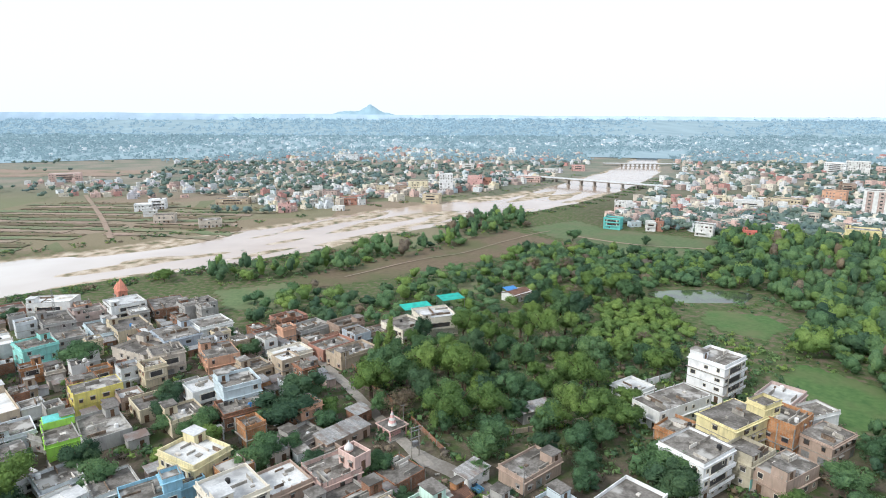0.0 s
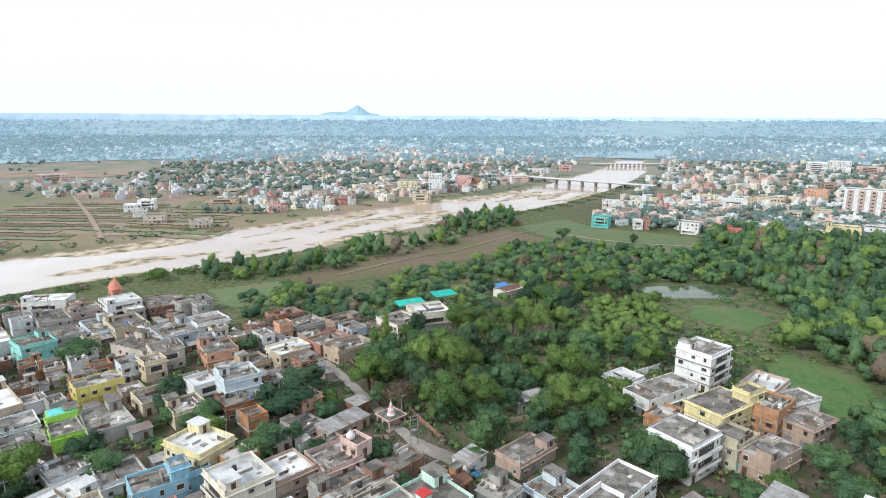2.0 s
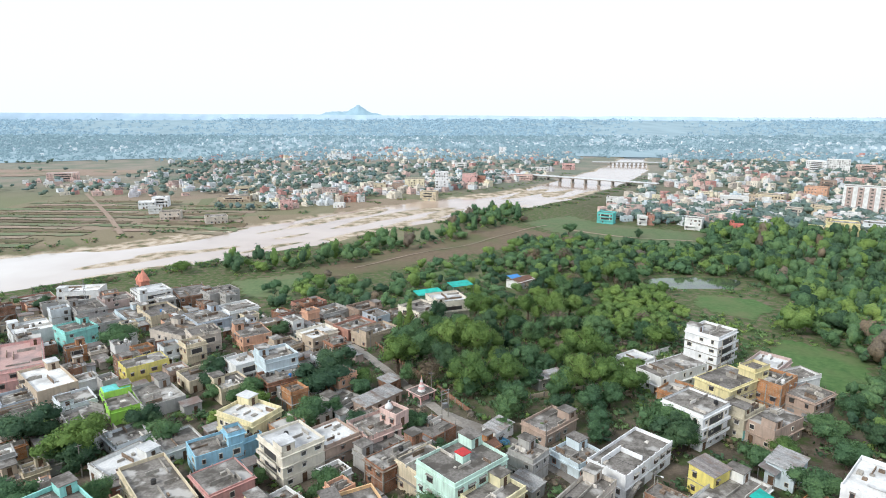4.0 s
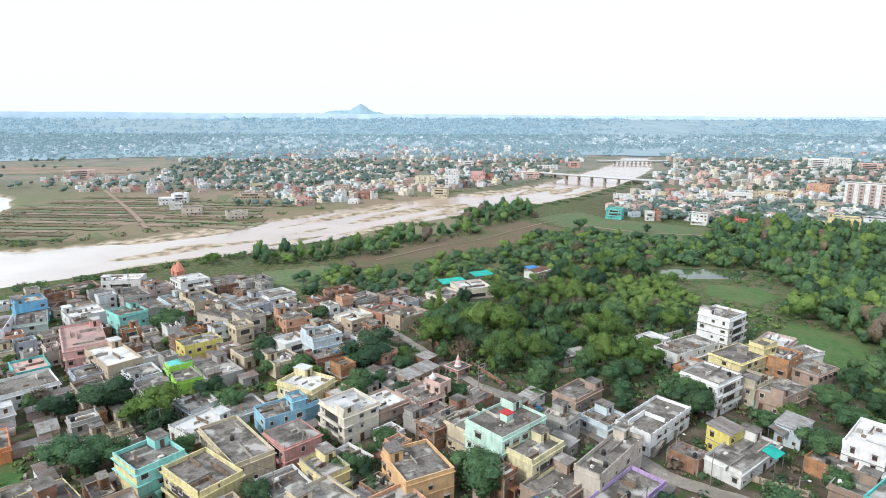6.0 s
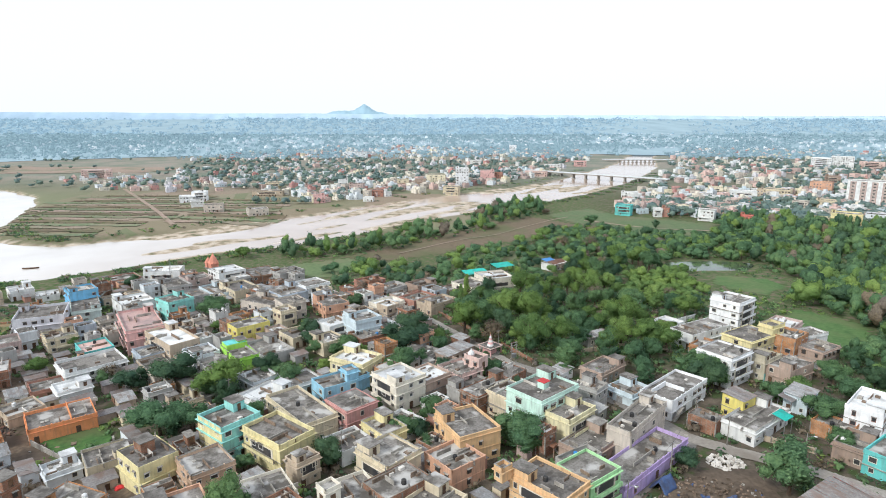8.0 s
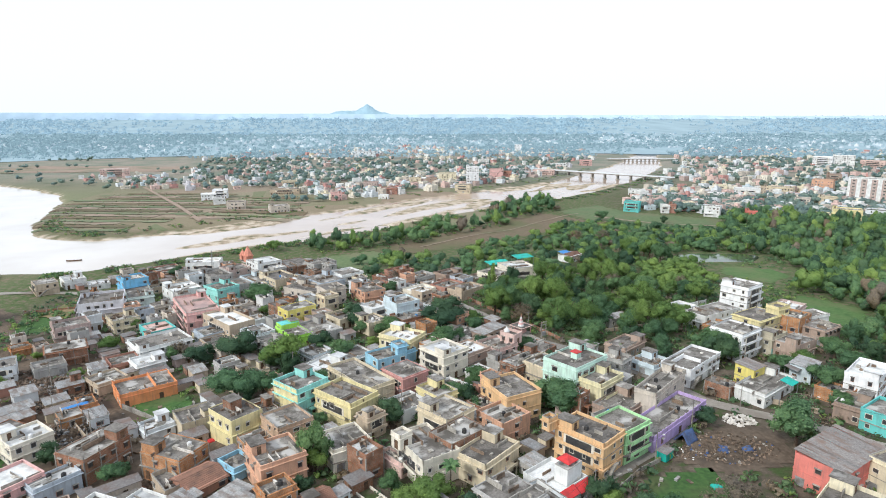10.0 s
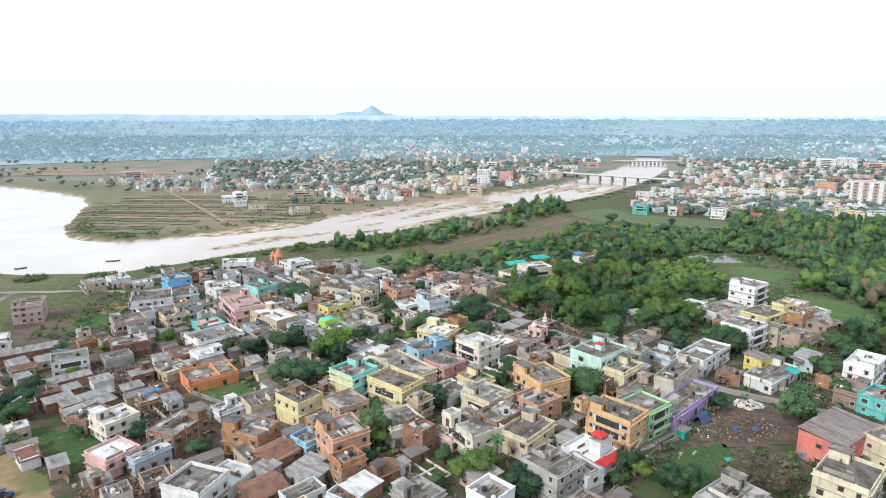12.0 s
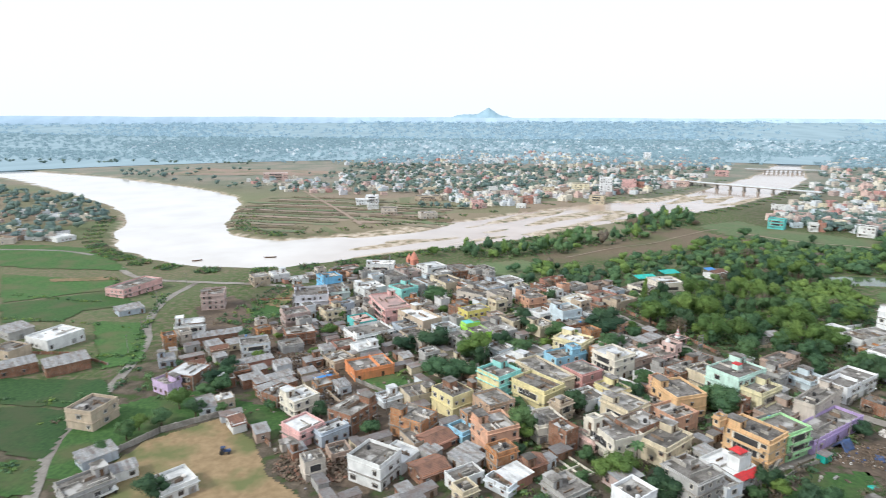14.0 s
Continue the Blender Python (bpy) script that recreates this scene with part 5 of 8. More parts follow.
def free(x, y, gap=1.5):
    for hx, hy, w, d, rot in HOUSES:
        a = radians(rot)
        u, v = (x - hx) * math.cos(a) + (y - hy) * math.sin(a), -(x - hx) * math.sin(a) + (y - hy) * math.cos(a)
        if abs(u) < w / 2 + gap and abs(v) < d / 2 + gap:
            return False
    return True


def near_house(x, y, r):
    return not free(x, y, r)


def off_road(x, y, gap):
    return all(np.hypot(l[:, 0] - x, l[:, 1] - y).min() > w / 2 + gap for l, w in ROADS)


rng = random.Random(41)
slots = []
a42 = radians(42)
for i in range(-60, 60):
    for j in range(-60, 60):
        u, v = i * 5.6 + rng.uniform(-1.2, 1.2), j * 5.6 + rng.uniform(-1.2, 1.2)
        slots.append((-100 + u * math.cos(a42) - v * math.sin(a42), 120 + u * math.sin(a42) + v * math.cos(a42)))
filled = 0
rng.shuffle(slots)
for x, y in slots:
    if not inside(TOWN, x, y)[0] or any(inside(c, x, y)[0] for c in OPEN):
        continue
    w, d = rng.uniform(4.2, 7.5), rng.uniform(4.2, 7.5)
    g = max(w, d) / 2 * 0.92
    if near_house(x, y, g) or not off_road(x, y, g + 0.3) or rng.random() < 0.2 or filled > 135:
        continue
    filled += 1
    slum = x < -118 and y < 125
    roof = rng.choices(("conc", "tin", "terra", "white"), (3, 4, 1.2, 1) if slum else (8, 1, 0.6, 1.4))[0]
    hh = rng.uniform(2.8, 3.6) if roof in ("tin", "terra") else rng.choice((3.4, 3.6, 4.0, 6.3) if slum else (3.6, 4.0, 6.2, 6.6, 7.0))
    house(x, y, w, d, 42 + rng.uniform(-4, 4), hh, rng.choices(("brick", "tan", "grey", "white", "cream", "dustpink", "brownpink", "beige", "bluegrey", "peach", "palewhite", "orangebrick"),
          (6, 2, 3, 2, 2, 1.5, 2, 2, 1, 1, 2, 1.5))[0], roof, rng.choice(("", "p", "t", "m", "", "p")))

def lean_to(x, y, w, d, rot, h, key, roof):
    """A low room or lean-to in a yard: walls, a sloping sheet or slab roof and a door."""
    word = {"tin": "tin sheet", "rust": "dark sheet", "slab": "grey slab"}[roof]
    root = thing("lean_to", f"low {WORDS[key]} lean-to room with a {word} roof", "shed", pose(x, y, gz(x, y), 0, 0, rot), "sheds of the riverside town")
    part("wall", Shape().box(-w / 2, w / 2, -d / 2, d / 2, -1.5, h), wall_mat(key), root)
    rise = 0.0 if roof == "slab" else 0.35
    o = 0.3
    c = [(-w / 2 - o, -d / 2 - o), (w / 2 + o, -d / 2 - o), (w / 2 + o, d / 2 + o), (-w / 2 - o, d / 2 + o)]
    low, high = [(a, b_, h + 0.02 + (rise if b_ > 0 else 0)) for a, b_ in c], [(a, b_, h + 0.14 + (rise if b_ > 0 else 0)) for a, b_ in c]
    part("roof", Shape().solid(low + high, [(3, 2, 1, 0), (4, 5, 6, 7), (0, 1, 5, 4), (1, 2, 6, 5), (2, 3, 7, 6), (3, 0, 4, 7)]), {"tin": TIN, "rust": RUST, "slab": CONC}[roof], root)
    part("door", DOOR, None, root).matrix_basis = pose(0.15 * w, -d / 2, 0) @ Matrix.Diagonal((0.9, 1, 1.9, 1))
    HOUSES.append((x, y, w, d, rot))


rng = random.Random(58)
filled = 0
for x, y in slots[::-1]:
    if filled > 120 or not inside(TOWN, x, y)[0] or any(inside(c, x, y)[0] for c in OPEN):
        continue
    w, d = rng.uniform(2.8, 6.5), rng.uniform(2.4, 4.0)
    if near_house(x, y, max(w, d) / 2 * 0.72) or not off_road(x, y, max(w, d) / 2 + 0.2):
        continue
    filled += 1
    slum = x < -112 and y < 150
    lean_to(x, y, w * (1.5 if slum else 1), d, 42 + rng.choice((0, 0, 90)) + rng.uniform(-4, 4), rng.uniform(2.3, 3.0),
            rng.choice(("brick", "tan", "grey", "cream", "dustpink", "brownpink", "beige", "palewhite", "brickred")), rng.choice(("tin", "rust", "slab", "rust")))

# ---- trees ----
def unit(a):
    return a / np.maximum(np.linalg.norm(a, axis=-1), 1e-6)[..., None]


def ball(k, bottom=True):
    """A unit ball of quads, k along each edge of a swollen cube; without its underside where bottom is False."""
    g = np.linspace(-1, 1, k + 1)
    P, F = [], []
    for a in range(3):
        for sgn in (-1, 1):
            if a == 2 and sgn < 0 and not bottom:
                continue
            U, W = np.meshgrid(g, g)
            q = np.zeros((k + 1, k + 1, 3))
            q[..., a], q[..., (a + 1) % 3], q[..., (a + 2) % 3] = sgn, U, W
            n0 = sum(len(p) for p in P)
            P.append(q.reshape(-1, 3))
            c = (np.arange(k)[:, None] * (k + 1) + np.arange(k)[None, :]).ravel() + n0
            f = np.stack([c, c + 1, c + k + 2, c + k + 1], 1)
            F.append(f if sgn > 0 else f[:, ::-1])
    return unit(np.concatenate(P)), np.concatenate(F)


def sprays(c, d, out, size, r):
    """Quads of leaves at c, facing roughly d; their normals follow out."""
    nrm = unit(d + r.normal(scale=0.40, size=d.shape))
    t = unit(np.cross(nrm, r.normal(size=d.shape)))
    u = np.cross(nrm, t)
    sz = size[:, None] * r.uniform(0.6, 1.35, (len(c), 1))
    k1, k2 = r.uniform(0.35, 0.75, (len(c), 1)), r.uniform(0.35, 0.85, (len(c), 1))
    V = np.stack([c - t * sz, c - u * sz * k1, c + t * sz, c + u * sz * k2], 1).reshape(-1, 3)
    return V, np.repeat(unit(out + r.normal(scale=0.42, size=out.shape)), 4, axis=0)


def crown_mesh(name, seed, lobes, n, leaf, mat, wide=1.0, airy=0.0, spire=False):
    """A crown about 3.7 m in radius and 6 m high: dense boughs in uneven lobes, fringed with sprays of leaves."""
    r = np.random.RandomState(seed)
    if spire:
        z = np.linspace(0.6, 7.6, lobes)
        a = r.uniform(0, 6.28, lobes)
        q = 0.75 * (1.1 - z / 9)
        C, R = np.stack([q * np.cos(a), q * np.sin(a), z], 1), (1.45 - 0.11 * z) * r.uniform(0.8, 1.15, lobes)
    else:
        d = unit(r.normal(size=(lobes, 3)) * (1, 1, 0.9) + (0, 0, 0.28))
        q = r.uniform(0.62, 1.05, (lobes, 1))
        C = d * q * (2.55 * wide, 2.55 * wide, 2.3) + (0, 0, 2.7)
        C[:, :2] += r.normal(scale=0.25, size=(lobes, 2))
        R = r.uniform(0.75, 1.45, lobes)
        C, R = np.concatenate([C, [(0.2, 0.1, 2.4), (-0.5, -0.4, 3.2)]]), np.concatenate([R, [1.9, 1.6]])
    L = len(R)
    mid = C.mean(0) - (0, 0, 0.8)
    B, F = ball(2)
    swell = 1 + 0.17 * np.sin(B[None] @ r.normal(scale=3.2, size=(L, 3, 2)) + r.uniform(0, 6, (L, 1, 2))).sum(-1)
    core = C[:, None] + B[None] * (R[:, None] * (0.76 - airy) * swell)[..., None]
    cn = unit(0.6 * B[None] + unit(core - mid) + r.normal(scale=0.2, size=core.shape))
    V, N, Q = core.reshape(-1, 3), cn.reshape(-1, 3), (F[None] + len(B) * np.arange(L)[:, None, None]).reshape(-1, 4)
    pick = r.choice(L, 5 * n, p=R ** 2 / (R ** 2).sum())
    d = unit(r.normal(size=(5 * n, 3)) + (0, 0, 0.2))
    c = C[pick] + d * (R[pick] * r.uniform(0.68, 1.22, 5 * n))[:, None]
    deep = (np.linalg.norm(c[:, None] - C[None], axis=2) / R[None]).min(1)
    keep = np.flatnonzero(deep > 0.66)[:n]
    LV, LN = sprays(c[keep], d[keep], unit(0.6 * d[keep] + unit(c[keep] - mid)), np.full(len(keep), leaf), r)
    Q = np.concatenate([Q, np.arange(len(LV)).reshape(-1, 4) + len(V)])
    return big_mesh(name, np.concatenate([V, LV]), Q, mat, normals=np.concatenate([N, LN]))


def trunk_mesh(name, seed):
    """A tapered trunk with limbs, 4 m to the first fork."""
    rng = random.Random(seed)
    s = Shape()

    def limb(a, b, ra, rb, n=6):
        a, b = Vector(a), Vector(b)
        d = (b - a).normalized()
        s1 = d.cross(Vector((0.3, 1, 0.1))).normalized()
        s2 = s1.cross(d)
        pts = [tuple(p + s1 * (r * math.cos(2 * math.pi * k / n)) + s2 * (r * math.sin(2 * math.pi * k / n))) for p, r in ((a, ra), (b, rb)) for k in range(n)]
        s.solid(pts, [(k, n + k, n + (k + 1) % n, (k + 1) % n) for k in range(n)] + [tuple(range(n, 2 * n))])

    mid, fork = (rng.uniform(-.2, .2), rng.uniform(-.2, .2), 1.8), (rng.uniform(-.4, .4), rng.uniform(-.4, .4), 3.4)
    limb((0, 0, -0.8), mid, 0.36, 0.25), limb(mid, fork, 0.25, 0.19)
    for k in range(6):
        a = k * 1.05 + rng.uniform(-.3, .3)
        e1 = (fork[0] + 1.1 * math.cos(a), fork[1] + 1.1 * math.sin(a), fork[2] + rng.uniform(0.8, 1.6))
        e2 = (e1[0] + 1.2 * math.cos(a + .3), e1[1] + 1.2 * math.sin(a + .3), e1[2] + rng.uniform(0.8, 1.8))
        limb(fork, e1, 0.15, 0.09, 5), limb(e1, e2, 0.09, 0.03, 5)
    return s.mesh(name, BARK)


CROWNS = {"green": [crown_mesh("crown", 1, 12, 2500, 0.165, LEAF), crown_mesh("crown", 2, 9, 2400, 0.17, LEAF, 1.1), crown_mesh("crown", 3, 14, 2600, 0.165, LEAF, 0.9)],
          "dark": [crown_mesh("crown", 4, 13, 2500, 0.165, LEAFDARK, 1.1), crown_mesh("crown", 5, 10, 2500, 0.165, LEAFDARK)],
          "light": [crown_mesh("crown", 6, 13, 2500, 0.165, LEAFLIGHT), crown_mesh("crown", 7, 10, 2400, 0.17, LEAFLIGHT, 1.1)],
          "dry": [crown_mesh("crown", 8, 12, 1900, 0.13, LEAFDRY, 1.1, 0.42)],
          "spire": [crown_mesh("crown", 9, 9, 2000, 0.17, LEAFLIGHT, spire=True)]}
TRUNKS = [trunk_mesh("trunk", k) for k in range(4)]
TREEWORDS = {"green": "leafy green broadleaf tree with a rounded uneven crown", "dark": "dense dark green mango-like tree with a broad crown",
             "light": "fresh yellow-green broadleaf tree with an open crown", "dry": "sparse brownish half-bare tree", "spire": "tall narrow fresh green columnar tree"}
tree_count = 0


def tree(x, y, r, h, kind="green", group="town and grove trees"):
    global tree_count
    rng = random.Random(tree_count * 7 + 1)
    tree_count += 1
    root = thing("tree", TREEWORDS[kind], "tree", pose(x, y, gz(x, y), 0, 0, rng.uniform(0, 360)), group)
    base = max(0.6, h * 0.22)
    sc = h / (9.0 if kind == "spire" else 8.0)
    tr = part("trunk", TRUNKS[tree_count % 4], None, root)
    tr.matrix_basis = Matrix.Diagonal((sc * 1.1, sc * 1.1, sc, 1))
    cr = part("crown", rng.choice(CROWNS[kind]), None, root)
    cr.matrix_basis = pose(0, 0, base) @ Matrix.Diagonal((r / 3.7, r / 3.7 * rng.uniform(0.88, 1.1), (h - base) / (8.3 if kind == "spire" else 6.0), 1))
    return root


for row in ((-118.9, 129.3, 7.2, 11, "dark"), (-101.4, 117.8, 7.4, 12, "light"), (-110.2, 98.5, 7.0, 11, "green"), (-102.4, 99.0, 5.5, 9, "green"), (-48, 135, 4.5, 8, "green"), (-38, 103, 4, 7, "green"), (-46, 168, 6, 9, "dark"), (-16, 85, 5.5, 8, "green"), (48, 128, 6, 10, "green"), (37, 172, 6, 14, "light"), (-26, 193, 3.5, 13, "spire"), (-63, 81, 4, 7, "dark"), (-17, 90, 5.5, 9, "green"), (-80, 59, 4, 12, "green"),
            (-46, 92, 4, 7, "green"), (40, 68, 7.5, 11, "green"), (22, 78, 3.5, 5, "dark"), (11, 41, 6, 6, "dry"), (17, 37, 5, 6, "dry"), (-52, 44, 4.5, 7, "light"),
            (-43, 36, 5, 8, "dark"), (-57, 42, 3.5, 6, "light"), (-132.2, 201.1, 7, 10, "green"), (-131.4, 126.3, 5, 8, "dark"), (47, 127, 6, 9, "green"),
            (53, 126, 5, 9, "green"), (-23, 206, 4, 14, "spire"), (-10, 181, 5.5, 15, "light"), (1, 177, 6, 15, "light"), (-47, 154, 7.5, 10, "dark")):
    tree(row[0], row[1], row[2] * 1.2, row[3] * 1.08, row[4])
for row in ((-84, 166, 4.5, 8, "dark"), (-79, 150, 3.5, 6, "green"), (-170.1, 143.0, 4.5, 7, "light"), (-175.4, 169.5, 3.5, 6, "light"), (-191.4, 89.0, 4.5, 7, "green"),
            (-193.5, 96.2, 4.5, 7, "dark"), (-69, 153, 4.5, 6, "green"), (-90, 130, 3.5, 5, "green"), (-77, 60, 3, 9, "green"), (-69, 60, 3, 6, "green"), (-41, 92, 3.5, 6, "dark"),
            (-39, 86, 3, 5, "green"), (-24, 86, 3, 6, "dark"), (71, 134, 3, 6, "green"), (56, 108, 3, 5, "green"), (-43, 140, 4, 5, "green"), (-180.0, 65.1, 3, 4, "green"),
            (-142.1, 136.7, 4, 6, "dry"), (-106.8, 134.1, 4, 7, "green"), (-208.1, 257.7, 3.5, 6, "green"), (-190.2, 251.0, 5, 8, "dark"), (-114.7, 214.7, 4, 6, "green"), (-20, 40, 2.5, 4, "green")):
    tree(*row)
for row in ((67, 99, 6.5, 9, "green"), (83, 111, 6, 9, "green"), (86, 123, 6, 8, "green"), (-110.2, 59.6, 2.5, 4, "green"), (-63, 40, 3, 4, "green"), (44, 150, 6, 10, "light"),
            (29, 132, 4.5, 6, "green"), (4, 129, 3, 5, "green"), (-156, 320, 6, 8, "light"), (37, 152, 6, 13, "light"), (30, 156, 5.5, 12, "light"), (36, 143, 5, 9, "green"),
            (24, 150, 5, 9, "green"), (15, 156, 5, 8, "green"), (-2, 166, 5, 9, "green"), (8, 168, 5, 9, "dark"), (95, 118, 5, 8, "dark"), (100, 135, 5, 8, "green"), (62, 84, 4, 7, "green")):
    tree(*row)

for row in ((27, 124, 4, 7, "green"), (9, 117, 3.5, 6, "dark"), (30, 140, 5, 9, "green"), (21, 139, 4, 7, "dark"), (8, 143, 5, 9, "green"), (-134.3, 206.5, 5.5, 9, "green"), (-81, 156, 5, 8, "dark"), (-49, 129, 5.5, 9, "green"), (-35, 130, 4, 7, "dark"), (-19, 130, 4, 7, "green"), (-52, 153, 4, 7, "green"), (-68, 149, 5, 8, "green"), (-91, 132, 5, 8, "dark"), (-83, 125, 5, 8, "green"), (-103.5, 118.6, 6, 10, "green"), (-98.2, 113.9, 5, 8, "dark"), (-94, 196, 4, 7, "green")):
    tree(*row)
for row in ((-71, 202, 5, 8, "dark"), (-71, 230, 4, 7, "dry"), (-86, 219, 4, 7, "green"), (-25, 176, 5, 8, "light"), (-36, 151, 4, 7, "green"), (-42, 139, 3.5, 6, "green"), (-36, 157, 4, 7, "light"), (5, 136, 5, 8, "green"), (21, 166, 5, 8, "green"), (46, 121, 6, 10, "dark"), (43, 128, 5, 8, "green"), (49, 120, 5, 8, "green")):
    tree(*row)
for row in ((61, 112, 4, 7, "green"), (70, 114, 4, 7, "light"), (-195.5, 65.1, 4.5, 8, "light"), (-199.6, 43.4, 4, 7, "green"), (-199.6, 49.6, 3.5, 6, "light"), (-192.4, 80.7, 5, 8, "dark"), (-201.7, 35.1, 3, 5, "green"), (-194.5, 53.7, 4, 7, "green"), (-187.2, 61.0, 4, 7, "dark"), (-172.7, 17.5, 5, 8, "dark"), (-187.2, 78.6, 4, 7, "green")):
    tree(*row)
for row in ((47, 340, 6, 10, "dry"), (66, 340, 6.5, 10, "dry"), (59, 281, 5, 9, "dry"), (36, 211, 5, 9, "dry"), (72, 218, 3.5, 6, "dry"), (90, 432, 6.5, 10, "green"), (138, 418, 4, 7, "dark"),
            (173, 304, 5.5, 14, "light"), (14, 128, 2.5, 4, "light"), (-22, 160, 4, 7, "green"), (-4, 150, 4.5, 8, "green")):
    tree(*row)
rng = random.Random(19)
planted = 0
while planted < 40:
    x, y = rng.uniform(-232, 60), rng.uniform(20, 235)
    r_ = rng.uniform(2.2, 4.4)
    if inside(TOWN, x, y)[0] and free(x, y, r_ * 0.7) and off_road(x, y, r_ * 0.6) and not inside(OPEN[3], x, y)[0]:
        planted += 1
        tree(x, y, r_, r_ * rng.uniform(1.5, 2.0), rng.choice(("green", "dark", "green", "light")))

# woods: the nearest are single trees
GROVE = [(-37, 212), (-25, 164), (-14, 150), (7, 139), (27, 147), (46, 150), (66, 178), (83, 205), (75, 232), (97, 240), (100, 276), (90, 304), (50, 305), (34, 260), (-1, 242), (-24, 219)]
WOODS = [(106, 209), (126, 208), (151, 239), (159, 279), (151, 291), (160, 342), (191, 428), (233, 462), (314, 406), (420, 330), (330, 200), (200, 130), (140, 110), (100, 110), (127, 157), (137, 195)]
BELT = [(-143, 348), (-106, 347), (-83, 369), (-57, 394), (-11, 422), (4, 506), (66, 570), (70, 491), (25, 450), (5, 408), (-36, 372), (-76, 330), (-126, 312)]
BELT2 = [(-98, 278), (-72, 308), (-43, 272), (-24, 332), (13, 348), (43, 392), (90, 410), (116, 391), (150, 365), (150, 310), (105, 312), (91, 317), (53, 325), (35, 331), (26, 306), (-11, 300), (-40, 238), (-58, 232), (-84, 240)]
CLEAR = [[(102, 245), (117, 272), (145, 260), (142, 238), (120, 220), (107, 236)], [(97, 180), (121, 199), (134, 176), (124, 158), (106, 148), (102, 165)],
         [(97, 296), (117, 312), (140, 312), (155, 294), (142, 272), (120, 268), (97, 274)]]
rng = random.Random(5)
SCRUB = [(85, 205), (105, 235), (100, 280), (160, 292), (152, 240), (126, 208), (134, 178), (124, 156), (104, 146), (96, 180)]


def scatter(poly, gap, seed):
    r = random.Random(seed)
    xs, ys = [q[0] for q in poly], [q[1] for q in poly]
    out = []
    for i in np.arange(min(xs), max(xs), gap):
        for j in np.arange(min(ys), max(ys), gap):
            x, y = i + r.uniform(-0.45, 0.45) * gap, j + r.uniform(-0.45, 0.45) * gap
            if inside(poly, x, y)[0] and not any(inside(c, x, y)[0] for c in CLEAR) and free(x, y):
                out.append((x, y))
    return out


BAMBOO = [(50, 210), (74, 205), (95, 231), (98, 274), (71, 272), (55, 240)]
mid_trees = []
for x, y in scatter(GROVE, 9.2, 1):
    if inside(BAMBOO, x, y)[0]:
        mid_trees.append((x, y, rng.uniform(3.0, 4.2), rng.uniform(4.5, 6.5), 1))
        continue
    k = rng.choices(("green", "dark", "light", "dry"), (6, 2, 6, 0.8))[0]
    r_ = rng.choice((rng.uniform(2.4, 4.0), rng.uniform(3.0, 4.8), rng.uniform(4.8, 7.0)))
    tree(x, y, r_, r_ * rng.uniform(1.6, 2.4), k, "grove trees behind the town")
near = [q for q in scatter(WOODS, 8.5, 2) if q[1] < 300 and q[0] < 230]
near.sort(key=lambda q: q[1] + 0.3 * q[0])
mid_trees += [(x, y, rng.choice((rng.uniform(3.0, 4.6), rng.uniform(4.6, 7.6))), rng.uniform(6, 14), rng.choice((0, 0, 0, 0, 1, 1, 2, 2, 0, 0, 0, 0, 1, 1, 2, 2, 0, 0, 0, 0, 1, 1, 2, 2, 3))) for x, y in near[40:]]
for x, y in near[:40]:
    tree(x, y, rng.uniform(4.6, 7.0), rng.uniform(7.5, 12.5), rng.choices(("green", "dark", "light", "dry"), (7, 2, 3, 1))[0], "grove trees behind the town")
mid_trees += [(x, y, rng.choice((rng.uniform(3.0, 4.6), rng.uniform(4.6, 7.6))), rng.uniform(6, 14), rng.choice((0, 0, 0, 0, 0, 1, 1, 1, 2, 2, 0, 0, 0, 0, 0, 1, 1, 1, 2, 2, 0, 0, 0, 0, 0, 1, 1, 1, 2, 2, 3))) for x, y in scatter(WOODS, 8.0, 2) if not (y < 300 and x < 230)]
mid_trees += [(x, y, rng.uniform(3, 6.5), rng.choice((5, 7, 9, 11, 14)), rng.choice((0, 0, 0, 0, 1, 1, 2, 2, 0, 0, 0, 0, 1, 1, 2, 2, 0, 0, 0, 0, 1, 1, 2, 2, 3))) for x, y in scatter(BELT, 9.5, 3)]
mid_trees += [(x, y, rng.uniform(3.5, 6), rng.uniform(4.5, 9), rng.choice((0, 0, 0, 1, 1, 2, 2, 0, 0, 0, 1, 1, 2, 2, 0, 0, 0, 1, 1, 2, 2, 3))) for x, y in scatter(BELT2, 9.5, 4)]
GAPWOOD = [(30, 262), (52, 300), (90, 300), (97, 262), (106, 276), (150, 298), (192, 432), (165, 378), (118, 388), (90, 410), (43, 392), (35, 331)]
mid_trees += [(x, y, rng.uniform(3.5, 5.5), rng.uniform(5, 9), rng.choice((0, 0, 0, 1, 1, 2, 2, 0, 0, 0, 1, 1, 2, 2, 0, 0, 0, 1, 1, 2, 2, 3))) for x, y in scatter(GAPWOOD, 8.5, 6)]
mid_trees += [(x, y, rng.uniform(3, 5), rng.uniform(4, 8), rng.choice((0, 0, 1, 2))) for x, y in scatter([(-60, 235), (-34, 214), (-22, 222), (0, 245), (34, 264), (26, 300), (-12, 298), (-40, 240)], 9, 16)]
for x, y in scatter([(141, 240), (208, 265), (97, 115), (89, 119), (107, 147), (125, 161), (131, 183), (124, 210)], 6.5, 21):
    mid_trees.append((x, y, rng.uniform(2.2, 5.0), rng.uniform(3, 8.5), rng.choice((0, 0, 0, 1, 2, 2))))
mid_trees += [(x, y, 3.0, 4.0, 1) for x, y in scatter(BAMBOO, 4.5, 9)]


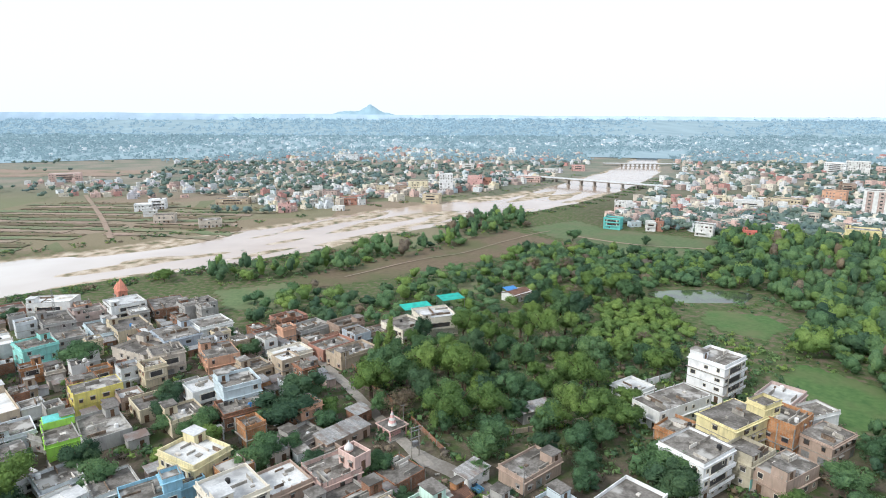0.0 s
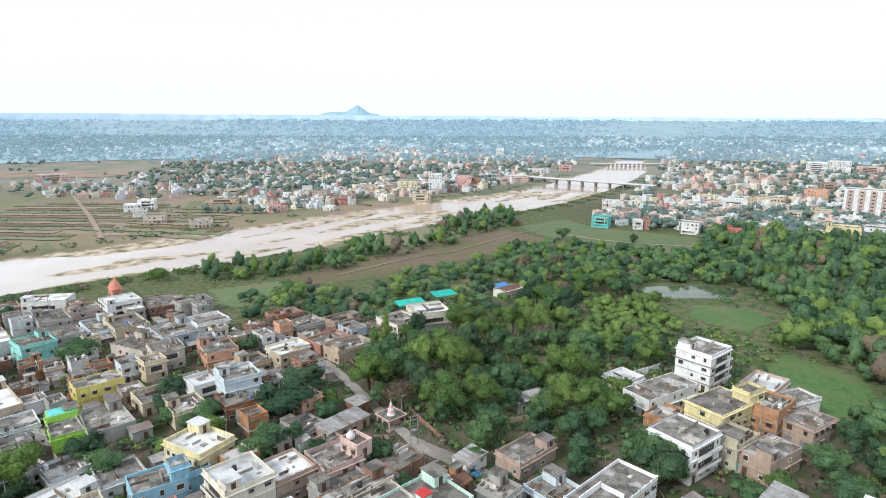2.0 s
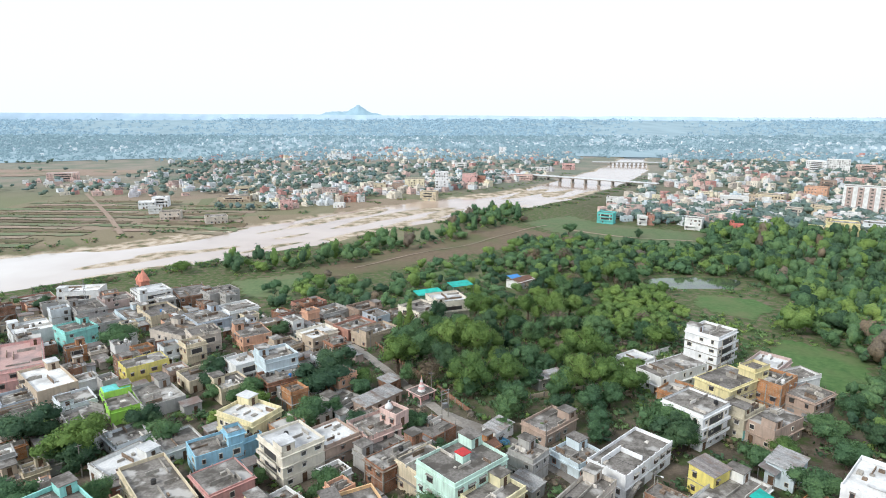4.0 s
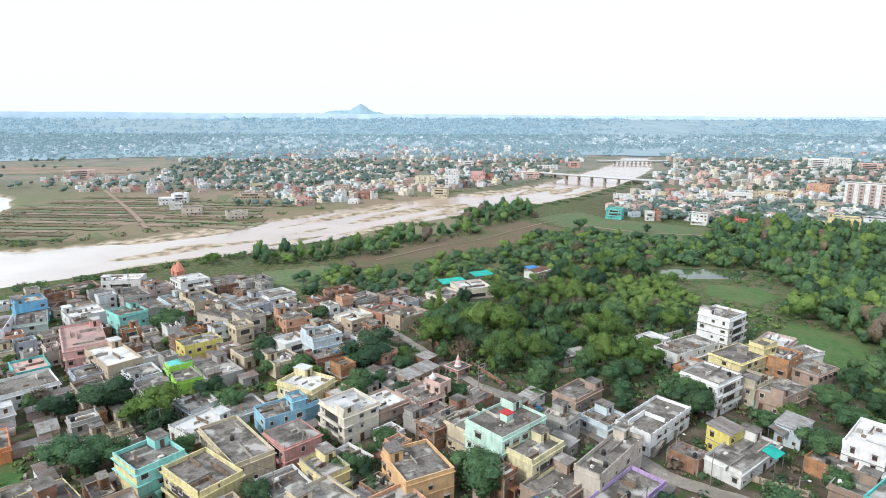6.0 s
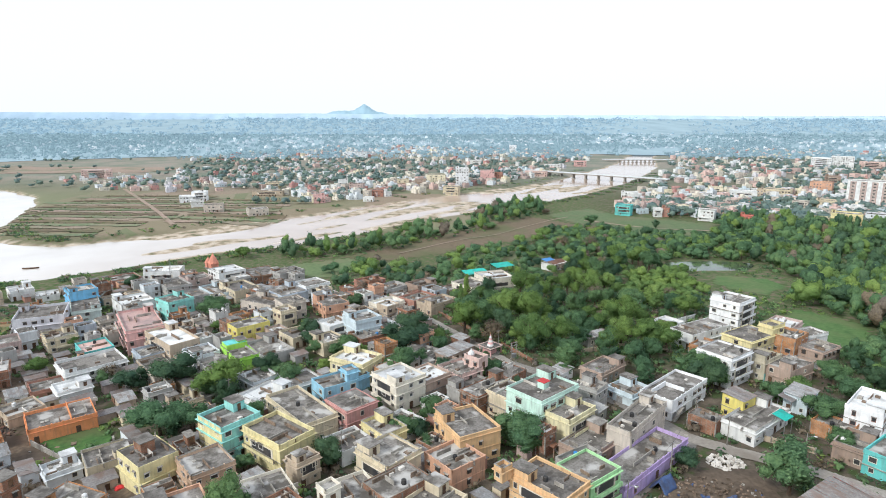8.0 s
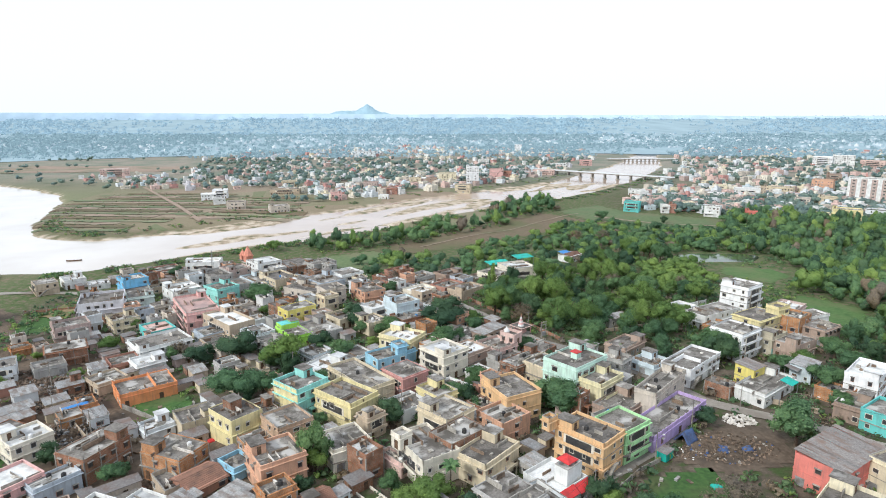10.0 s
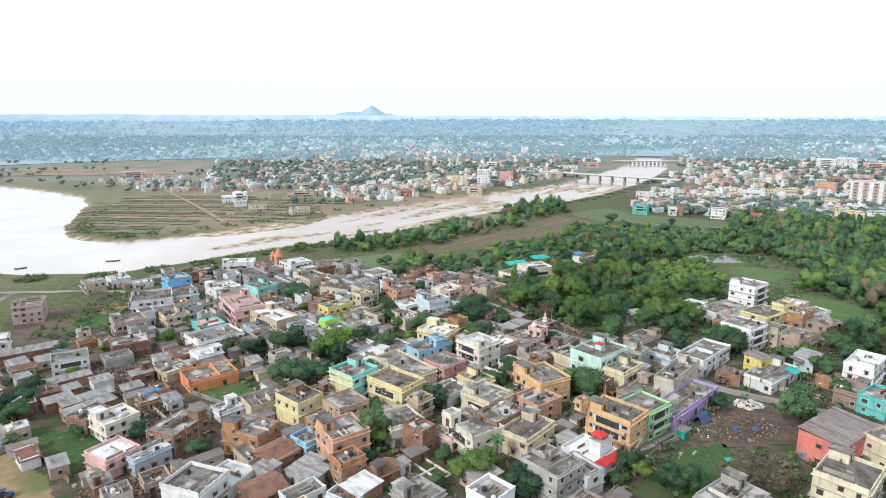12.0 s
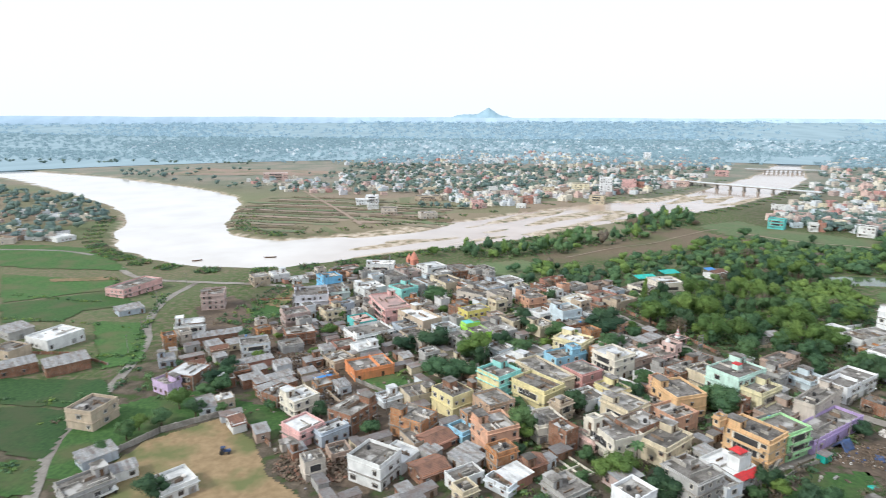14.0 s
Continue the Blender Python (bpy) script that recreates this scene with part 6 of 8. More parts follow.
def woods_mesh(name, trees, lobes, k, n, leaf, mats, seed, land=None, body=0.74):
    """Many trees in one mesh: each has a few swollen boughs and n sprays of leaves on an uneven crown."""
    r = np.random.RandomState(seed)
    T = np.array([t[:4] for t in trees])
    kinds = np.array([t[4] for t in trees])
    N = len(T)
    base = (land or height)(T[:, 0], T[:, 1])
    R, H = T[:, 2], T[:, 3]
    tone = r.uniform(0, 1, N)
    if lobes > 1:
        lob = unit(r.normal(size=(N, lobes, 3)) + (0, 0, 0.25)) * r.uniform(0.35, 0.66, (N, lobes, 1))
        rad = r.uniform(0.34, 0.58, (N, lobes))
        lob[:, 0] *= 0.3
        rad[:, 0] = 0.66
    else:
        lob, rad = np.zeros((N, 1, 3)), np.full((N, 1), 0.95)
    scl = np.stack([R, R * r.uniform(0.82, 1.18, N), 0.50 * H], 1)
    mid = np.stack([T[:, 0], T[:, 1], base + 0.52 * H], 1)
    B, F = ball(k, lobes > 1)
    M = len(B)
    swell = 1 + 0.13 * np.sin(np.einsum("mj,nlj->nlm", B, r.normal(scale=3.0, size=(N, lobes, 3))) + r.uniform(0, 6, (N, lobes, 1))) \
        + 0.10 * np.sin(np.einsum("mj,nlj->nlm", B, r.normal(scale=4.5, size=(N, lobes, 3))))
    loc = lob[:, :, None] + B * (rad[..., None] * body * swell)[..., None]
    V = (mid[:, None, None] + loc * scl[:, None, None]).reshape(-1, 3)
    nv = unit(0.6 * B + 1.1 * loc + (0, 0, 0.15) + r.normal(scale=0.2, size=loc.shape)).reshape(-1, 3)
    Q = (F[None] + M * np.arange(N * lobes)[:, None, None]).reshape(-1, 4)
    I = np.repeat(kinds, lobes * len(F))
    tv = np.repeat(tone, lobes * M)
    if n:
        pick = r.randint(0, lobes, (N, n))
        d = unit(r.normal(size=(N, n, 3)) + (0, 0, 0.35))
        at = np.arange(N)[:, None]
        lc = lob[at, pick] + d * (rad[at, pick] * r.uniform(body - 0.02, 1.24, (N, n)))[..., None]
        c = (mid[:, None] + lc * scl[:, None]).reshape(-1, 3)
        LV, LN = sprays(c, d.reshape(-1, 3), unit(0.6 * d + 1.1 * lc + (0, 0, 0.15)).reshape(-1, 3), np.repeat(R, n) * leaf, r)
        Q = np.concatenate([Q, np.arange(len(LV)).reshape(-1, 4) + len(V)])
        V, nv, I, tv = np.concatenate([V, LV]), np.concatenate([nv, LN]), np.concatenate([I, np.repeat(kinds, n)]), np.concatenate([tv, np.repeat(tone, 4 * n)])
    return big_mesh(name, V, Q, *mats, index=I, normals=nv, tint=tv)


tagged(new("riverside_woods", woods_mesh("riverside_woods", mid_trees, 5, 2, 150, 0.085, (LEAF, LEAFLIGHT, LEAFDARK, LEAFDRY), 3)),
       "mixed green broadleaf woods along fields and river", "woods", kind="stuff")
# low bushes and weeds
bushes = []
for poly, gap in ((GROVE, 6.0), (WOODS, 8.0), (BELT2, 6.0), (BELT, 6.0)):
    bushes += [(x, y, rng.uniform(1.2, 2.4), rng.uniform(1.0, 2.6), rng.choice((0, 0, 1, 2))) for x, y in scatter(poly, gap, 12)]
for q in range(420):
    x, y = rng.uniform(84, 162), rng.uniform(145, 295)
    if inside(SCRUB, x, y)[0] and not any(inside(c, x, y)[0] for c in CLEAR[:2]) and (x - 125) ** 2 / 26 ** 2 + (y - 290) ** 2 / 17 ** 2 > 1:
        big_ = rng.choice((1, 1, 2.2)) if y < 235 or y > 262 else 1
        bushes.append((x, y, rng.uniform(0.6, 1.9) * big_, rng.uniform(0.4, 1.6) * big_, rng.choice((0, 0, 1, 2))))
for _ in range(5000):
    x, y = rng.uniform(-235, 105), rng.uniform(10, 225)
    if free(x, y, 0.8) and off_road(x, y, 0.8) and not (-215 < x < -125 and y < 70) and (not (x < -100 and y < 150) or rng.random() < 0.25) and not inside(OPEN[3], x, y)[0] and (rng.random() < 0.12 or not inside(OPEN[2], x, y)[0]):
        bushes.append((x, y, rng.uniform(0.9, 2.6), rng.uniform(0.6, 2.8), rng.choice((0, 0, 0, 1, 2, 2, 3))))
for k in range(2600):   # scrub along the banks
    i = rng.randrange(30, 78)
    a, c = RLINE[i], RLINE[i + 1]
    d = (c - a)[:2] / np.hypot(*(c - a)[:2])
    q = a[:2] + d * rng.uniform(0, 10) + np.array([-d[1], d[0]]) * (a[2] + rng.uniform(8, 24)) * rng.choice((-1, 1, -1))
    bushes.append((q[0], q[1], rng.uniform(0.7, 1.9), rng.uniform(0.5, 1.9), rng.choice((0, 2, 2, 1, 3))))
for k in range(1300):   # thick scrub on the town's bank
    i = rng.randrange(38, 58)
    a, c = RLINE[i], RLINE[i + 1]
    d = (c - a)[:2] / np.hypot(*(c - a)[:2])
    nrm = np.array([-d[1], d[0]])
    q = a[:2] + d * rng.uniform(0, 14) + nrm * (a[2] + rng.uniform(9, 22)) * (1 if nrm[1] < 0 else -1)
    bushes.append((q[0], q[1], rng.uniform(0.8, 2.2), rng.uniform(0.7, 2.4), rng.choice((0, 0, 2, 1, 3))))
bushes += bunds
tagged(new("undergrowth", woods_mesh("undergrowth", bushes, 1, 1, 15, 0.26, (LEAF, LEAFLIGHT, LEAFDARK, LEAFDRY), 8, None, 0.5)), "low green bushes and weeds on open ground", "bushes", kind="stuff")

# ---- far town and far woods ----

def far_houses(name, label, rows, mats, seed):
    """Rows of x, y, width, depth, height, turn joined into one mesh: walls, parapets, roofs and windows."""
    r = np.random.RandomState(seed)
    R = np.array(rows)
    N = len(R)
    base = np.where(R[:, 1] > 470, -6.0, height(R[:, 0], R[:, 1]))
    c, s = np.cos(R[:, 5]), np.sin(R[:, 5])
    V, Q, I = [], [], []
    cnt = 0

    def boxes(sel, u0, u1, v0, v1, z0, z1, mi):
        nonlocal cnt
        k = len(sel)
        U = np.stack([u0, u1, u1, u0, u0, u1, u1, u0], 1)
        W = np.stack([v0, v0, v1, v1, v0, v0, v1, v1], 1)
        Z = np.stack([z0] * 4 + [z1] * 4, 1)
        X = R[sel, 0, None] + U * c[sel, None] - W * s[sel, None]
        Y = R[sel, 1, None] + U * s[sel, None] + W * c[sel, None]
        V.append(np.stack([X, Y, Z + base[sel, None]], 2).reshape(-1, 3))
        f = np.array([(4, 5, 6, 7), (0, 1, 5, 4), (1, 2, 6, 5), (2, 3, 7, 6), (3, 0, 4, 7)])
        Q.append((f[None] + 8 * np.arange(k)[:, None, None]).reshape(-1, 4) + cnt)
        I.append(np.tile(np.array(mi), k) if isinstance(mi, tuple) else np.repeat(mi, 5))
        cnt += 8 * k

    a = np.arange(N)
    w, d, h = R[:, 2] / 2, R[:, 3] / 2, R[:, 4]
    wallm = r.choice(len(mats) - 3, N, p=np.array(FARMIX))
    boxes(a, -w, w, -d, d, 0 * h - 2, h - 0.8, wallm)
    boxes(a, -w - 0.05, w + 0.05, -d - 0.05, -d + 0.25, h - 0.8, h, wallm)
    boxes(a, -w - 0.05, -w + 0.25, -d + 0.25, d, h - 0.8, h, wallm)
    boxes(a, w - 0.25, w + 0.05, -d + 0.25, d, h - 0.8, h, wallm)
    boxes(a, -w + 0.25, w - 0.25, d - 0.25, d + 0.05, h - 0.8, h, wallm)
    boxes(a, -w + 0.25, w - 0.25, -d + 0.25, d - 0.25, h - 0.9, h - 0.7, np.where(r.uniform(size=N) < 0.32, len(mats) - 3, len(mats) - 2))
    m_ = a[r.uniform(size=N) < 0.45]
    q = r.uniform(-0.5, 0.5, len(m_))
    boxes(m_, q * w[m_] - 1.5, q * w[m_] + 1.5, 0.3 * d[m_] - 1.6, 0.3 * d[m_] + 1.6, h[m_] - 0.7, h[m_] + 2.0, wallm[m_])
    for k in range(4):
        for side in (0, 1):
            sel = a[(h > 3.2 * k + 2.9)]
            for j in range(3):
                g = sel[r.uniform(size=len(sel)) < 0.42]
                if side == 0:
                    o = (j - 1) * w[g] * 0.6
                    boxes(g, o - 0.55, o + 0.55, -d[g] - 0.06, -d[g] + 0.02, 3.1 * k + 1.0 + 0 * o, 3.1 * k + 2.2 + 0 * o, np.full(len(g), len(mats) - 1))
                else:
                    o = (j - 1) * d[g] * 0.6
                    boxes(g, -w[g] - 0.06, -w[g] + 0.02, o - 0.55, o + 0.55, 3.1 * k + 1.0 + 0 * o, 3.1 * k + 2.2 + 0 * o, np.full(len(g), len(mats) - 1))
    ob = new(name, big_mesh(name, np.concatenate(V), np.concatenate(Q), *mats, index=np.concatenate(I)))
    ob.data.shade_flat()
    return tagged(ob, label, "houses", kind="stuff")


# far panes are paler grey, with distance haze put into their colour
HAZEGLASS = surface("hazed_window", (0.16, 0.17, 0.18), (0.24, 0.25, 0.26), (0.20, 0.20, 0.20), rough=0.4)
FARMATS = [plaster(k) for k in ("white", "palewhite", "creamwhite", "palepink", "lavwhite", "redpink", "beige", "palebluew", "dustpink", "palecream")] + [LIMEROOF, RAWCONC, HAZEGLASS]
FARMIX = [0.17, 0.14, 0.14, 0.10, 0.08, 0.07, 0.11, 0.06, 0.08, 0.05]
rng = random.Random(77)


NAMED = [(133, 483), (176, 546), (163, 474), (194, 452), (221, 439), (273, 534), (295, 591), (343, 609), (295, 426), (278, 434), (247, 557), (400, 623), (392, 516), (375, 530), (410, 505), (327, 433), (268, 475), (306, 506), (338, 518), (-289, 575), (-240, 509), (-194, 488)]


def town_rows(poly, n, tall=(3.6, 9.5), turn=0.5, gap=10):
    xs, ys = [q[0] for q in poly], [q[1] for q in poly]
    out, grid = [], set()
    tries = 0
    while len(out) < n and tries < n * 12:
        tries += 1
        x, y = rng.uniform(min(xs), max(xs)), rng.uniform(min(ys), max(ys))
        key = (int(x // gap), int(y // gap))
        if key in grid or not inside(poly, x, y)[0] or (y > 900 and waves(x, y, 47, 520) < rng.uniform(-1.1, 0.7)):
            continue
        grid.add(key)
        out.append((x, y, rng.uniform(5.5, 10.5), rng.uniform(5.5, 9.5), rng.uniform(*tall), turn + rng.choice((0, 0, 0.25, -0.2))))
    e = river_at(np.array([o[0] for o in out]), np.array([o[1] for o in out]))[0]
    return [o for o, q in zip(out, e) if q > 22 and all((o[0] - a) ** 2 + (o[1] - c) ** 2 > 15 ** 2 for a, c in NAMED)]


EAST = [(128, 508), (156, 466), (196, 444), (265, 456), (330, 420), (520, 470), (900, 800), (1100, 1300), (600, 1500), (430, 1150), (330, 900), (240, 720)]
NORTH = [(-235, 640), (-150, 555), (-100, 600), (-30, 665), (60, 740), (110, 830), (200, 950), (280, 1150), (330, 1500), (-300, 1700), (-520, 1200), (-400, 800)]
FARTOWN = [(-1100, 1300), (-300, 1500), (350, 1500), (1100, 1400), (1800, 2200), (900, 2700), (-900, 2700), (-1700, 2000)]
far_houses("far_town_east", "crowded pale houses of the far town", town_rows(EAST, 640, (3.4, 8.5), 0.35, 13) + town_rows([(132, 512), (196, 450), (330, 426), (430, 480), (390, 640), (210, 640)], 190, (3.4, 8.0), 0.4, 11), FARMATS, 1)
far_houses("far_town_north", "crowded pale and brick houses across the river", town_rows(NORTH, 700, (3.2, 6.8), 0.75, 14) + town_rows([(-155, 560), (-100, 600), (-30, 662), (60, 735), (115, 820), (60, 860), (-120, 720), (-200, 640)], 130, (3.2, 8.0), 0.75, 11), FARMATS, 2)
far_houses("far_village", "low village houses beyond the western fields", town_rows([(-620, 330), (-480, 300), (-470, 380), (-560, 500), (-700, 560)], 40, (3, 5), 0.5, 12)
           + town_rows([(-420, 660), (-260, 640), (-330, 760), (-520, 860), (-560, 800)], 60, (3, 5), 0.6, 14), FARMATS, 4)

far_trees = []
for poly, n in (([(132, 505), (196, 450), (330, 426), (430, 480), (390, 560), (210, 558)], 380), ([(260, 1230), (950, 1300), (950, 1750), (150, 1650)], 420), ([(-200, 555), (-100, 558), (-60, 559), (-160, 559), (-230, 559)], 10), (EAST, 2500), (NORTH, 2300), ([(-2400, 900), (-500, 1150), (-300, 1500), (-1100, 1400), (-2400, 1700)], 1000), (FARTOWN, 4200), ([(-520, 660), (-280, 640), (-300, 900), (-700, 1000), (-900, 900)], 260), ([(-800, 330), (-480, 318), (-500, 420), (-620, 540), (-900, 660)], 420),
                ([(-4400, 2400), (4400, 2400), (4400, 4650), (-4400, 4650)], 9000), ([(1000, 500), (3200, 1000), (3200, 2500), (1500, 2200)], 900), ([(-3000, 1000), (-800, 1200), (-1200, 2700), (-3200, 2700)], 1500),
                ([(-260, 700), (-150, 690), (-90, 780), (-200, 830), (-290, 800)], 150)):
    xs, ys = [q[0] for q in poly], [q[1] for q in poly]
    k = 0
    while k < n:
        x, y = rng.uniform(min(xs), max(xs)), rng.uniform(min(ys), max(ys))
        if inside(poly, x, y)[0]:
            k += 1
            if y > 560 and not (x < -700 and y < 2600) and waves(x, y, 31, 420 + 0.3 * max(0, y - 1000)) < rng.uniform(-1.0, 0.7):
                continue
            if y < 1150:
                far_trees.append((x, y, rng.uniform(3.8, 8.5), rng.uniform(5.5, 10.5), 0))
            else:
                far_trees.append((x, y, rng.uniform(4.5, 10) * (1 + max(0, y - 1500) / 1500), rng.uniform(6, 11) * (1 + max(0, y - 1500) / 9000), 0))
e = river_at(np.array([t[0] for t in far_trees]), np.array([t[1] for t in far_trees]))[0]
far_trees = [t for t, q in zip(far_trees, e) if q > 14]
tagged(new("far_woods", woods_mesh("far_woods", [t for t in far_trees if t[1] < 1150], 2, 2, 12, 0.17, (LEAFHAZED,), 5)), "distant trees between houses and fields", "woods", kind="stuff")

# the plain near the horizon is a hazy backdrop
# aerial haze is painted in: pale base colour plus a bluish emission
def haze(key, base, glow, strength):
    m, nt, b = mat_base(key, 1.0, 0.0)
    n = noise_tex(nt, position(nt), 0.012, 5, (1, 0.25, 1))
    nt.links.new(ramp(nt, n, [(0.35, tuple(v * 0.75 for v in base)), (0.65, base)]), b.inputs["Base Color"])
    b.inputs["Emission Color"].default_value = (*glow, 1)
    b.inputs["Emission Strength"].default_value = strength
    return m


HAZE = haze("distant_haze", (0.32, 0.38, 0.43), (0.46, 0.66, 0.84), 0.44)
PLAINHAZE = haze("hazed_plain", (0.215, 0.265, 0.275), (0.42, 0.59, 0.70), 0.40)
WOODHAZE = haze("hazed_woods", (0.15, 0.205, 0.215), (0.41, 0.58, 0.67), 0.40)
FARWOODHAZE = haze("hazed_pale_woods", (0.19, 0.26, 0.29), (0.44, 0.63, 0.77), 0.45)
HAZEWALL = haze("hazed_walls", (0.48, 0.52, 0.54), (0.50, 0.64, 0.75), 0.26)
PALEHAZE = haze("hazed_pale_walls", (0.68, 0.69, 0.69), (0.57, 0.66, 0.71), 0.28)


def far_plain(x, y):
    """The plain rises a little towards the horizon."""
    r_ = np.hypot(np.asarray(x) + 35, np.asarray(y) + 50)
    return -5.2 + 54 * np.clip((r_ - 2300) / 2400, 0, 1.05) ** 2


# outskirts walls, roofs and panes glow faintly to imitate the haze
far_houses("far_town_outskirts", "scattered haze-tinted houses near the horizon", town_rows(FARTOWN, 1300, (3.4, 7.5), 0.5, 20), [HAZEWALL, HAZEWALL, PALEHAZE, HAZEWALL, PALEHAZE, HAZEWALL, WOODHAZE, HAZEWALL, HAZEWALL, PALEHAZE, PALEHAZE, HAZEWALL, WOODHAZE], 3)
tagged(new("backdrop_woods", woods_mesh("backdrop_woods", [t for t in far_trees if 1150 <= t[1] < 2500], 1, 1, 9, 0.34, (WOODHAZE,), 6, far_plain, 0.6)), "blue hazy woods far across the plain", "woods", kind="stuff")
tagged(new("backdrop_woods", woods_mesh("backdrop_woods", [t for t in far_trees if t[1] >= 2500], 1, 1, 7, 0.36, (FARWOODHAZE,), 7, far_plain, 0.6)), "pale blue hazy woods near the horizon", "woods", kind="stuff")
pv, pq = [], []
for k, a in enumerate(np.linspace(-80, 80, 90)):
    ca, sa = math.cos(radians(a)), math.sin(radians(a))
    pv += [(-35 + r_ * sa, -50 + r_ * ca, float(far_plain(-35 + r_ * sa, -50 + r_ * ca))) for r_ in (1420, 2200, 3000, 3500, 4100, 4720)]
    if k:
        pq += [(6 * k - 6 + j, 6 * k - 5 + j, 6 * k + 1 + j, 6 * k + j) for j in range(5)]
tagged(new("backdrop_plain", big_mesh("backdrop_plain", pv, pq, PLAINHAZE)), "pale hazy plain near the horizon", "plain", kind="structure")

# hill and far ridge on the horizon, their haze painted as colour and glow
HILLHAZE = haze("hazed_hill", (0.26, 0.36, 0.41), (0.42, 0.62, 0.74), 0.36)
hx = np.linspace(-420, 330, 70)
hv, hq = [], []
for k, x in enumerate(hx):
    prof = 88 + 52 * max(0, 1 - abs(x - 20) / 95) ** 1.15 + 16 * math.exp(-((x + 190) / 90) ** 2) + 26 * math.exp(-(x / 170) ** 2) + 1.6 * math.sin(x * 0.13) + 1.2 * math.sin(x * 0.31) - 34 * smooth(200, 330, abs(x + 40))
    for j, f in enumerate((0, 0.6, 1.0, 0.6, 0)):
        hv.append((-590 + x, 4840 + (j - 2) * 30, -10 + (prof + 10) * f))
    if k:
        hq += [(5 * k - 5 + j, 5 * k + j, 5 * k + j + 1, 5 * k - 4 + j) for j in range(4)]
tagged(new("backdrop_hill", big_mesh("backdrop_hill", hv, hq, HILLHAZE)), "haze-tinted pale blue rocky hill on the horizon", "hill", kind="structure")
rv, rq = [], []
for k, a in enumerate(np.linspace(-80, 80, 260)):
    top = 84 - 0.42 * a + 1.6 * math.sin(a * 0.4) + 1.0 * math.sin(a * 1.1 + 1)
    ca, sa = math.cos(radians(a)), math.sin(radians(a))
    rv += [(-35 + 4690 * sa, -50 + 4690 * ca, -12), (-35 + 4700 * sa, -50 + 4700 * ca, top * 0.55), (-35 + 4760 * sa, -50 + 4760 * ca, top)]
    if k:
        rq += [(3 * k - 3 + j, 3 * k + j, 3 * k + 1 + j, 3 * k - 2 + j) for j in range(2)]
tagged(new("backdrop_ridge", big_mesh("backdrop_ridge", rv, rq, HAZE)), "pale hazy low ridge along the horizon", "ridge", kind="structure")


# ---- buildings of the far town that stand out ----
house(133, 483, 13.4, 10.2, -30, 9.3, "teal", "conc", "")
house(174, 602, 13.1, 10.0, -16, 6.0, "white", "conc", "m")
house(176, 546, 18.6, 14.0, -27, 6.0, "dustpink", "conc", "")
house(160, 474, 7.3, 7.0, -14, 7.8, "white", "white", "b")
house(167, 474, 6.4, 7.0, -23, 8.3, "brickred", "conc", "m")
house(194, 452, 12.7, 9.7, -35, 9.4, "white", "conc", "")
house(221, 439, 9.2, 7.0, -24, 7.8, "coral", "conc", "m")
house(273, 534, 12.9, 9.8, -33, 5.5, "lime", "conc", "")
house(295, 591, 25.2, 14.0, -19, 8.3, "white", "white", "b")
house(309, 583, 5.8, 7.0, -29, 11.1, "tan", "conc", "m")
house(343, 609, 26.4, 14.0, -39, 7.9, "cream", "conc", "")
house(295, 426, 21.0, 14.0, -30, 10.7, "paleyellow", "conc", "m")
house(278, 434, 15.0, 11.4, -37, 6.0, "cream2", "conc", "")
house(247, 557, 20.6, 14.0, -16, 7.3, "white", "white", "b")
house(276, 615, 15.1, 11.5, -25, 9.4, "palecream", "conc", "m")
house(400, 623, 21.4, 14.0, -41, 14.1, "peach", "conc", "")
house(455, 688, 16.0, 12.2, -28, 14.0, "brown", "conc", "m")
house(327, 433, 17.7, 13.5, -40, 8.4, "palewhite", "conc", "")
house(268, 475, 10.8, 8.2, -19, 6.1, "palepink", "conc", "b")
house(235, 508, 11.4, 8.7, -25, 8.1, "dustpink", "conc", "m")
house(306, 506, 12.9, 9.8, -39, 9.2, "beige", "conc", "")
house(338, 518, 15.7, 12.0, -26, 8.1, "cream", "conc", "m")
house(344, 488, 15.0, 11.4, -37, 7.7, "white", "white", "")
house(605, 945, 29.0, 14.0, -44, 18.5, "purewhite", "white", "b")
house(631, 933, 31.3, 14.0, -31, 21.1, "white", "white", "m")
house(688, 942, 35.0, 14.0, -42, 11.8, "palepink", "conc", "")
house(-1, 706, 15.0, 11.4, 3, 23.1, "purewhite", "white", "m")
house(-33, 702, 22.4, 14.0, -3, 15.5, "palecream", "conc", "")
house(-16, 639, 17.5, 13.3, -14, 9.6, "cream", "conc", "b")
house(36, 768, 18.3, 13.9, -3, 14.4, "pink", "conc", "m")
house(52, 771, 10.3, 7.9, -13, 11.6, "brickred", "conc", "")
house(-74, 695, 13.5, 10.3, 10, 10.5, "cream", "conc", "m")
house(-101, 615, 18.2, 13.8, 3, 7.3, "brickred", "conc", "")
house(-104, 575, 10.3, 7.9, -6, 4.6, "white", "white", "b")
house(-153, 564, 11.3, 8.6, 13, 8.2, "pink", "conc", "m")
house(-165, 599, 9.5, 7.3, 4, 4.8, "mint", "tin", "")
house(-145, 678, 10.6, 8.1, 16, 11.8, "white", "conc", "m")
house(-289, 572, 14.9, 11.3, 20, 6.9, "purewhite", "white", "")
house(-281, 585, 14.6, 11.1, 10, 9.6, "purewhite", "white", "b")
house(-266, 537, 11.4, 8.7, 24, 6.7, "white", "conc", "m")
house(-240, 509, 16.6, 12.6, 13, 7.3, "beige", "conc", "")
house(-194, 488, 17.5, 13.3, 24, 6.5, "beige", "conc", "m")
house(-231, 689, 18.1, 13.7, 14, 7.3, "cream", "conc", "")
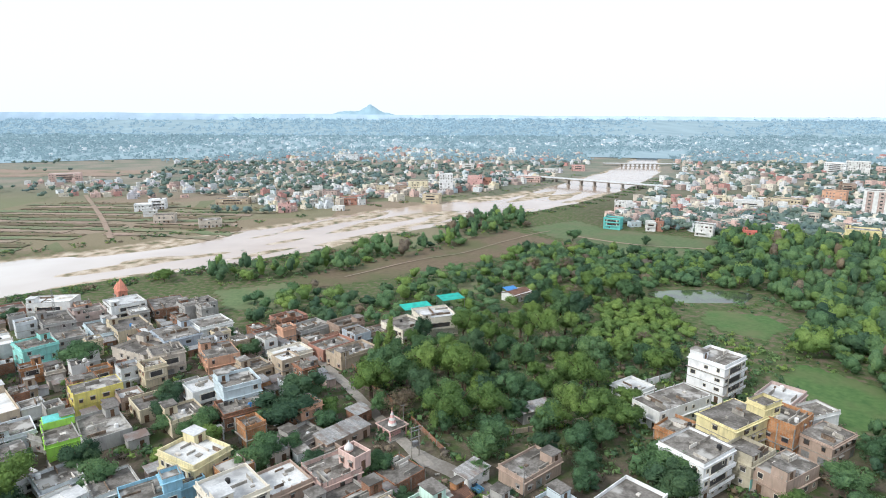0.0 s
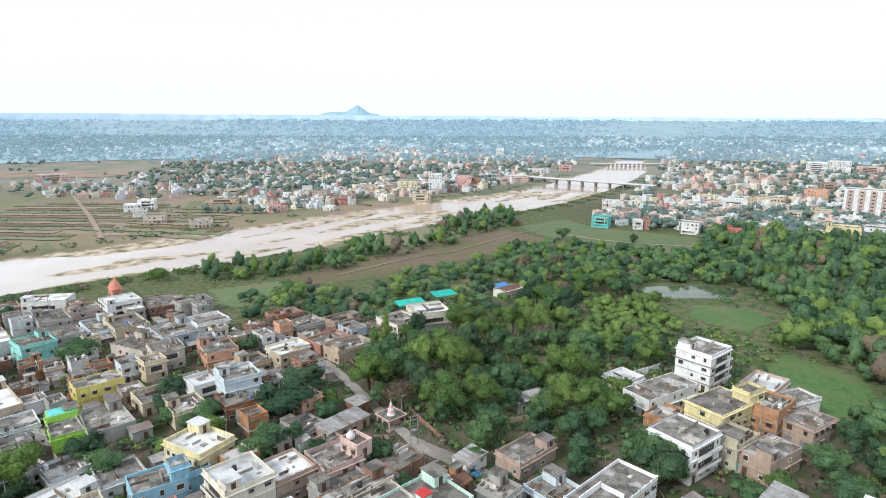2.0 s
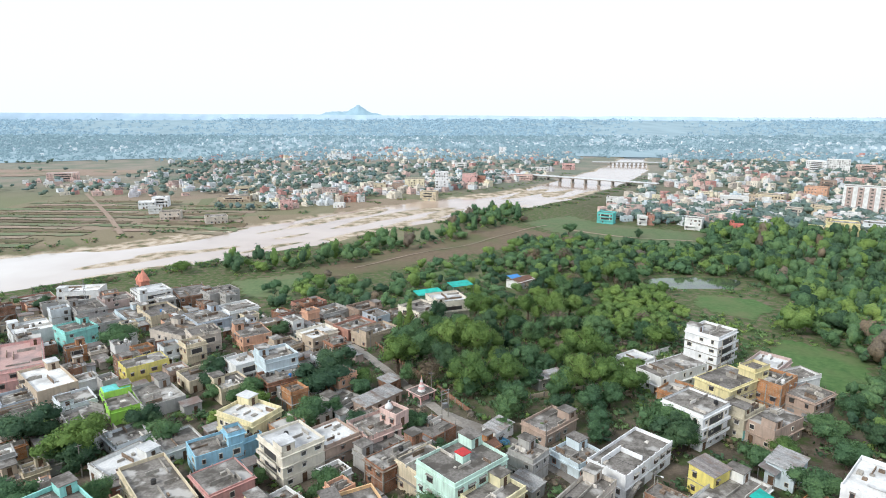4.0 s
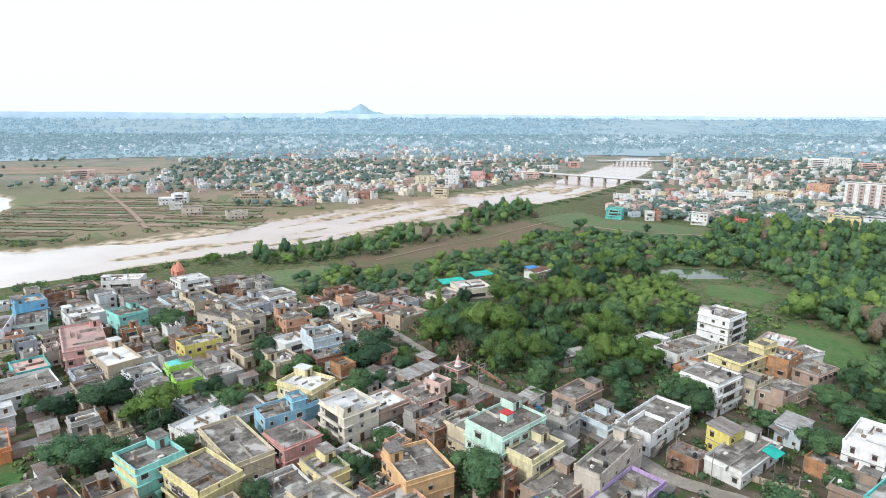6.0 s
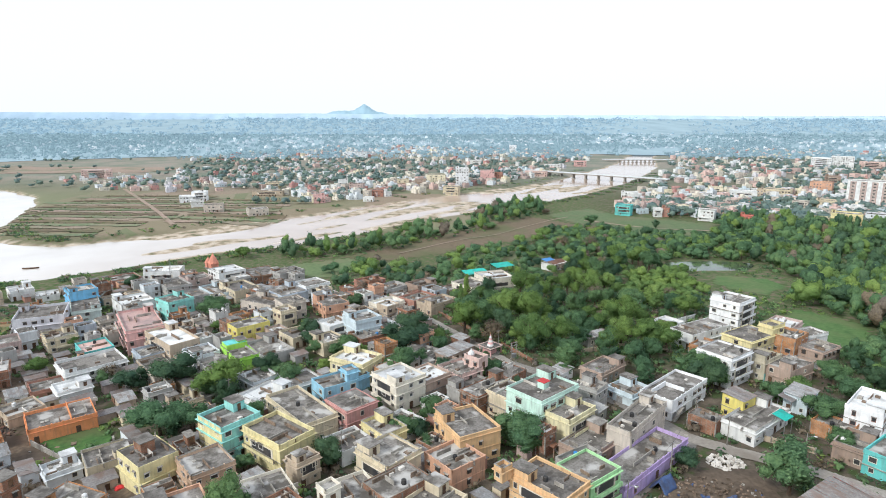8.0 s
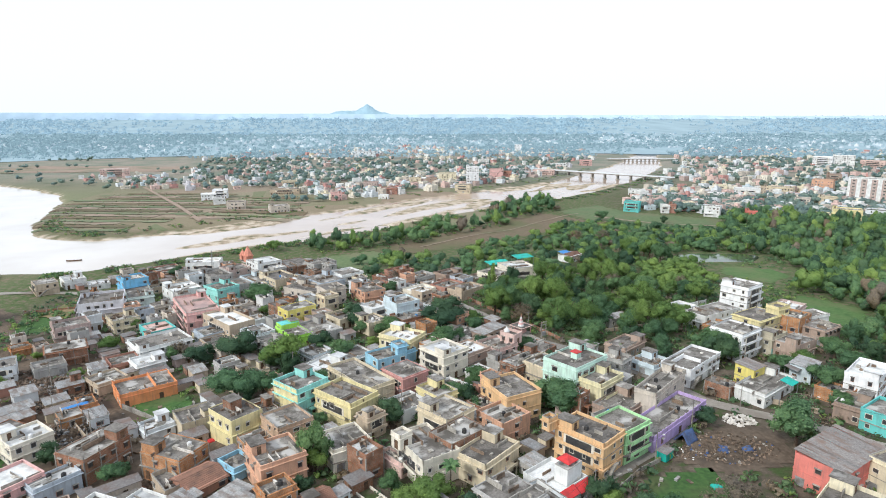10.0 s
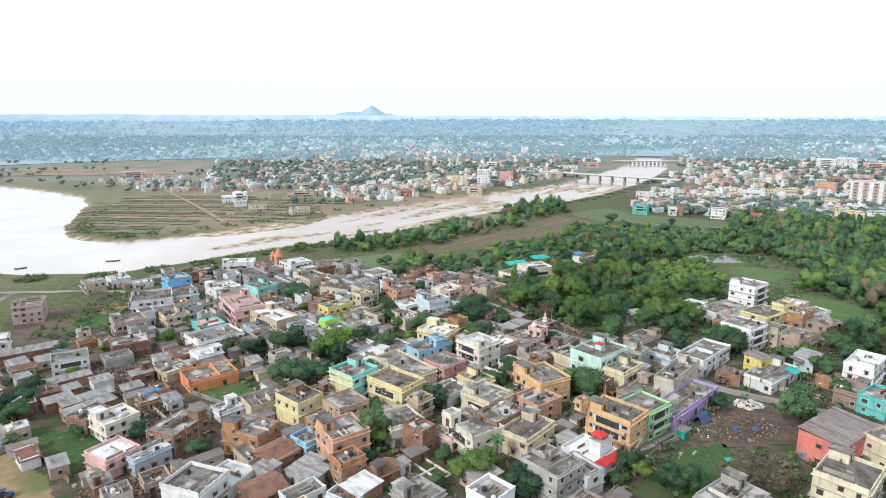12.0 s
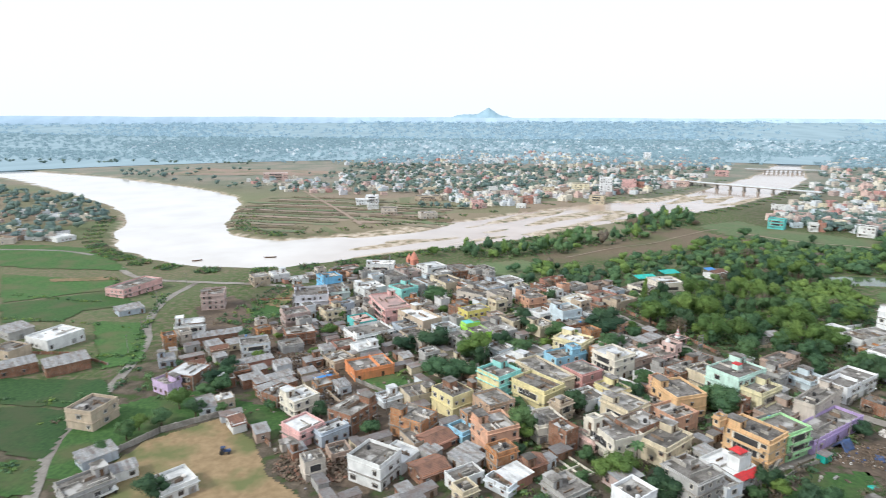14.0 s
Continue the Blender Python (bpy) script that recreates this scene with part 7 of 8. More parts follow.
house(-219, 618, 32.3, 14.0, 5, 6.0, "tan", "conc", "b")
house(-184, 673, 11.2, 8.5, 16, 6.7, "dustpink", "conc", "m")
house(-513, 819, 37.5, 14.0, 24, 11.9, "palepink", "white", "")
house(-195, 1226, 44.0, 14.0, -5, 12.0, "palewhite", "conc", "m")
house(157, 1426, 16.7, 12.7, -5, 16.0, "purewhite", "white", "")
house(114, 836, 31.6, 14.0, -17, 7.1, "palepink", "conc", "b")
house(85, 811, 16.9, 12.9, -1, 7.7, "lavwhite", "conc", "m")
house(-53, 707, 13.7, 10.4, -2, 9.2, "brownpink", "conc", "")
house(-125, 651, 15.9, 12.1, -5, 9.8, "dustpink", "conc", "m")
house(218, 1002, 20.4, 14.0, -10, 9.4, "pink", "conc", "")
house(38, 1008, 18.7, 14.0, -10, 10.4, "white", "conc", "b")
house(164, 970, 27.1, 14.0, -3, 6.2, "white", "white", "m")

# apartment block, bridges, mast
def apartment_block(x, y, w, d, h, rot):
    root = thing("apartment_block", "tall pink and white apartment block with window columns", "apartment block", pose(x, y, -6, 0, 0, rot))
    part("wall", Shape().box(-w / 2, w / 2, -d / 2, d / 2, -1, h - 1), plaster("dustpink"), root)
    part("roof", Shape().box(-w / 2 + .2, w / 2 - .2, -d / 2 + .2, d / 2 - .2, h - 1, h - 0.9), CONC, root)
    part("parapet", Shape().ring(-w / 2, w / 2, -d / 2, d / 2, 0.2, h - 1, h), plaster("white"), root)
    n = int(w / 8)
    for k in range(n + 1):
        u = -w / 2 + k * w / n
        part("pilaster", Shape().box(max(-w / 2, u - 1.8), min(w / 2, u + 1.8), -d / 2 - 0.5, -d / 2, -1, h), plaster("white"), root, "white projecting bay")
    part("bay", Shape().box(-w / 2 - 0.5, -w / 2, -d / 2, d / 2 - 3, -1, h), plaster("white"), root, "white end wall")
    for f in range(int(h / 3.1)):
        for k in range(n):
            ob = part("window", WIN[2], None, root)
            ob.matrix_basis = pose(-w / 2 + (k + 0.5) * w / n, -d / 2, f * 3.1 + 1.0) @ Matrix.Diagonal((2.2, 1, 1.4, 1))
        for k in range(3):
            ob = part("window", WIN[2], None, root)
            ob.matrix_basis = pose(-w / 2 - 0.5, (k - 1) * d * 0.27, f * 3.1 + 1.0, 0, 0, -90) @ Matrix.Diagonal((1.6, 1, 1.4, 1))
    return root


apartment_block(392, 516, 60, 16, 26, -36)


def bridge(a, b, piers, width, deck, label, z=-8):
    a, b = Vector((*a, 0)), Vector((*b, 0))
    d = b - a
    rot = math.degrees(math.atan2(d.y, d.x))
    n = d.length
    root = thing("bridge", label, "bridge", pose(a.x, a.y, z, 0, 0, rot))
    part("deck", Shape().box(-30, n + 30, -width / 2, width / 2, deck - 1.1, deck), RAWCONC, root)
    for s in (-1, 1):
        y0 = s * (width / 2 - 0.15)
        part("railing", Shape().box(-30, n + 30, y0 - 0.15, y0 + 0.15, deck, deck + 1.0), plaster("palewhite"), root)
    for k in range(piers):
        u = (k + 0.5) / piers * n
        p_ = part("pier", Shape().box(u - 0.8, u + 0.8, -width * 0.38, width * 0.38, -3, deck - 1.9), RAWCONC, root)
        part("pier_cap", Shape().box(u - 1.3, u + 1.3, -width * 0.46, width * 0.46, deck - 1.9, deck - 1.1), RAWCONC, p_)
        part("pier_foot", Shape().turned([(3.0, -3), (3.0, 0.7), (2.5, 1.0)], 10, u, 0), RAWCONC, p_)
    return root


bridge((128, 848), (245, 748), 8, 8, 7.5, "grey concrete road bridge on round-footed piers")
bridge((318, 1112), (388, 1106), 9, 7, 5.5, "low pale concrete bridge far upstream")


def lattice_mast(x, y, h, z=None):
    root = thing("radio_mast", "slim grey lattice radio mast among houses", "mast", pose(x, y, gz(x, y) if z is None else z))
    r0, r1 = 0.9, 0.25
    legs = [(math.cos(a), math.sin(a)) for a in (0.5, 2.6, 4.7)]
    for cx, cy in legs:
        part("leg", Shape().beam((cx * r0, cy * r0, -0.5), (cx * r1, cy * r1, h), 0.12), STEEL, root)
    for k in range(10):
        f, g = k / 10, (k + 1) / 10
        for i in range(3):
            (ax, ay), (bx, by) = legs[i], legs[(i + 1) % 3]
            ra, rb = r0 + (r1 - r0) * f, r0 + (r1 - r0) * g
            part("brace", Shape().beam((ax * ra, ay * ra, f * h), (bx * rb, by * rb, g * h), 0.07), STEEL, root)
    return root


lattice_mast(-169.7, 247.6, 17)


# ---- temples ----
def shikhara(x, y, base, w, h, key, label, rot=42):
    """A small temple: plinth, cell, ribbed curving tower and finial."""
    z = gz(x, y)
    root = thing("temple", label, "temple", pose(x, y, z, 0, 0, rot))
    part("plinth", Shape().box(-w * 0.75, w * 0.75, -w * 0.75, w * 0.75, -1.5, 0.5), RAWCONC, root)
    part("cell", Shape().box(-w / 2, w / 2, -w / 2, w / 2, 0.5, base), plaster(key), root)
    part("cornice", Shape().box(-w * 0.6, w * 0.6, -w * 0.6, w * 0.6, base, base + 0.25), plaster(key), root)
    prof = []
    for k in range(9):
        f = k / 8
        r = w * 0.66 * (1 - f ** 1.25) + 0.12
        prof += [(r, base + 0.25 + f * (h - base - 1.0)), (r * 0.93, base + 0.25 + (f + 0.06) * (h - base - 1.0))]
    part("tower", Shape().turned(prof, 8, square=True), plaster(key), root)
    part("finial", Shape().turned([(0.3, h - 0.8), (0.36, h - 0.6), (0.12, h - 0.45), (0.18, h - 0.3), (0.03, h)], 8), plaster("ochre"), root)
    part("doorway", Shape().box(-0.5, 0.5, -w / 2 - 0.06, -w / 2, 0.5, 2.3), WOODDARK, root)
    return root


shikhara(-164, 291, 4.0, 4.2, 10.5, "saffron", "orange-red riverside temple with a curving tower")
shikhara(-169, 297, 3.0, 3.0, 7.0, "saffron", "small orange-red shrine beside the riverside temple")


def spire_shrine(x, y, rot):
    root = thing("shrine", "pink roadside shrine with a striped pointed spire", "shrine", pose(x, y, gz(x, y), 0, 0, rot))
    part("plinth", Shape().box(-3.2, 3.2, -3.2, 3.2, -1, 0.4), RAWCONC, root)
    for cx in (-2.6, 2.6):
        for cy in (-2.6, 2.6):
            part("pillar", Shape().box(cx - 0.16, cx + 0.16, cy - 0.16, cy + 0.16, 0.4, 2.9), plaster("rose"), root)
    part("cell", Shape().box(-1.6, 1.9, -1.2, 2.2, 0.4, 2.9), plaster("rose"), root)
    part("roof", Shape().box(-3.1, 3.1, -3.1, 3.1, 2.9, 3.1), CONC, root)
    part("parapet", Shape().ring(-3.15, 3.15, -3.15, 3.15, 0.15, 3.1, 3.4), plaster("palepink"), root)
    for k in range(6):
        f, g = k / 6, (k + 1) / 6
        part("spire", Shape().turned([(1.15 * (1 - f) + 0.06, 3.1 + f * 4.2), (1.15 * (1 - g) + 0.05, 3.1 + g * 4.2)], 8), plaster("rose" if k % 2 else "white"), root)
    part("finial", Shape().turned([(0.1, 7.3), (0.16, 7.5), (0.02, 8.0)], 8), plaster("ochre"), root)
    return root


spire_shrine(-17.9, 149.0, 42)


def roof_dome(x, y, z):
    root = thing("roof_dome", "small white ribbed dome on a house roof", "dome", pose(x, y, z))
    part("drum", Shape().turned([(1.0, 0), (1.0, 0.5)], 12), plaster("palepink"), root)
    part("dome", Shape().turned([(1.1, 0.5), (1.05, 0.8), (0.85, 1.2), (0.45, 1.65), (0.15, 2.0), (0.05, 2.5)], 12), plaster("white"), root)


roof_dome(-26.0, 127.6, gz(-26, 127) + 8.3)

# ---- fittings on single houses ----
def on_house(x, y):
    return min((o for o in scene.objects if o.name.startswith(("house", "shed")) and o.parent is None), key=lambda o: (o.location.x - x) ** 2 + (o.location.y - y) ** 2)


red_house = on_house(-25.0, 47.4)
for cx, cz in ((-2.4, 5.0), (2.4, 4.6)):
    part("awning", Shape().solid([(cx - 2.2, -4.95, cz + 1.0), (cx + 2.2, -4.95, cz + 1.0), (cx + 2.2, -6.8, cz - 0.2), (cx - 2.2, -6.8, cz - 0.2),
                                  (cx - 2.2, -4.95, cz + 1.12), (cx + 2.2, -4.95, cz + 1.12), (cx + 2.2, -6.8, cz - 0.08), (cx - 2.2, -6.8, cz - 0.08)],
                                 [(0, 1, 2, 3), (7, 6, 5, 4), (4, 5, 1, 0), (5, 6, 2, 1), (6, 7, 3, 2), (7, 4, 0, 3)]), REDPAINT, red_house, "sloping red awning")
part("canopy", Shape().turned([(2.4, 9.0), (2.4, 9.15), (0.2, 10.0)], 4, 2.4, -1.2, square=True), REDPAINT, red_house, "red hipped canopy roof")
mint_house = on_house(-8.4, 100.4)
part("stair_hatch", Shape().box(-1.1, 1.1, -1.3, 0.9, 10.1, 12.2), plaster("mint"), mint_house)
part("hatch_roof", Shape().box(-1.3, 1.3, -1.5, 1.1, 12.2, 12.4), REDPAINT, mint_house, "red painted hatch roof")
white_house = on_house(33.6, 110.1)
part("roof_wall", Shape().box(-9, -1, 2.0, 2.25, 5.2, 6.6).box(-1.2, -0.95, -3.5, 2.0, 5.2, 6.3), plaster("purewhite"), white_house)
yellow_block = on_house(-103.0, 77.0)
part("roof_room", Shape().box(-1.6, 1.6, -0.6, 3.2, 7.55, 10.3), wall_mat("brick"), yellow_block, "unplastered brick roof room")
part("room_roof", Shape().box(-1.9, 1.9, -0.9, 3.5, 10.3, 10.45), CONC, yellow_block)
lime_house = on_house(-103.3, 145.0)
part("side_block", Shape().box(-3.6, 3.6, 2.5, 7.4, 4.4, 6.2), plaster("lime"), lime_house)
part("block_roof", Shape().box(-3.4, 3.4, 2.7, 7.2, 6.2, 6.3), plaster("teal"), lime_house)

# ---- sheds, tarpaulins, rubble ----
def draped(name, label, x, y, w, d, h, rot, mat, category, seed=1, lift=0.05):
    """A sagging sheet over ground or poles."""
    n = 9
    V, Q = [], []
    for j in range(n):
        for i in range(n):
            u, v = i / (n - 1) - 0.5, j / (n - 1) - 0.5
            zz = h * (1 - 2.2 * abs(v)) * (1 - 0.3 * abs(u)) if h > 0.6 else h * (1 - (2 * u) ** 4) * (1 - (2 * v) ** 4)
            V.append((u * w + 0.15 * math.sin(9 * v + seed), v * d + 0.15 * math.sin(8 * u + seed), max(0.02, zz + 0.08 * math.sin(13 * u + 7 * v + seed)) + lift))
    Q = [(j * n + i, j * n + i + 1, (j + 1) * n + i + 1, (j + 1) * n + i) for j in range(n - 1) for i in range(n - 1)]
    ob = new(name, big_mesh(name, V, Q, mat))
    ob.matrix_basis = pose(x, y, gz(x, y) + 0.1, 0, 0, rot)
    sol = ob.modifiers.new("thick", "SOLIDIFY")
    sol.thickness = 0.03
    return tagged(ob, label, category)


def stall(x, y, rot, mat, label, w=3.4, d=2.4, h=2.3):
    root = thing("stall", label, "stall", pose(x, y, gz(x, y) + 0.1, 0, 0, rot))
    for cx in (-w / 2, w / 2):
        for cy in (-d / 2, d / 2):
            part("post", Shape().box(cx - 0.05, cx + 0.05, cy - 0.05, cy + 0.05, -0.3, h), WOODDARK, root)
    part("side_sheet", Shape().box(-w / 2, w / 2, -d / 2 - 0.09, -d / 2 - 0.06, 0.1, h), mat, root)
    part("end_sheet", Shape().box(-w / 2 - 0.09, -w / 2 - 0.06, -d / 2, d / 2, 0.1, h), mat, root)
    part("roof", Shape().box(-w / 2 - 0.3, w / 2 + 0.3, -d / 2 - 0.3, d / 2 + 0.3, h, h + 0.06), RUST, root)


stall(4.8, 62.4, 42, TEALTARP, "roadside stall walled with green tarpaulin")
draped("tent", "dark blue tarpaulin tent beside the street", 13.5, 71.0, 5.5, 4.5, 2.6, 42, BLUETARP, "tent", 2)
draped("tarpaulin", "crumpled green tarpaulin lying on grass", 12.1, 50.7, 2.4, 2.0, 0.4, 10, TEALTARP, "tarpaulin", 3)
draped("tarpaulin", "dark blue tarpaulin on rubbish heaps", 21, 66, 3.5, 2.5, 0.5, 60, BLUETARP, "tarpaulin", 4)
draped("tarpaulin", "dark blue tarpaulin on rubbish heaps", 27, 66, 3.0, 2.5, 0.5, 20, BLUETARP, "tarpaulin", 5)
draped("tarpaulin", "blue tarpaulin over a shed roof", -154.1, 92.1, 7.0, 2.4, 0.3, 42, BLUEPL, "tarpaulin", 6, 3.0)
draped("red_cloth", "red cloth sheet drying in a yard", -109.6, 75.8, 2.2, 1.8, 0.5, 30, REDPAINT, "cloth", 7)


def canopy(x, y, w, d, h, rot, mat, label):
    z = gz(x, y)
    root = thing("canopy", label, "canopy", pose(x, y, z, 0, 0, rot))
    for cx in (-w / 2 + .2, w / 2 - .2):
        for cy in (-d / 2 + .2, d / 2 - .2):
            part("post", Shape().box(cx - 0.07, cx + 0.07, cy - 0.07, cy + 0.07, -0.5, h), STEEL, root)
    part("sheet", Shape().solid([(-w / 2, -d / 2, h), (w / 2, -d / 2, h), (w / 2, d / 2, h + 0.7), (-w / 2, d / 2, h + 0.7), (-w / 2, -d / 2, h + .06), (w / 2, -d / 2, h + .06), (w / 2, d / 2, h + .76), (-w / 2, d / 2, h + .76)],
                                [(3, 2, 1, 0), (4, 5, 6, 7), (0, 1, 5, 4), (1, 2, 6, 5), (2, 3, 7, 6), (3, 0, 4, 7)]), mat, root)


canopy(-16, 252, 13, 7, 6.0, 25, TEALTARP, "green shade-cloth canopy behind a villa")
canopy(-1, 262, 11, 7, 7.5, 25, TEALTARP, "green shade-cloth canopy behind a villa")
canopy(29, 290, 7, 5, 4.5, 30, BLUEPL, "small blue sheet canopy beside a cottage")
canopy(62, 106, 6, 4, 4.2, 36, TIN, "tin sheet canopy above a yard")
canopy(52.5, 93, 4.5, 3.5, 5.3, 36, TEALTARP, "green shade sheet on a roof")


def heap(name, label, x, y, rx, ry, hmax, count, mats, seed, size=(0.12, 0.5), category="rubble"):
    """A loose heap of broken pieces."""
    r = random.Random(seed)
    s = Shape()
    idx = []
    for k in range(count):
        a, q = r.uniform(0, 6.28), math.sqrt(r.random())
        px, py = x + rx * q * math.cos(a), y + ry * q * math.sin(a)
        z = gz(px, py) + hmax * (1 - q) * r.uniform(0.2, 1.0) + 0.1
        e = [r.uniform(*size) for _ in range(3)]
        rot = Euler((r.uniform(-.6, .6), r.uniform(-.6, .6), r.uniform(0, 3))).to_matrix()
        c = [Vector((sx * e[0] * r.uniform(.6, 1), sy * e[1] * r.uniform(.6, 1), sz * e[2] * 0.6)) for sz in (-1, 1) for sx, sy in ((-1, -1), (1, -1), (1, 1), (-1, 1))]
        s.solid([tuple(rot @ p_ + Vector((px, py, z))) for p_ in c], [(3, 2, 1, 0), (4, 5, 6, 7), (0, 1, 5, 4), (1, 2, 6, 5), (2, 3, 7, 6), (3, 0, 4, 7)])
        idx += [k % len(mats)] * 6
    me = s.mesh(name, *mats)
    me.polygons.foreach_set("material_index", idx)
    return tagged(new(name, me), label, category, kind="stuff")


heap("lime_rubble", "pale heap of broken lime and stone", 32, 80.5, 4.5, 3.5, 1.2, 160, (PALERUB,), 1)
heap("rubbish", "scattered rubbish and earth clods on a dump", 23, 67, 12, 8, 0.8, 420, (RUBBLEM, RUBBLEM, DIRT, DIRT, RUBBLEM, DIRT, RUBBLEM, DIRT, RUBBLEM, BLUETARP, RUBBLEM, DIRT, RUBBLEM, DIRT, DIRT, DIRT, RUBBLEM, DIRT, RAWCONC), 2, (0.1, 0.42), "rubbish")
heap("rubbish", "scattered rubbish beside a stall", 10, 64.5, 5, 3, 0.4, 160, (RUBBLEM, RUBBLEM, DIRT, RUBBLEM, DIRT, RUBBLEM, DIRT, RAWCONC, RUBBLEM, DIRT, WHITEPL), 3, (0.08, 0.3), "rubbish")
heap("debris", "brown heaps of earth and broken bricks", -136.5, 40.3, 13, 9, 1.6, 520, (RUBBLEM, RUBBLEM, DIRT, TERRA), 4, (0.15, 0.7), "debris")
heap("debris", "dark scrap and timber beside brick sheds", -148.9, 82.7, 11, 7, 1.2, 420, (RUBBLEM, DIRT, BLACKPL, RUBBLEM, TIN), 5, (0.15, 0.7), "debris")
heap("debris", "dark scrap and bricks between sheds", -175.6, 114.4, 12, 9, 1.0, 360, (RUBBLEM, DIRT, RUBBLEM, TIN), 6, (0.15, 0.6), "debris")
heap("debris", "dark scrap in a courtyard", -104.6, 64.2, 7, 6, 0.7, 220, (RUBBLEM, BLACKPL, DIRT), 7, (0.1, 0.5), "debris")
heap("debris", "broken bricks in a courtyard", -84, 44, 9, 6, 0.7, 240, (RUBBLEM, TERRA, DIRT), 8, (0.1, 0.45), "debris")
heap("debris", "brown earth and scrap along a lane of sheds", -163.5, 101.4, 12, 8, 0.8, 320, (RUBBLEM, DIRT, RUBBLEM, BLACKPL, TERRA), 9, (0.15, 0.6), "debris")
heap("debris", "brown earth and scrap between brick sheds", -188.9, 118.3, 12, 8, 0.8, 260, (RUBBLEM, DIRT, RUBBLEM, TERRA), 10, (0.15, 0.6), "debris")
heap("debris", "earth and broken bricks beside a brick house", -120.0, 52.7, 9, 7, 0.8, 260, (RUBBLEM, DIRT, TERRA, DIRT), 11, (0.12, 0.5), "debris")
rng = random.Random(8)
clutter = []
for _ in range(1500):
    x, y = rng.uniform(-232, 36), rng.uniform(14, 235)
    if inside(TOWN, x, y)[0] and free(x, y, 0.3):
        clutter.append((x, y))
s = Shape()
ci = []
for k, (x, y) in enumerate(clutter):
    e = [rng.uniform(0.12, 0.9), rng.uniform(0.12, 0.6), rng.uniform(0.1, 0.7)]
    a = rng.uniform(0, 3)
    z = gz(x, y)
    pts = [(x + u * e[0] * math.cos(a) - v * e[1] * math.sin(a), y + u * e[0] * math.sin(a) + v * e[1] * math.cos(a), z + w_) for w_ in (-0.1, e[2]) for u, v in ((-1, -1), (1, -1), (1, 1), (-1, 1))]
    s.solid(pts, [(3, 2, 1, 0), (4, 5, 6, 7), (0, 1, 5, 4), (1, 2, 6, 5), (2, 3, 7, 6), (3, 0, 4, 7)])
    ci += [rng.choice((0, 0, 1, 2, 3, 4))] * 6
me = s.mesh("yard_clutter", RUBBLEM, DIRT, RUBBLEM, RAWCONC, TIN)
me.polygons.foreach_set("material_index", ci)
tagged(new("yard_clutter", me), "small boxes, bricks and scrap in yards and lanes", "clutter", kind="stuff")

bits, bi = Shape(), []
for hx, hy, w, d, rot, zr, opts in ROOFS:
    a = radians(rot)
    for k in range(rng.choice((4, 5, 6, 8))):
        u, v = rng.uniform(-0.38, 0.38) * w, rng.uniform(-0.38, 0.38) * d
        kind = rng.random()
        e = (rng.uniform(0.8, w * 0.28), 0.09, rng.uniform(0.4, 1.0)) if kind < 0.35 else (0.09, rng.uniform(0.8, d * 0.28), rng.uniform(0.4, 1.0)) if kind < 0.6 else (rng.uniform(0.15, 0.7), rng.uniform(0.15, 0.7), rng.uniform(0.12, 0.5))
        zb = zr - (0.24 if "p" in opts else 1.0)
        pts = [(hx + (u + i * e[0]) * math.cos(a) - (v + j * e[1]) * math.sin(a), hy + (u + i * e[0]) * math.sin(a) + (v + j * e[1]) * math.cos(a), zb + q)
               for q in (0, e[2] + 0.25) for i, j in ((-1, -1), (1, -1), (1, 1), (-1, 1))]
        bits.solid(pts, [(3, 2, 1, 0), (4, 5, 6, 7), (0, 1, 5, 4), (1, 2, 6, 5), (2, 3, 7, 6), (3, 0, 4, 7)])
        bi += [rng.choice((0, 0, 1, 1, 2, 3, 4))] * 6
me = bits.mesh("roof_clutter", RAWCONC, RAWCONC, RUBBLEM, PALERUB, RUBBLEM)
me.polygons.foreach_set("material_index", bi)
tagged(new("roof_clutter", me), "low partition walls, bricks and boxes on flat roofs", "clutter", kind="stuff")

# ---- walls between plots ----
def boundary_wall(pts, h, mat, label):
    root = thing("boundary_wall", label, "wall", pose(*pts[0], 0))
    o = Vector((*pts[0], 0))
    for a, b_ in zip(pts, pts[1:]):
        za, zb = gz(*a), gz(*b_)
        sec = part("wall_section", Shape().beam(Vector((*a, za + h / 2 - 0.3)) - o, Vector((*b_, zb + h / 2 - 0.3)) - o, 0.22, h + 0.6), mat, root)
        n = max(1, int((Vector(b_) - Vector(a)).length / 4))
        for k in range(n + 1):
            f = k / n
            px, py = a[0] + (b_[0] - a[0]) * f - o.x, a[1] + (b_[1] - a[1]) * f - o.y
            part("pier", Shape().box(px - 0.2, px + 0.2, py - 0.2, py + 0.2, za - 0.5, za + h + 0.15), RAWCONC, sec)


boundary_wall([(-198.6, 34.1), (-192.4, 49.6), (-178.9, 63.1)], 2.0, RAWCONC, "grey concrete wall round a sandy ground")
boundary_wall([(-178.9, 63.1), (-163.4, 55.8), (-154.1, 47.5)], 1.6, wall_mat("brick"), "low red brick wall beside a grass plot")
boundary_wall([(-24, 35), (-12, 48), (-3, 57), (3, 61)], 1.1, RAWCONC, "low crumbling concrete wall along the street")
boundary_wall([(-12, 30), (2, 33), (14, 42)], 1.0, wall_mat("cream"), "low cream wall round a vacant lot")
boundary_wall([(50, 174), (60, 180), (70, 186)], 2.2, plaster("purewhite"), "white plastered wall at the wood's edge")
boundary_wall([(34, 101), (44, 92), (56, 84)], 1.5, wall_mat("tan"), "tan plastered wall along the side street")
boundary_wall([(-142.7, 96.2), (-129.3, 87.9), (-117.9, 97.1)], 1.6, RAWCONC, "grey wall round an overgrown plot")
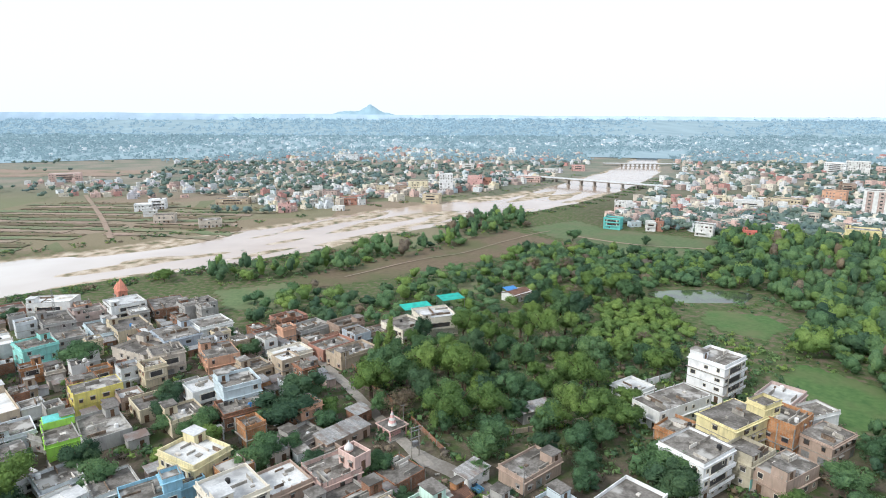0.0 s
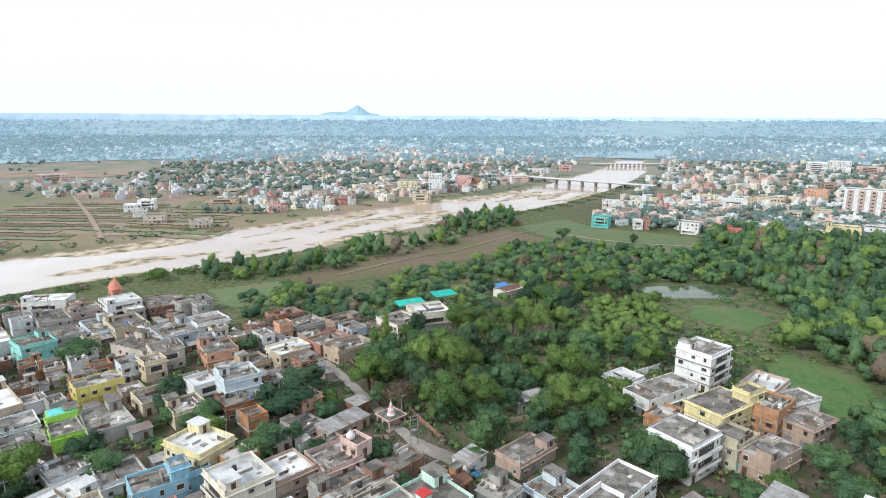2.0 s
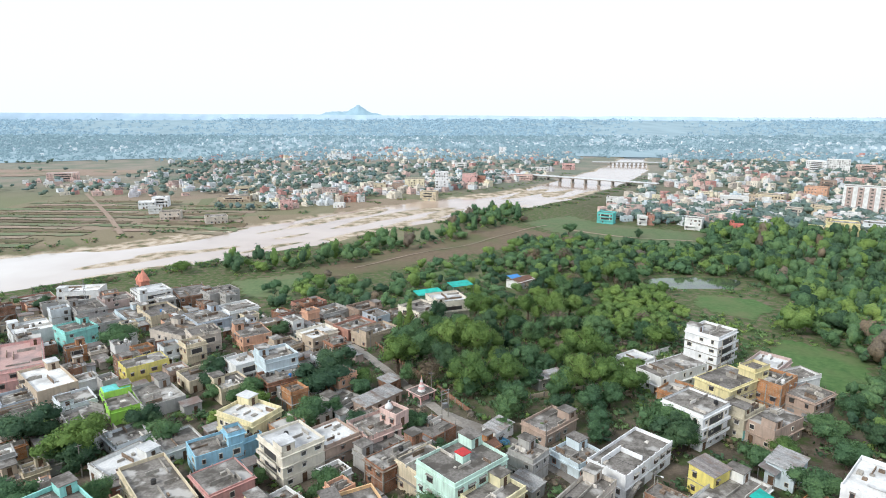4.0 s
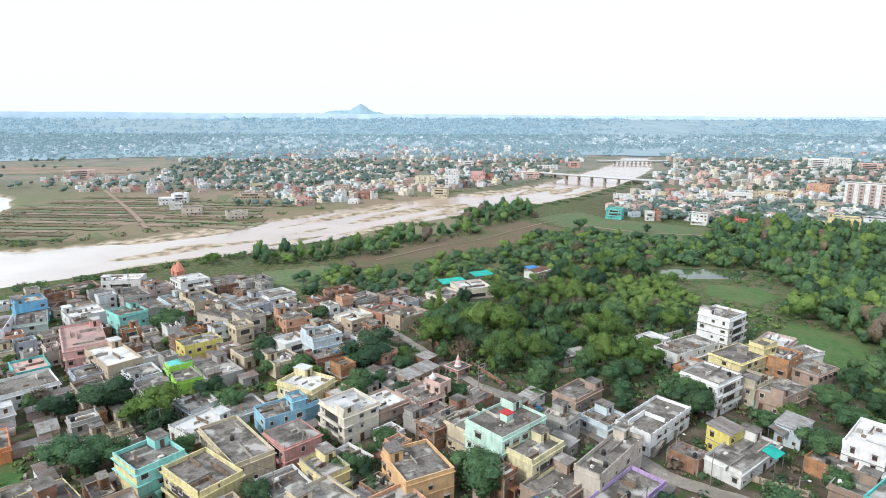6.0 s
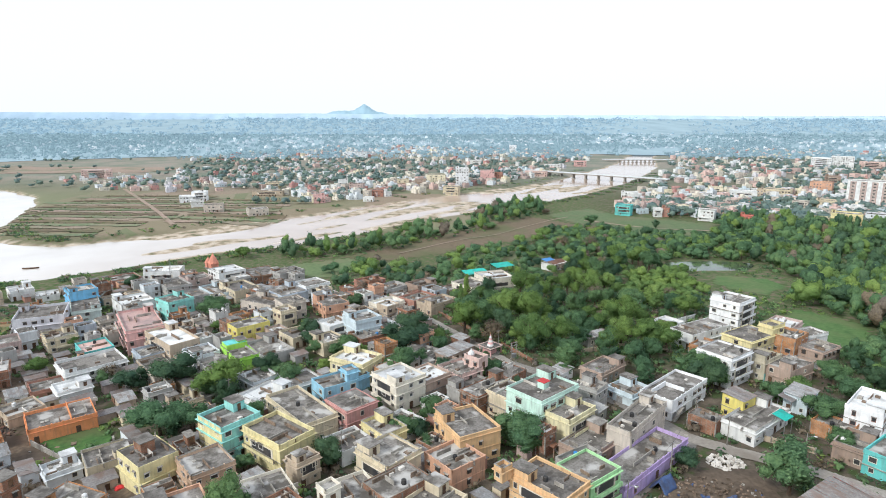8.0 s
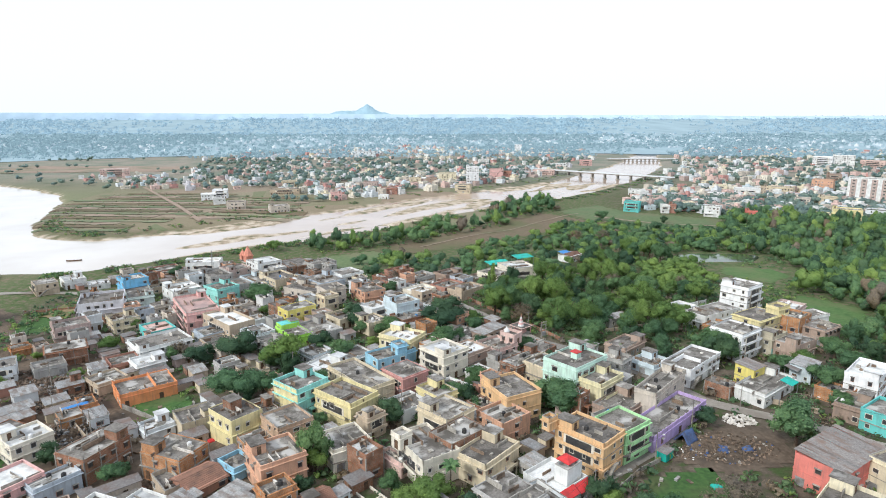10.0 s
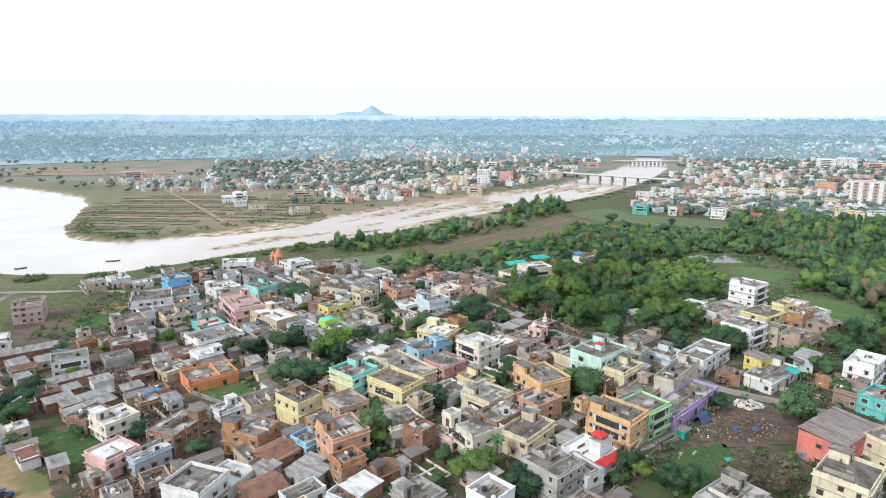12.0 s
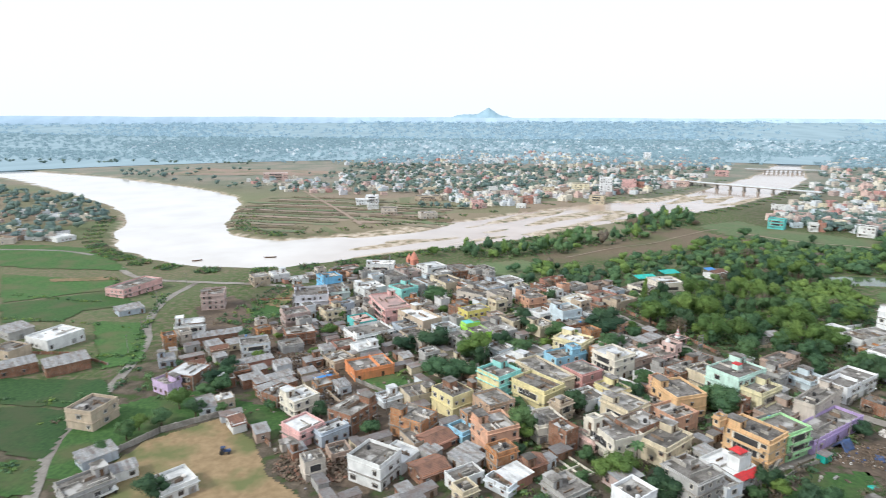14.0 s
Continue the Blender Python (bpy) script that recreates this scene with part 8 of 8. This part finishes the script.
boundary_wall([(-153.1, 87.9), (-139.6, 74.4), (-126.2, 67.2)], 1.8, wall_mat("tan"), "weathered tan wall along a dark lane")
boundary_wall([(-4, 140), (-14, 158), (-26, 178), (-36, 196)], 1.5, wall_mat("brick"), "brick wall along the narrow lane")
boundary_wall([(-235.7, 193.7), (-214.6, 200.2)], 1.2, wall_mat("brick"), "low brick wall beside a crop plot")
boundary_wall([(-246.3, 94.2), (-268.1, 101.5), (-293.5, 94.8)], 1.2, wall_mat("brick"), "low brick wall between green fields")
boundary_wall([(-100.3, 134.6), (-88, 122), (-78, 112)], 1.7, RAWCONC, "grey wall beside an overgrown garden")
boundary_wall([(10, 148), (40, 158), (62, 178)], 1.4, wall_mat("tan"), "low earthen wall through the grove")

root = thing("foundation", "pale concrete foundation strips of an unbuilt house", "foundation", pose(-66.5, 44.8, 0.12, 0, 0, 42))
for k in range(4):
    part("strip", Shape().box(-5.5 + k * 3.6, -5.2 + k * 3.6, -5, 5, -0.2, 0.45), plaster("creamwhite"), root)
for k in range(3):
    for c in range(3):
        part("cross_strip", Shape().box(-5.2 + c * 3.6, -1.9 + c * 3.6, -5 + k * 4.85, -4.7 + k * 4.85, -0.2, 0.45), plaster("creamwhite"), root)
root = thing("concrete_frame", "bare concrete beam frame of an unfinished shed", "building frame", pose(-149.6, 87.2, gz(-149.6, 87.2), 0, 0, 42))
for k in range(5):
    for cy in (-2, 2):
        part("column", Shape().box(-6 + k * 3 - .13, -6 + k * 3 + .13, cy - .13, cy + .13, -0.5, 2.9), RAWCONC, root)
    part("cross_beam", Shape().box(-6 + k * 3 - .13, -6 + k * 3 + .13, -1.87, 1.87, 2.6, 2.9), RAWCONC, root)
for cy in (-2, 2):
    part("long_beam", Shape().box(-6.13, 6.13, cy - .13, cy + .13, 2.9, 3.2), RAWCONC, root)

# ---- poles and lamps ----
def transformer_stand(x, y, rot):
    root = thing("transformer_stand", "twin-pole steel transformer stand beside the road", "transformer", pose(x, y, gz(x, y), 0, 0, rot))
    for cx in (-1.1, 1.1):
        part("pole", Shape().turned([(0.16, -1), (0.15, 4), (0.11, 8.6)], 8, cx, 0), RAWCONC, root)
    for z in (3.2, 5.6, 7.4, 8.3):
        part("crossbar", Shape().box(-1.6, 1.6, -0.08, 0.08, z - 0.07, z + 0.07), STEEL, root)
    part("transformer", Shape().box(-0.7, 0.7, -0.45, 0.45, 3.3, 4.6), STEEL, root)
    for k in range(3):
        part("insulator", Shape().turned([(0.07, 8.37), (0.1, 8.45), (0.06, 8.5), (0.1, 8.6), (0.04, 8.7)], 6, -1.2 + k * 1.2, 0), plaster("brickred"), root)


transformer_stand(-11.3, 138.0, 35)


def power_pole(x, y, rot, lamp=False, h=8.5):
    root = thing("street_lamp" if lamp else "power_pole", "concrete street pole with a lamp arm" if lamp else "grey concrete power pole with steel crossarm",
                 "street lamp" if lamp else "power pole", pose(x, y, gz(x, y), 0, 0, rot), "street poles")
    part("pole", Shape().turned([(0.15, -1), (0.13, 3), (0.09, h)], 8), RAWCONC, root)
    part("crossarm", Shape().box(-0.8, 0.8, -0.05, 0.05, h - 0.5, h - 0.4), STEEL, root)
    if lamp:
        part("lamp_arm", Shape().beam((0, 0, h - 1.0), (0, -1.5, h - 0.5), 0.07), STEEL, root)
        part("lamp_head", Shape().box(-0.14, 0.14, -2.0, -1.4, h - 0.58, h - 0.42), plaster("white"), root)
    return (x, y, gz(x, y) + h - 0.4)


lines = [[power_pole(-44, 22, 35), power_pole(-30, 33, 35, True), power_pole(-17, 45, 35), power_pole(2, 61, 35, True), power_pole(17, 76, 35), power_pole(32.2, 98.5, 35, True), power_pole(13, 119, 50)],
         [power_pole(36, 88, 60), power_pole(50, 79, 60, True), power_pole(66, 66, 60)],
         [power_pole(-15, 150, 20), power_pole(-26, 170, 20), power_pole(-37, 192, 20)],
         [power_pole(-124.1, 71.3, 40), power_pole(-142.7, 79.6, 40), power_pole(-160.4, 92.1, 40), power_pole(-174.4, 113.8, 60)],
         [power_pole(-60, 84, 40), power_pole(-78, 95, 40), power_pole(-96, 112, 40), power_pole(-113.5, 138.6, 40)],
         [power_pole(-246.9, 107.2, 20), power_pole(-263.0, 138.0, 20), power_pole(-280.0, 174.4, 20), power_pole(-289.0, 216.0, 20)]]
for row in lines:
    for p0, p1 in zip(row, row[1:]):
        cu = bpy.data.curves.new("power_line", "CURVE")
        cu.dimensions, cu.bevel_depth = "3D", 0.025
        sp = cu.splines.new("POLY")
        sp.points.add(8)
        for k in range(9):
            f = k / 8
            sp.points[k].co = (p0[0] + (p1[0] - p0[0]) * f, p0[1] + (p1[1] - p0[1]) * f, p0[2] + (p1[2] - p0[2]) * f - 0.9 * 4 * f * (1 - f), 1)
        cu.materials.append(BLACKPL)
        tagged(new("power_line", cu), "thin sagging black power line between poles", "power line", "overhead lines")

# ---- vehicles and boats ----
WHEEL = Shape().turned([(0.2, -0.12), (0.38, -0.12), (0.42, -0.05), (0.42, 0.05), (0.38, 0.12), (0.2, 0.12), (0.18, 0.06)], 14).mesh("wheel", BLACKPL)


def small_truck(x, y, rot, cab, bed, label, name="pickup_truck"):
    root = thing(name, label, "truck", pose(x, y, gz(x, y) + 0.17, 0, 0, rot))
    part("chassis", Shape().box(-2.2, 2.2, -0.75, 0.75, 0.45, 0.7), BLACKPL, root)
    cabin = part("cab", Shape().solid([(0.9, -0.85, 0.7), (2.4, -0.85, 0.7), (2.4, 0.85, 0.7), (0.9, 0.85, 0.7), (0.9, -0.85, 1.35), (2.3, -0.85, 1.35), (2.3, 0.85, 1.35), (0.9, 0.85, 1.35),
                                       (1.0, -0.75, 2.0), (1.8, -0.75, 2.0), (1.8, 0.75, 2.0), (1.0, 0.75, 2.0)],
                                      [(3, 2, 1, 0), (0, 1, 5, 4), (1, 2, 6, 5), (2, 3, 7, 6), (3, 0, 4, 7), (4, 5, 9, 8), (5, 6, 10, 9), (6, 7, 11, 10), (7, 4, 8, 11), (8, 9, 10, 11)]), cab, root)
    part("windscreen", Shape().solid([(2.26, -0.7, 1.42), (2.26, 0.7, 1.42), (1.88, 0.62, 1.94), (1.88, -0.62, 1.94)], [(0, 1, 2, 3)]), DARKGLASS, cabin)
    part("cargo_bed", Shape().ring(-2.4, 0.8, -0.9, 0.9, 0.06, 0.7, 1.35).box(-2.34, 0.74, -0.84, 0.84, 0.7, 0.76), bed, root)
    for wx in (-1.5, 1.55):
        for wy in (-0.78, 0.78):
            w_ = part("wheel", WHEEL, None, root)
            w_.matrix_basis = pose(wx, wy, 0.42, 90, 0, 0)


small_truck(2.6, 124.5, 130, plaster("white"), plaster("blue"), "small white truck with a blue bed on the street")
small_truck(-185.7, 18.0, 60, plaster("purewhite"), plaster("white"), "white pickup truck beside a shed")


def tractor(x, y, rot):
    root = thing("tractor", "dark blue farm tractor on a sandy ground", "tractor", pose(x, y, gz(x, y) + 0.12, 0, 0, rot))
    navy = BLUETARP
    part("bonnet", Shape().box(0.1, 1.7, -0.35, 0.35, 0.7, 1.35), navy, root)
    part("body", Shape().box(-1.0, 0.1, -0.4, 0.4, 0.6, 1.1), navy, root)
    part("seat", Shape().box(-0.9, -0.4, -0.25, 0.25, 1.1, 1.5), BLACKPL, root)
    part("roof", Shape().box(-1.1, 0.3, -0.7, 0.7, 2.1, 2.18), navy, root)
    for cx in (-1.0, 0.2):
        for cy in (-0.6, 0.6):
            part("post", Shape().box(cx - .03, cx + .03, cy - .03, cy + .03, 0.9, 2.1), BLACKPL, root)
    for wx, wy, sc in ((-0.7, -0.75, 1.7), (-0.7, 0.75, 1.7), (1.3, -0.6, 1.0), (1.3, 0.6, 1.0)):
        w_ = part("wheel", WHEEL, None, root)
        w_.matrix_basis = pose(wx, wy, 0.42 * sc, 90, 0, 0) @ Matrix.Diagonal((sc, sc, 1.6, 1))


tractor(-165.7, 41.7, 20)


def boat(x, y, rot, length=7):
    n = 9
    V, Q = [], []
    for k in range(n):
        f = k / (n - 1) * 2 - 1
        wd, sh = 1.0 * (1 - abs(f) ** 2.5) + 0.03, 0.35 * abs(f) ** 3
        for wy, wz in ((-wd, 0.45 + sh), (-wd * 0.55, -0.15 + sh * 0.7), (wd * 0.55, -0.15 + sh * 0.7), (wd, 0.45 + sh)):
            V.append((f * length / 2, wy, wz))
        if k:
            Q += [(4 * k - 4 + j, 4 * k + j, 4 * k + 1 + j, 4 * k - 3 + j) for j in range(3)]
    root = thing("boat", "small dark wooden boat on the river", "boat", pose(x, y, WATER_Z + 0.1, 0, 0, rot))
    hull = part("hull", big_mesh("hull", V, Q, WOODDARK), None, root)
    hull.modifiers.new("thick", "SOLIDIFY").thickness = 0.06
    for k in (-0.5, 0.0, 0.5):
        part("thwart", Shape().box(k * length / 2 - 0.12, k * length / 2 + 0.12, -0.8, 0.8, 0.28, 0.34), WOODDARK, root)


boat(-277, 304, 15, 9)
boat(-325, 285, 40)


# ---- palm ----
def palm(x, y, h):
    root = thing("palm_tree", "palm tree with arching feathery fronds", "palm", pose(x, y, gz(x, y)))
    part("trunk", Shape().turned([(0.24, -0.5), (0.17, h * 0.3), (0.15, h * 0.7), (0.13, h)], 8), BARK, root)
    for k in range(14):
        a = k * 2 * math.pi / 14 + 0.2 * math.sin(k * 3)
        up = 1.0 if k % 2 else 0.3
        s = Shape()
        prev = None
        for j in range(7):
            f = j / 6
            r, z = 2.6 * f, h + up * 1.2 * math.sin(f * 2.2) - 1.1 * f * f
            c = Vector((r * math.cos(a), r * math.sin(a), z))
            side = Vector((-math.sin(a), math.cos(a), -0.35)) * (0.55 * math.sin(math.pi * min(1, f + 0.12)) + 0.03)
            q = [tuple(c + side), tuple(c), tuple(c + Vector((-side.x, -side.y, side.z)))]
            n0 = len(s.v)
            s.v += q
            if prev is not None:
                s.f += [(prev, prev + 1, n0 + 1, n0), (prev + 1, prev + 2, n0 + 2, n0 + 1)]
            prev = n0
        part("frond", s, LEAF, root)


palm(-47.5, 49.5, 7.0)
for q in ((128, 318), (136, 320), (146, 316), (151, 308), (112, 322)):
    palm(*q, 7.5)
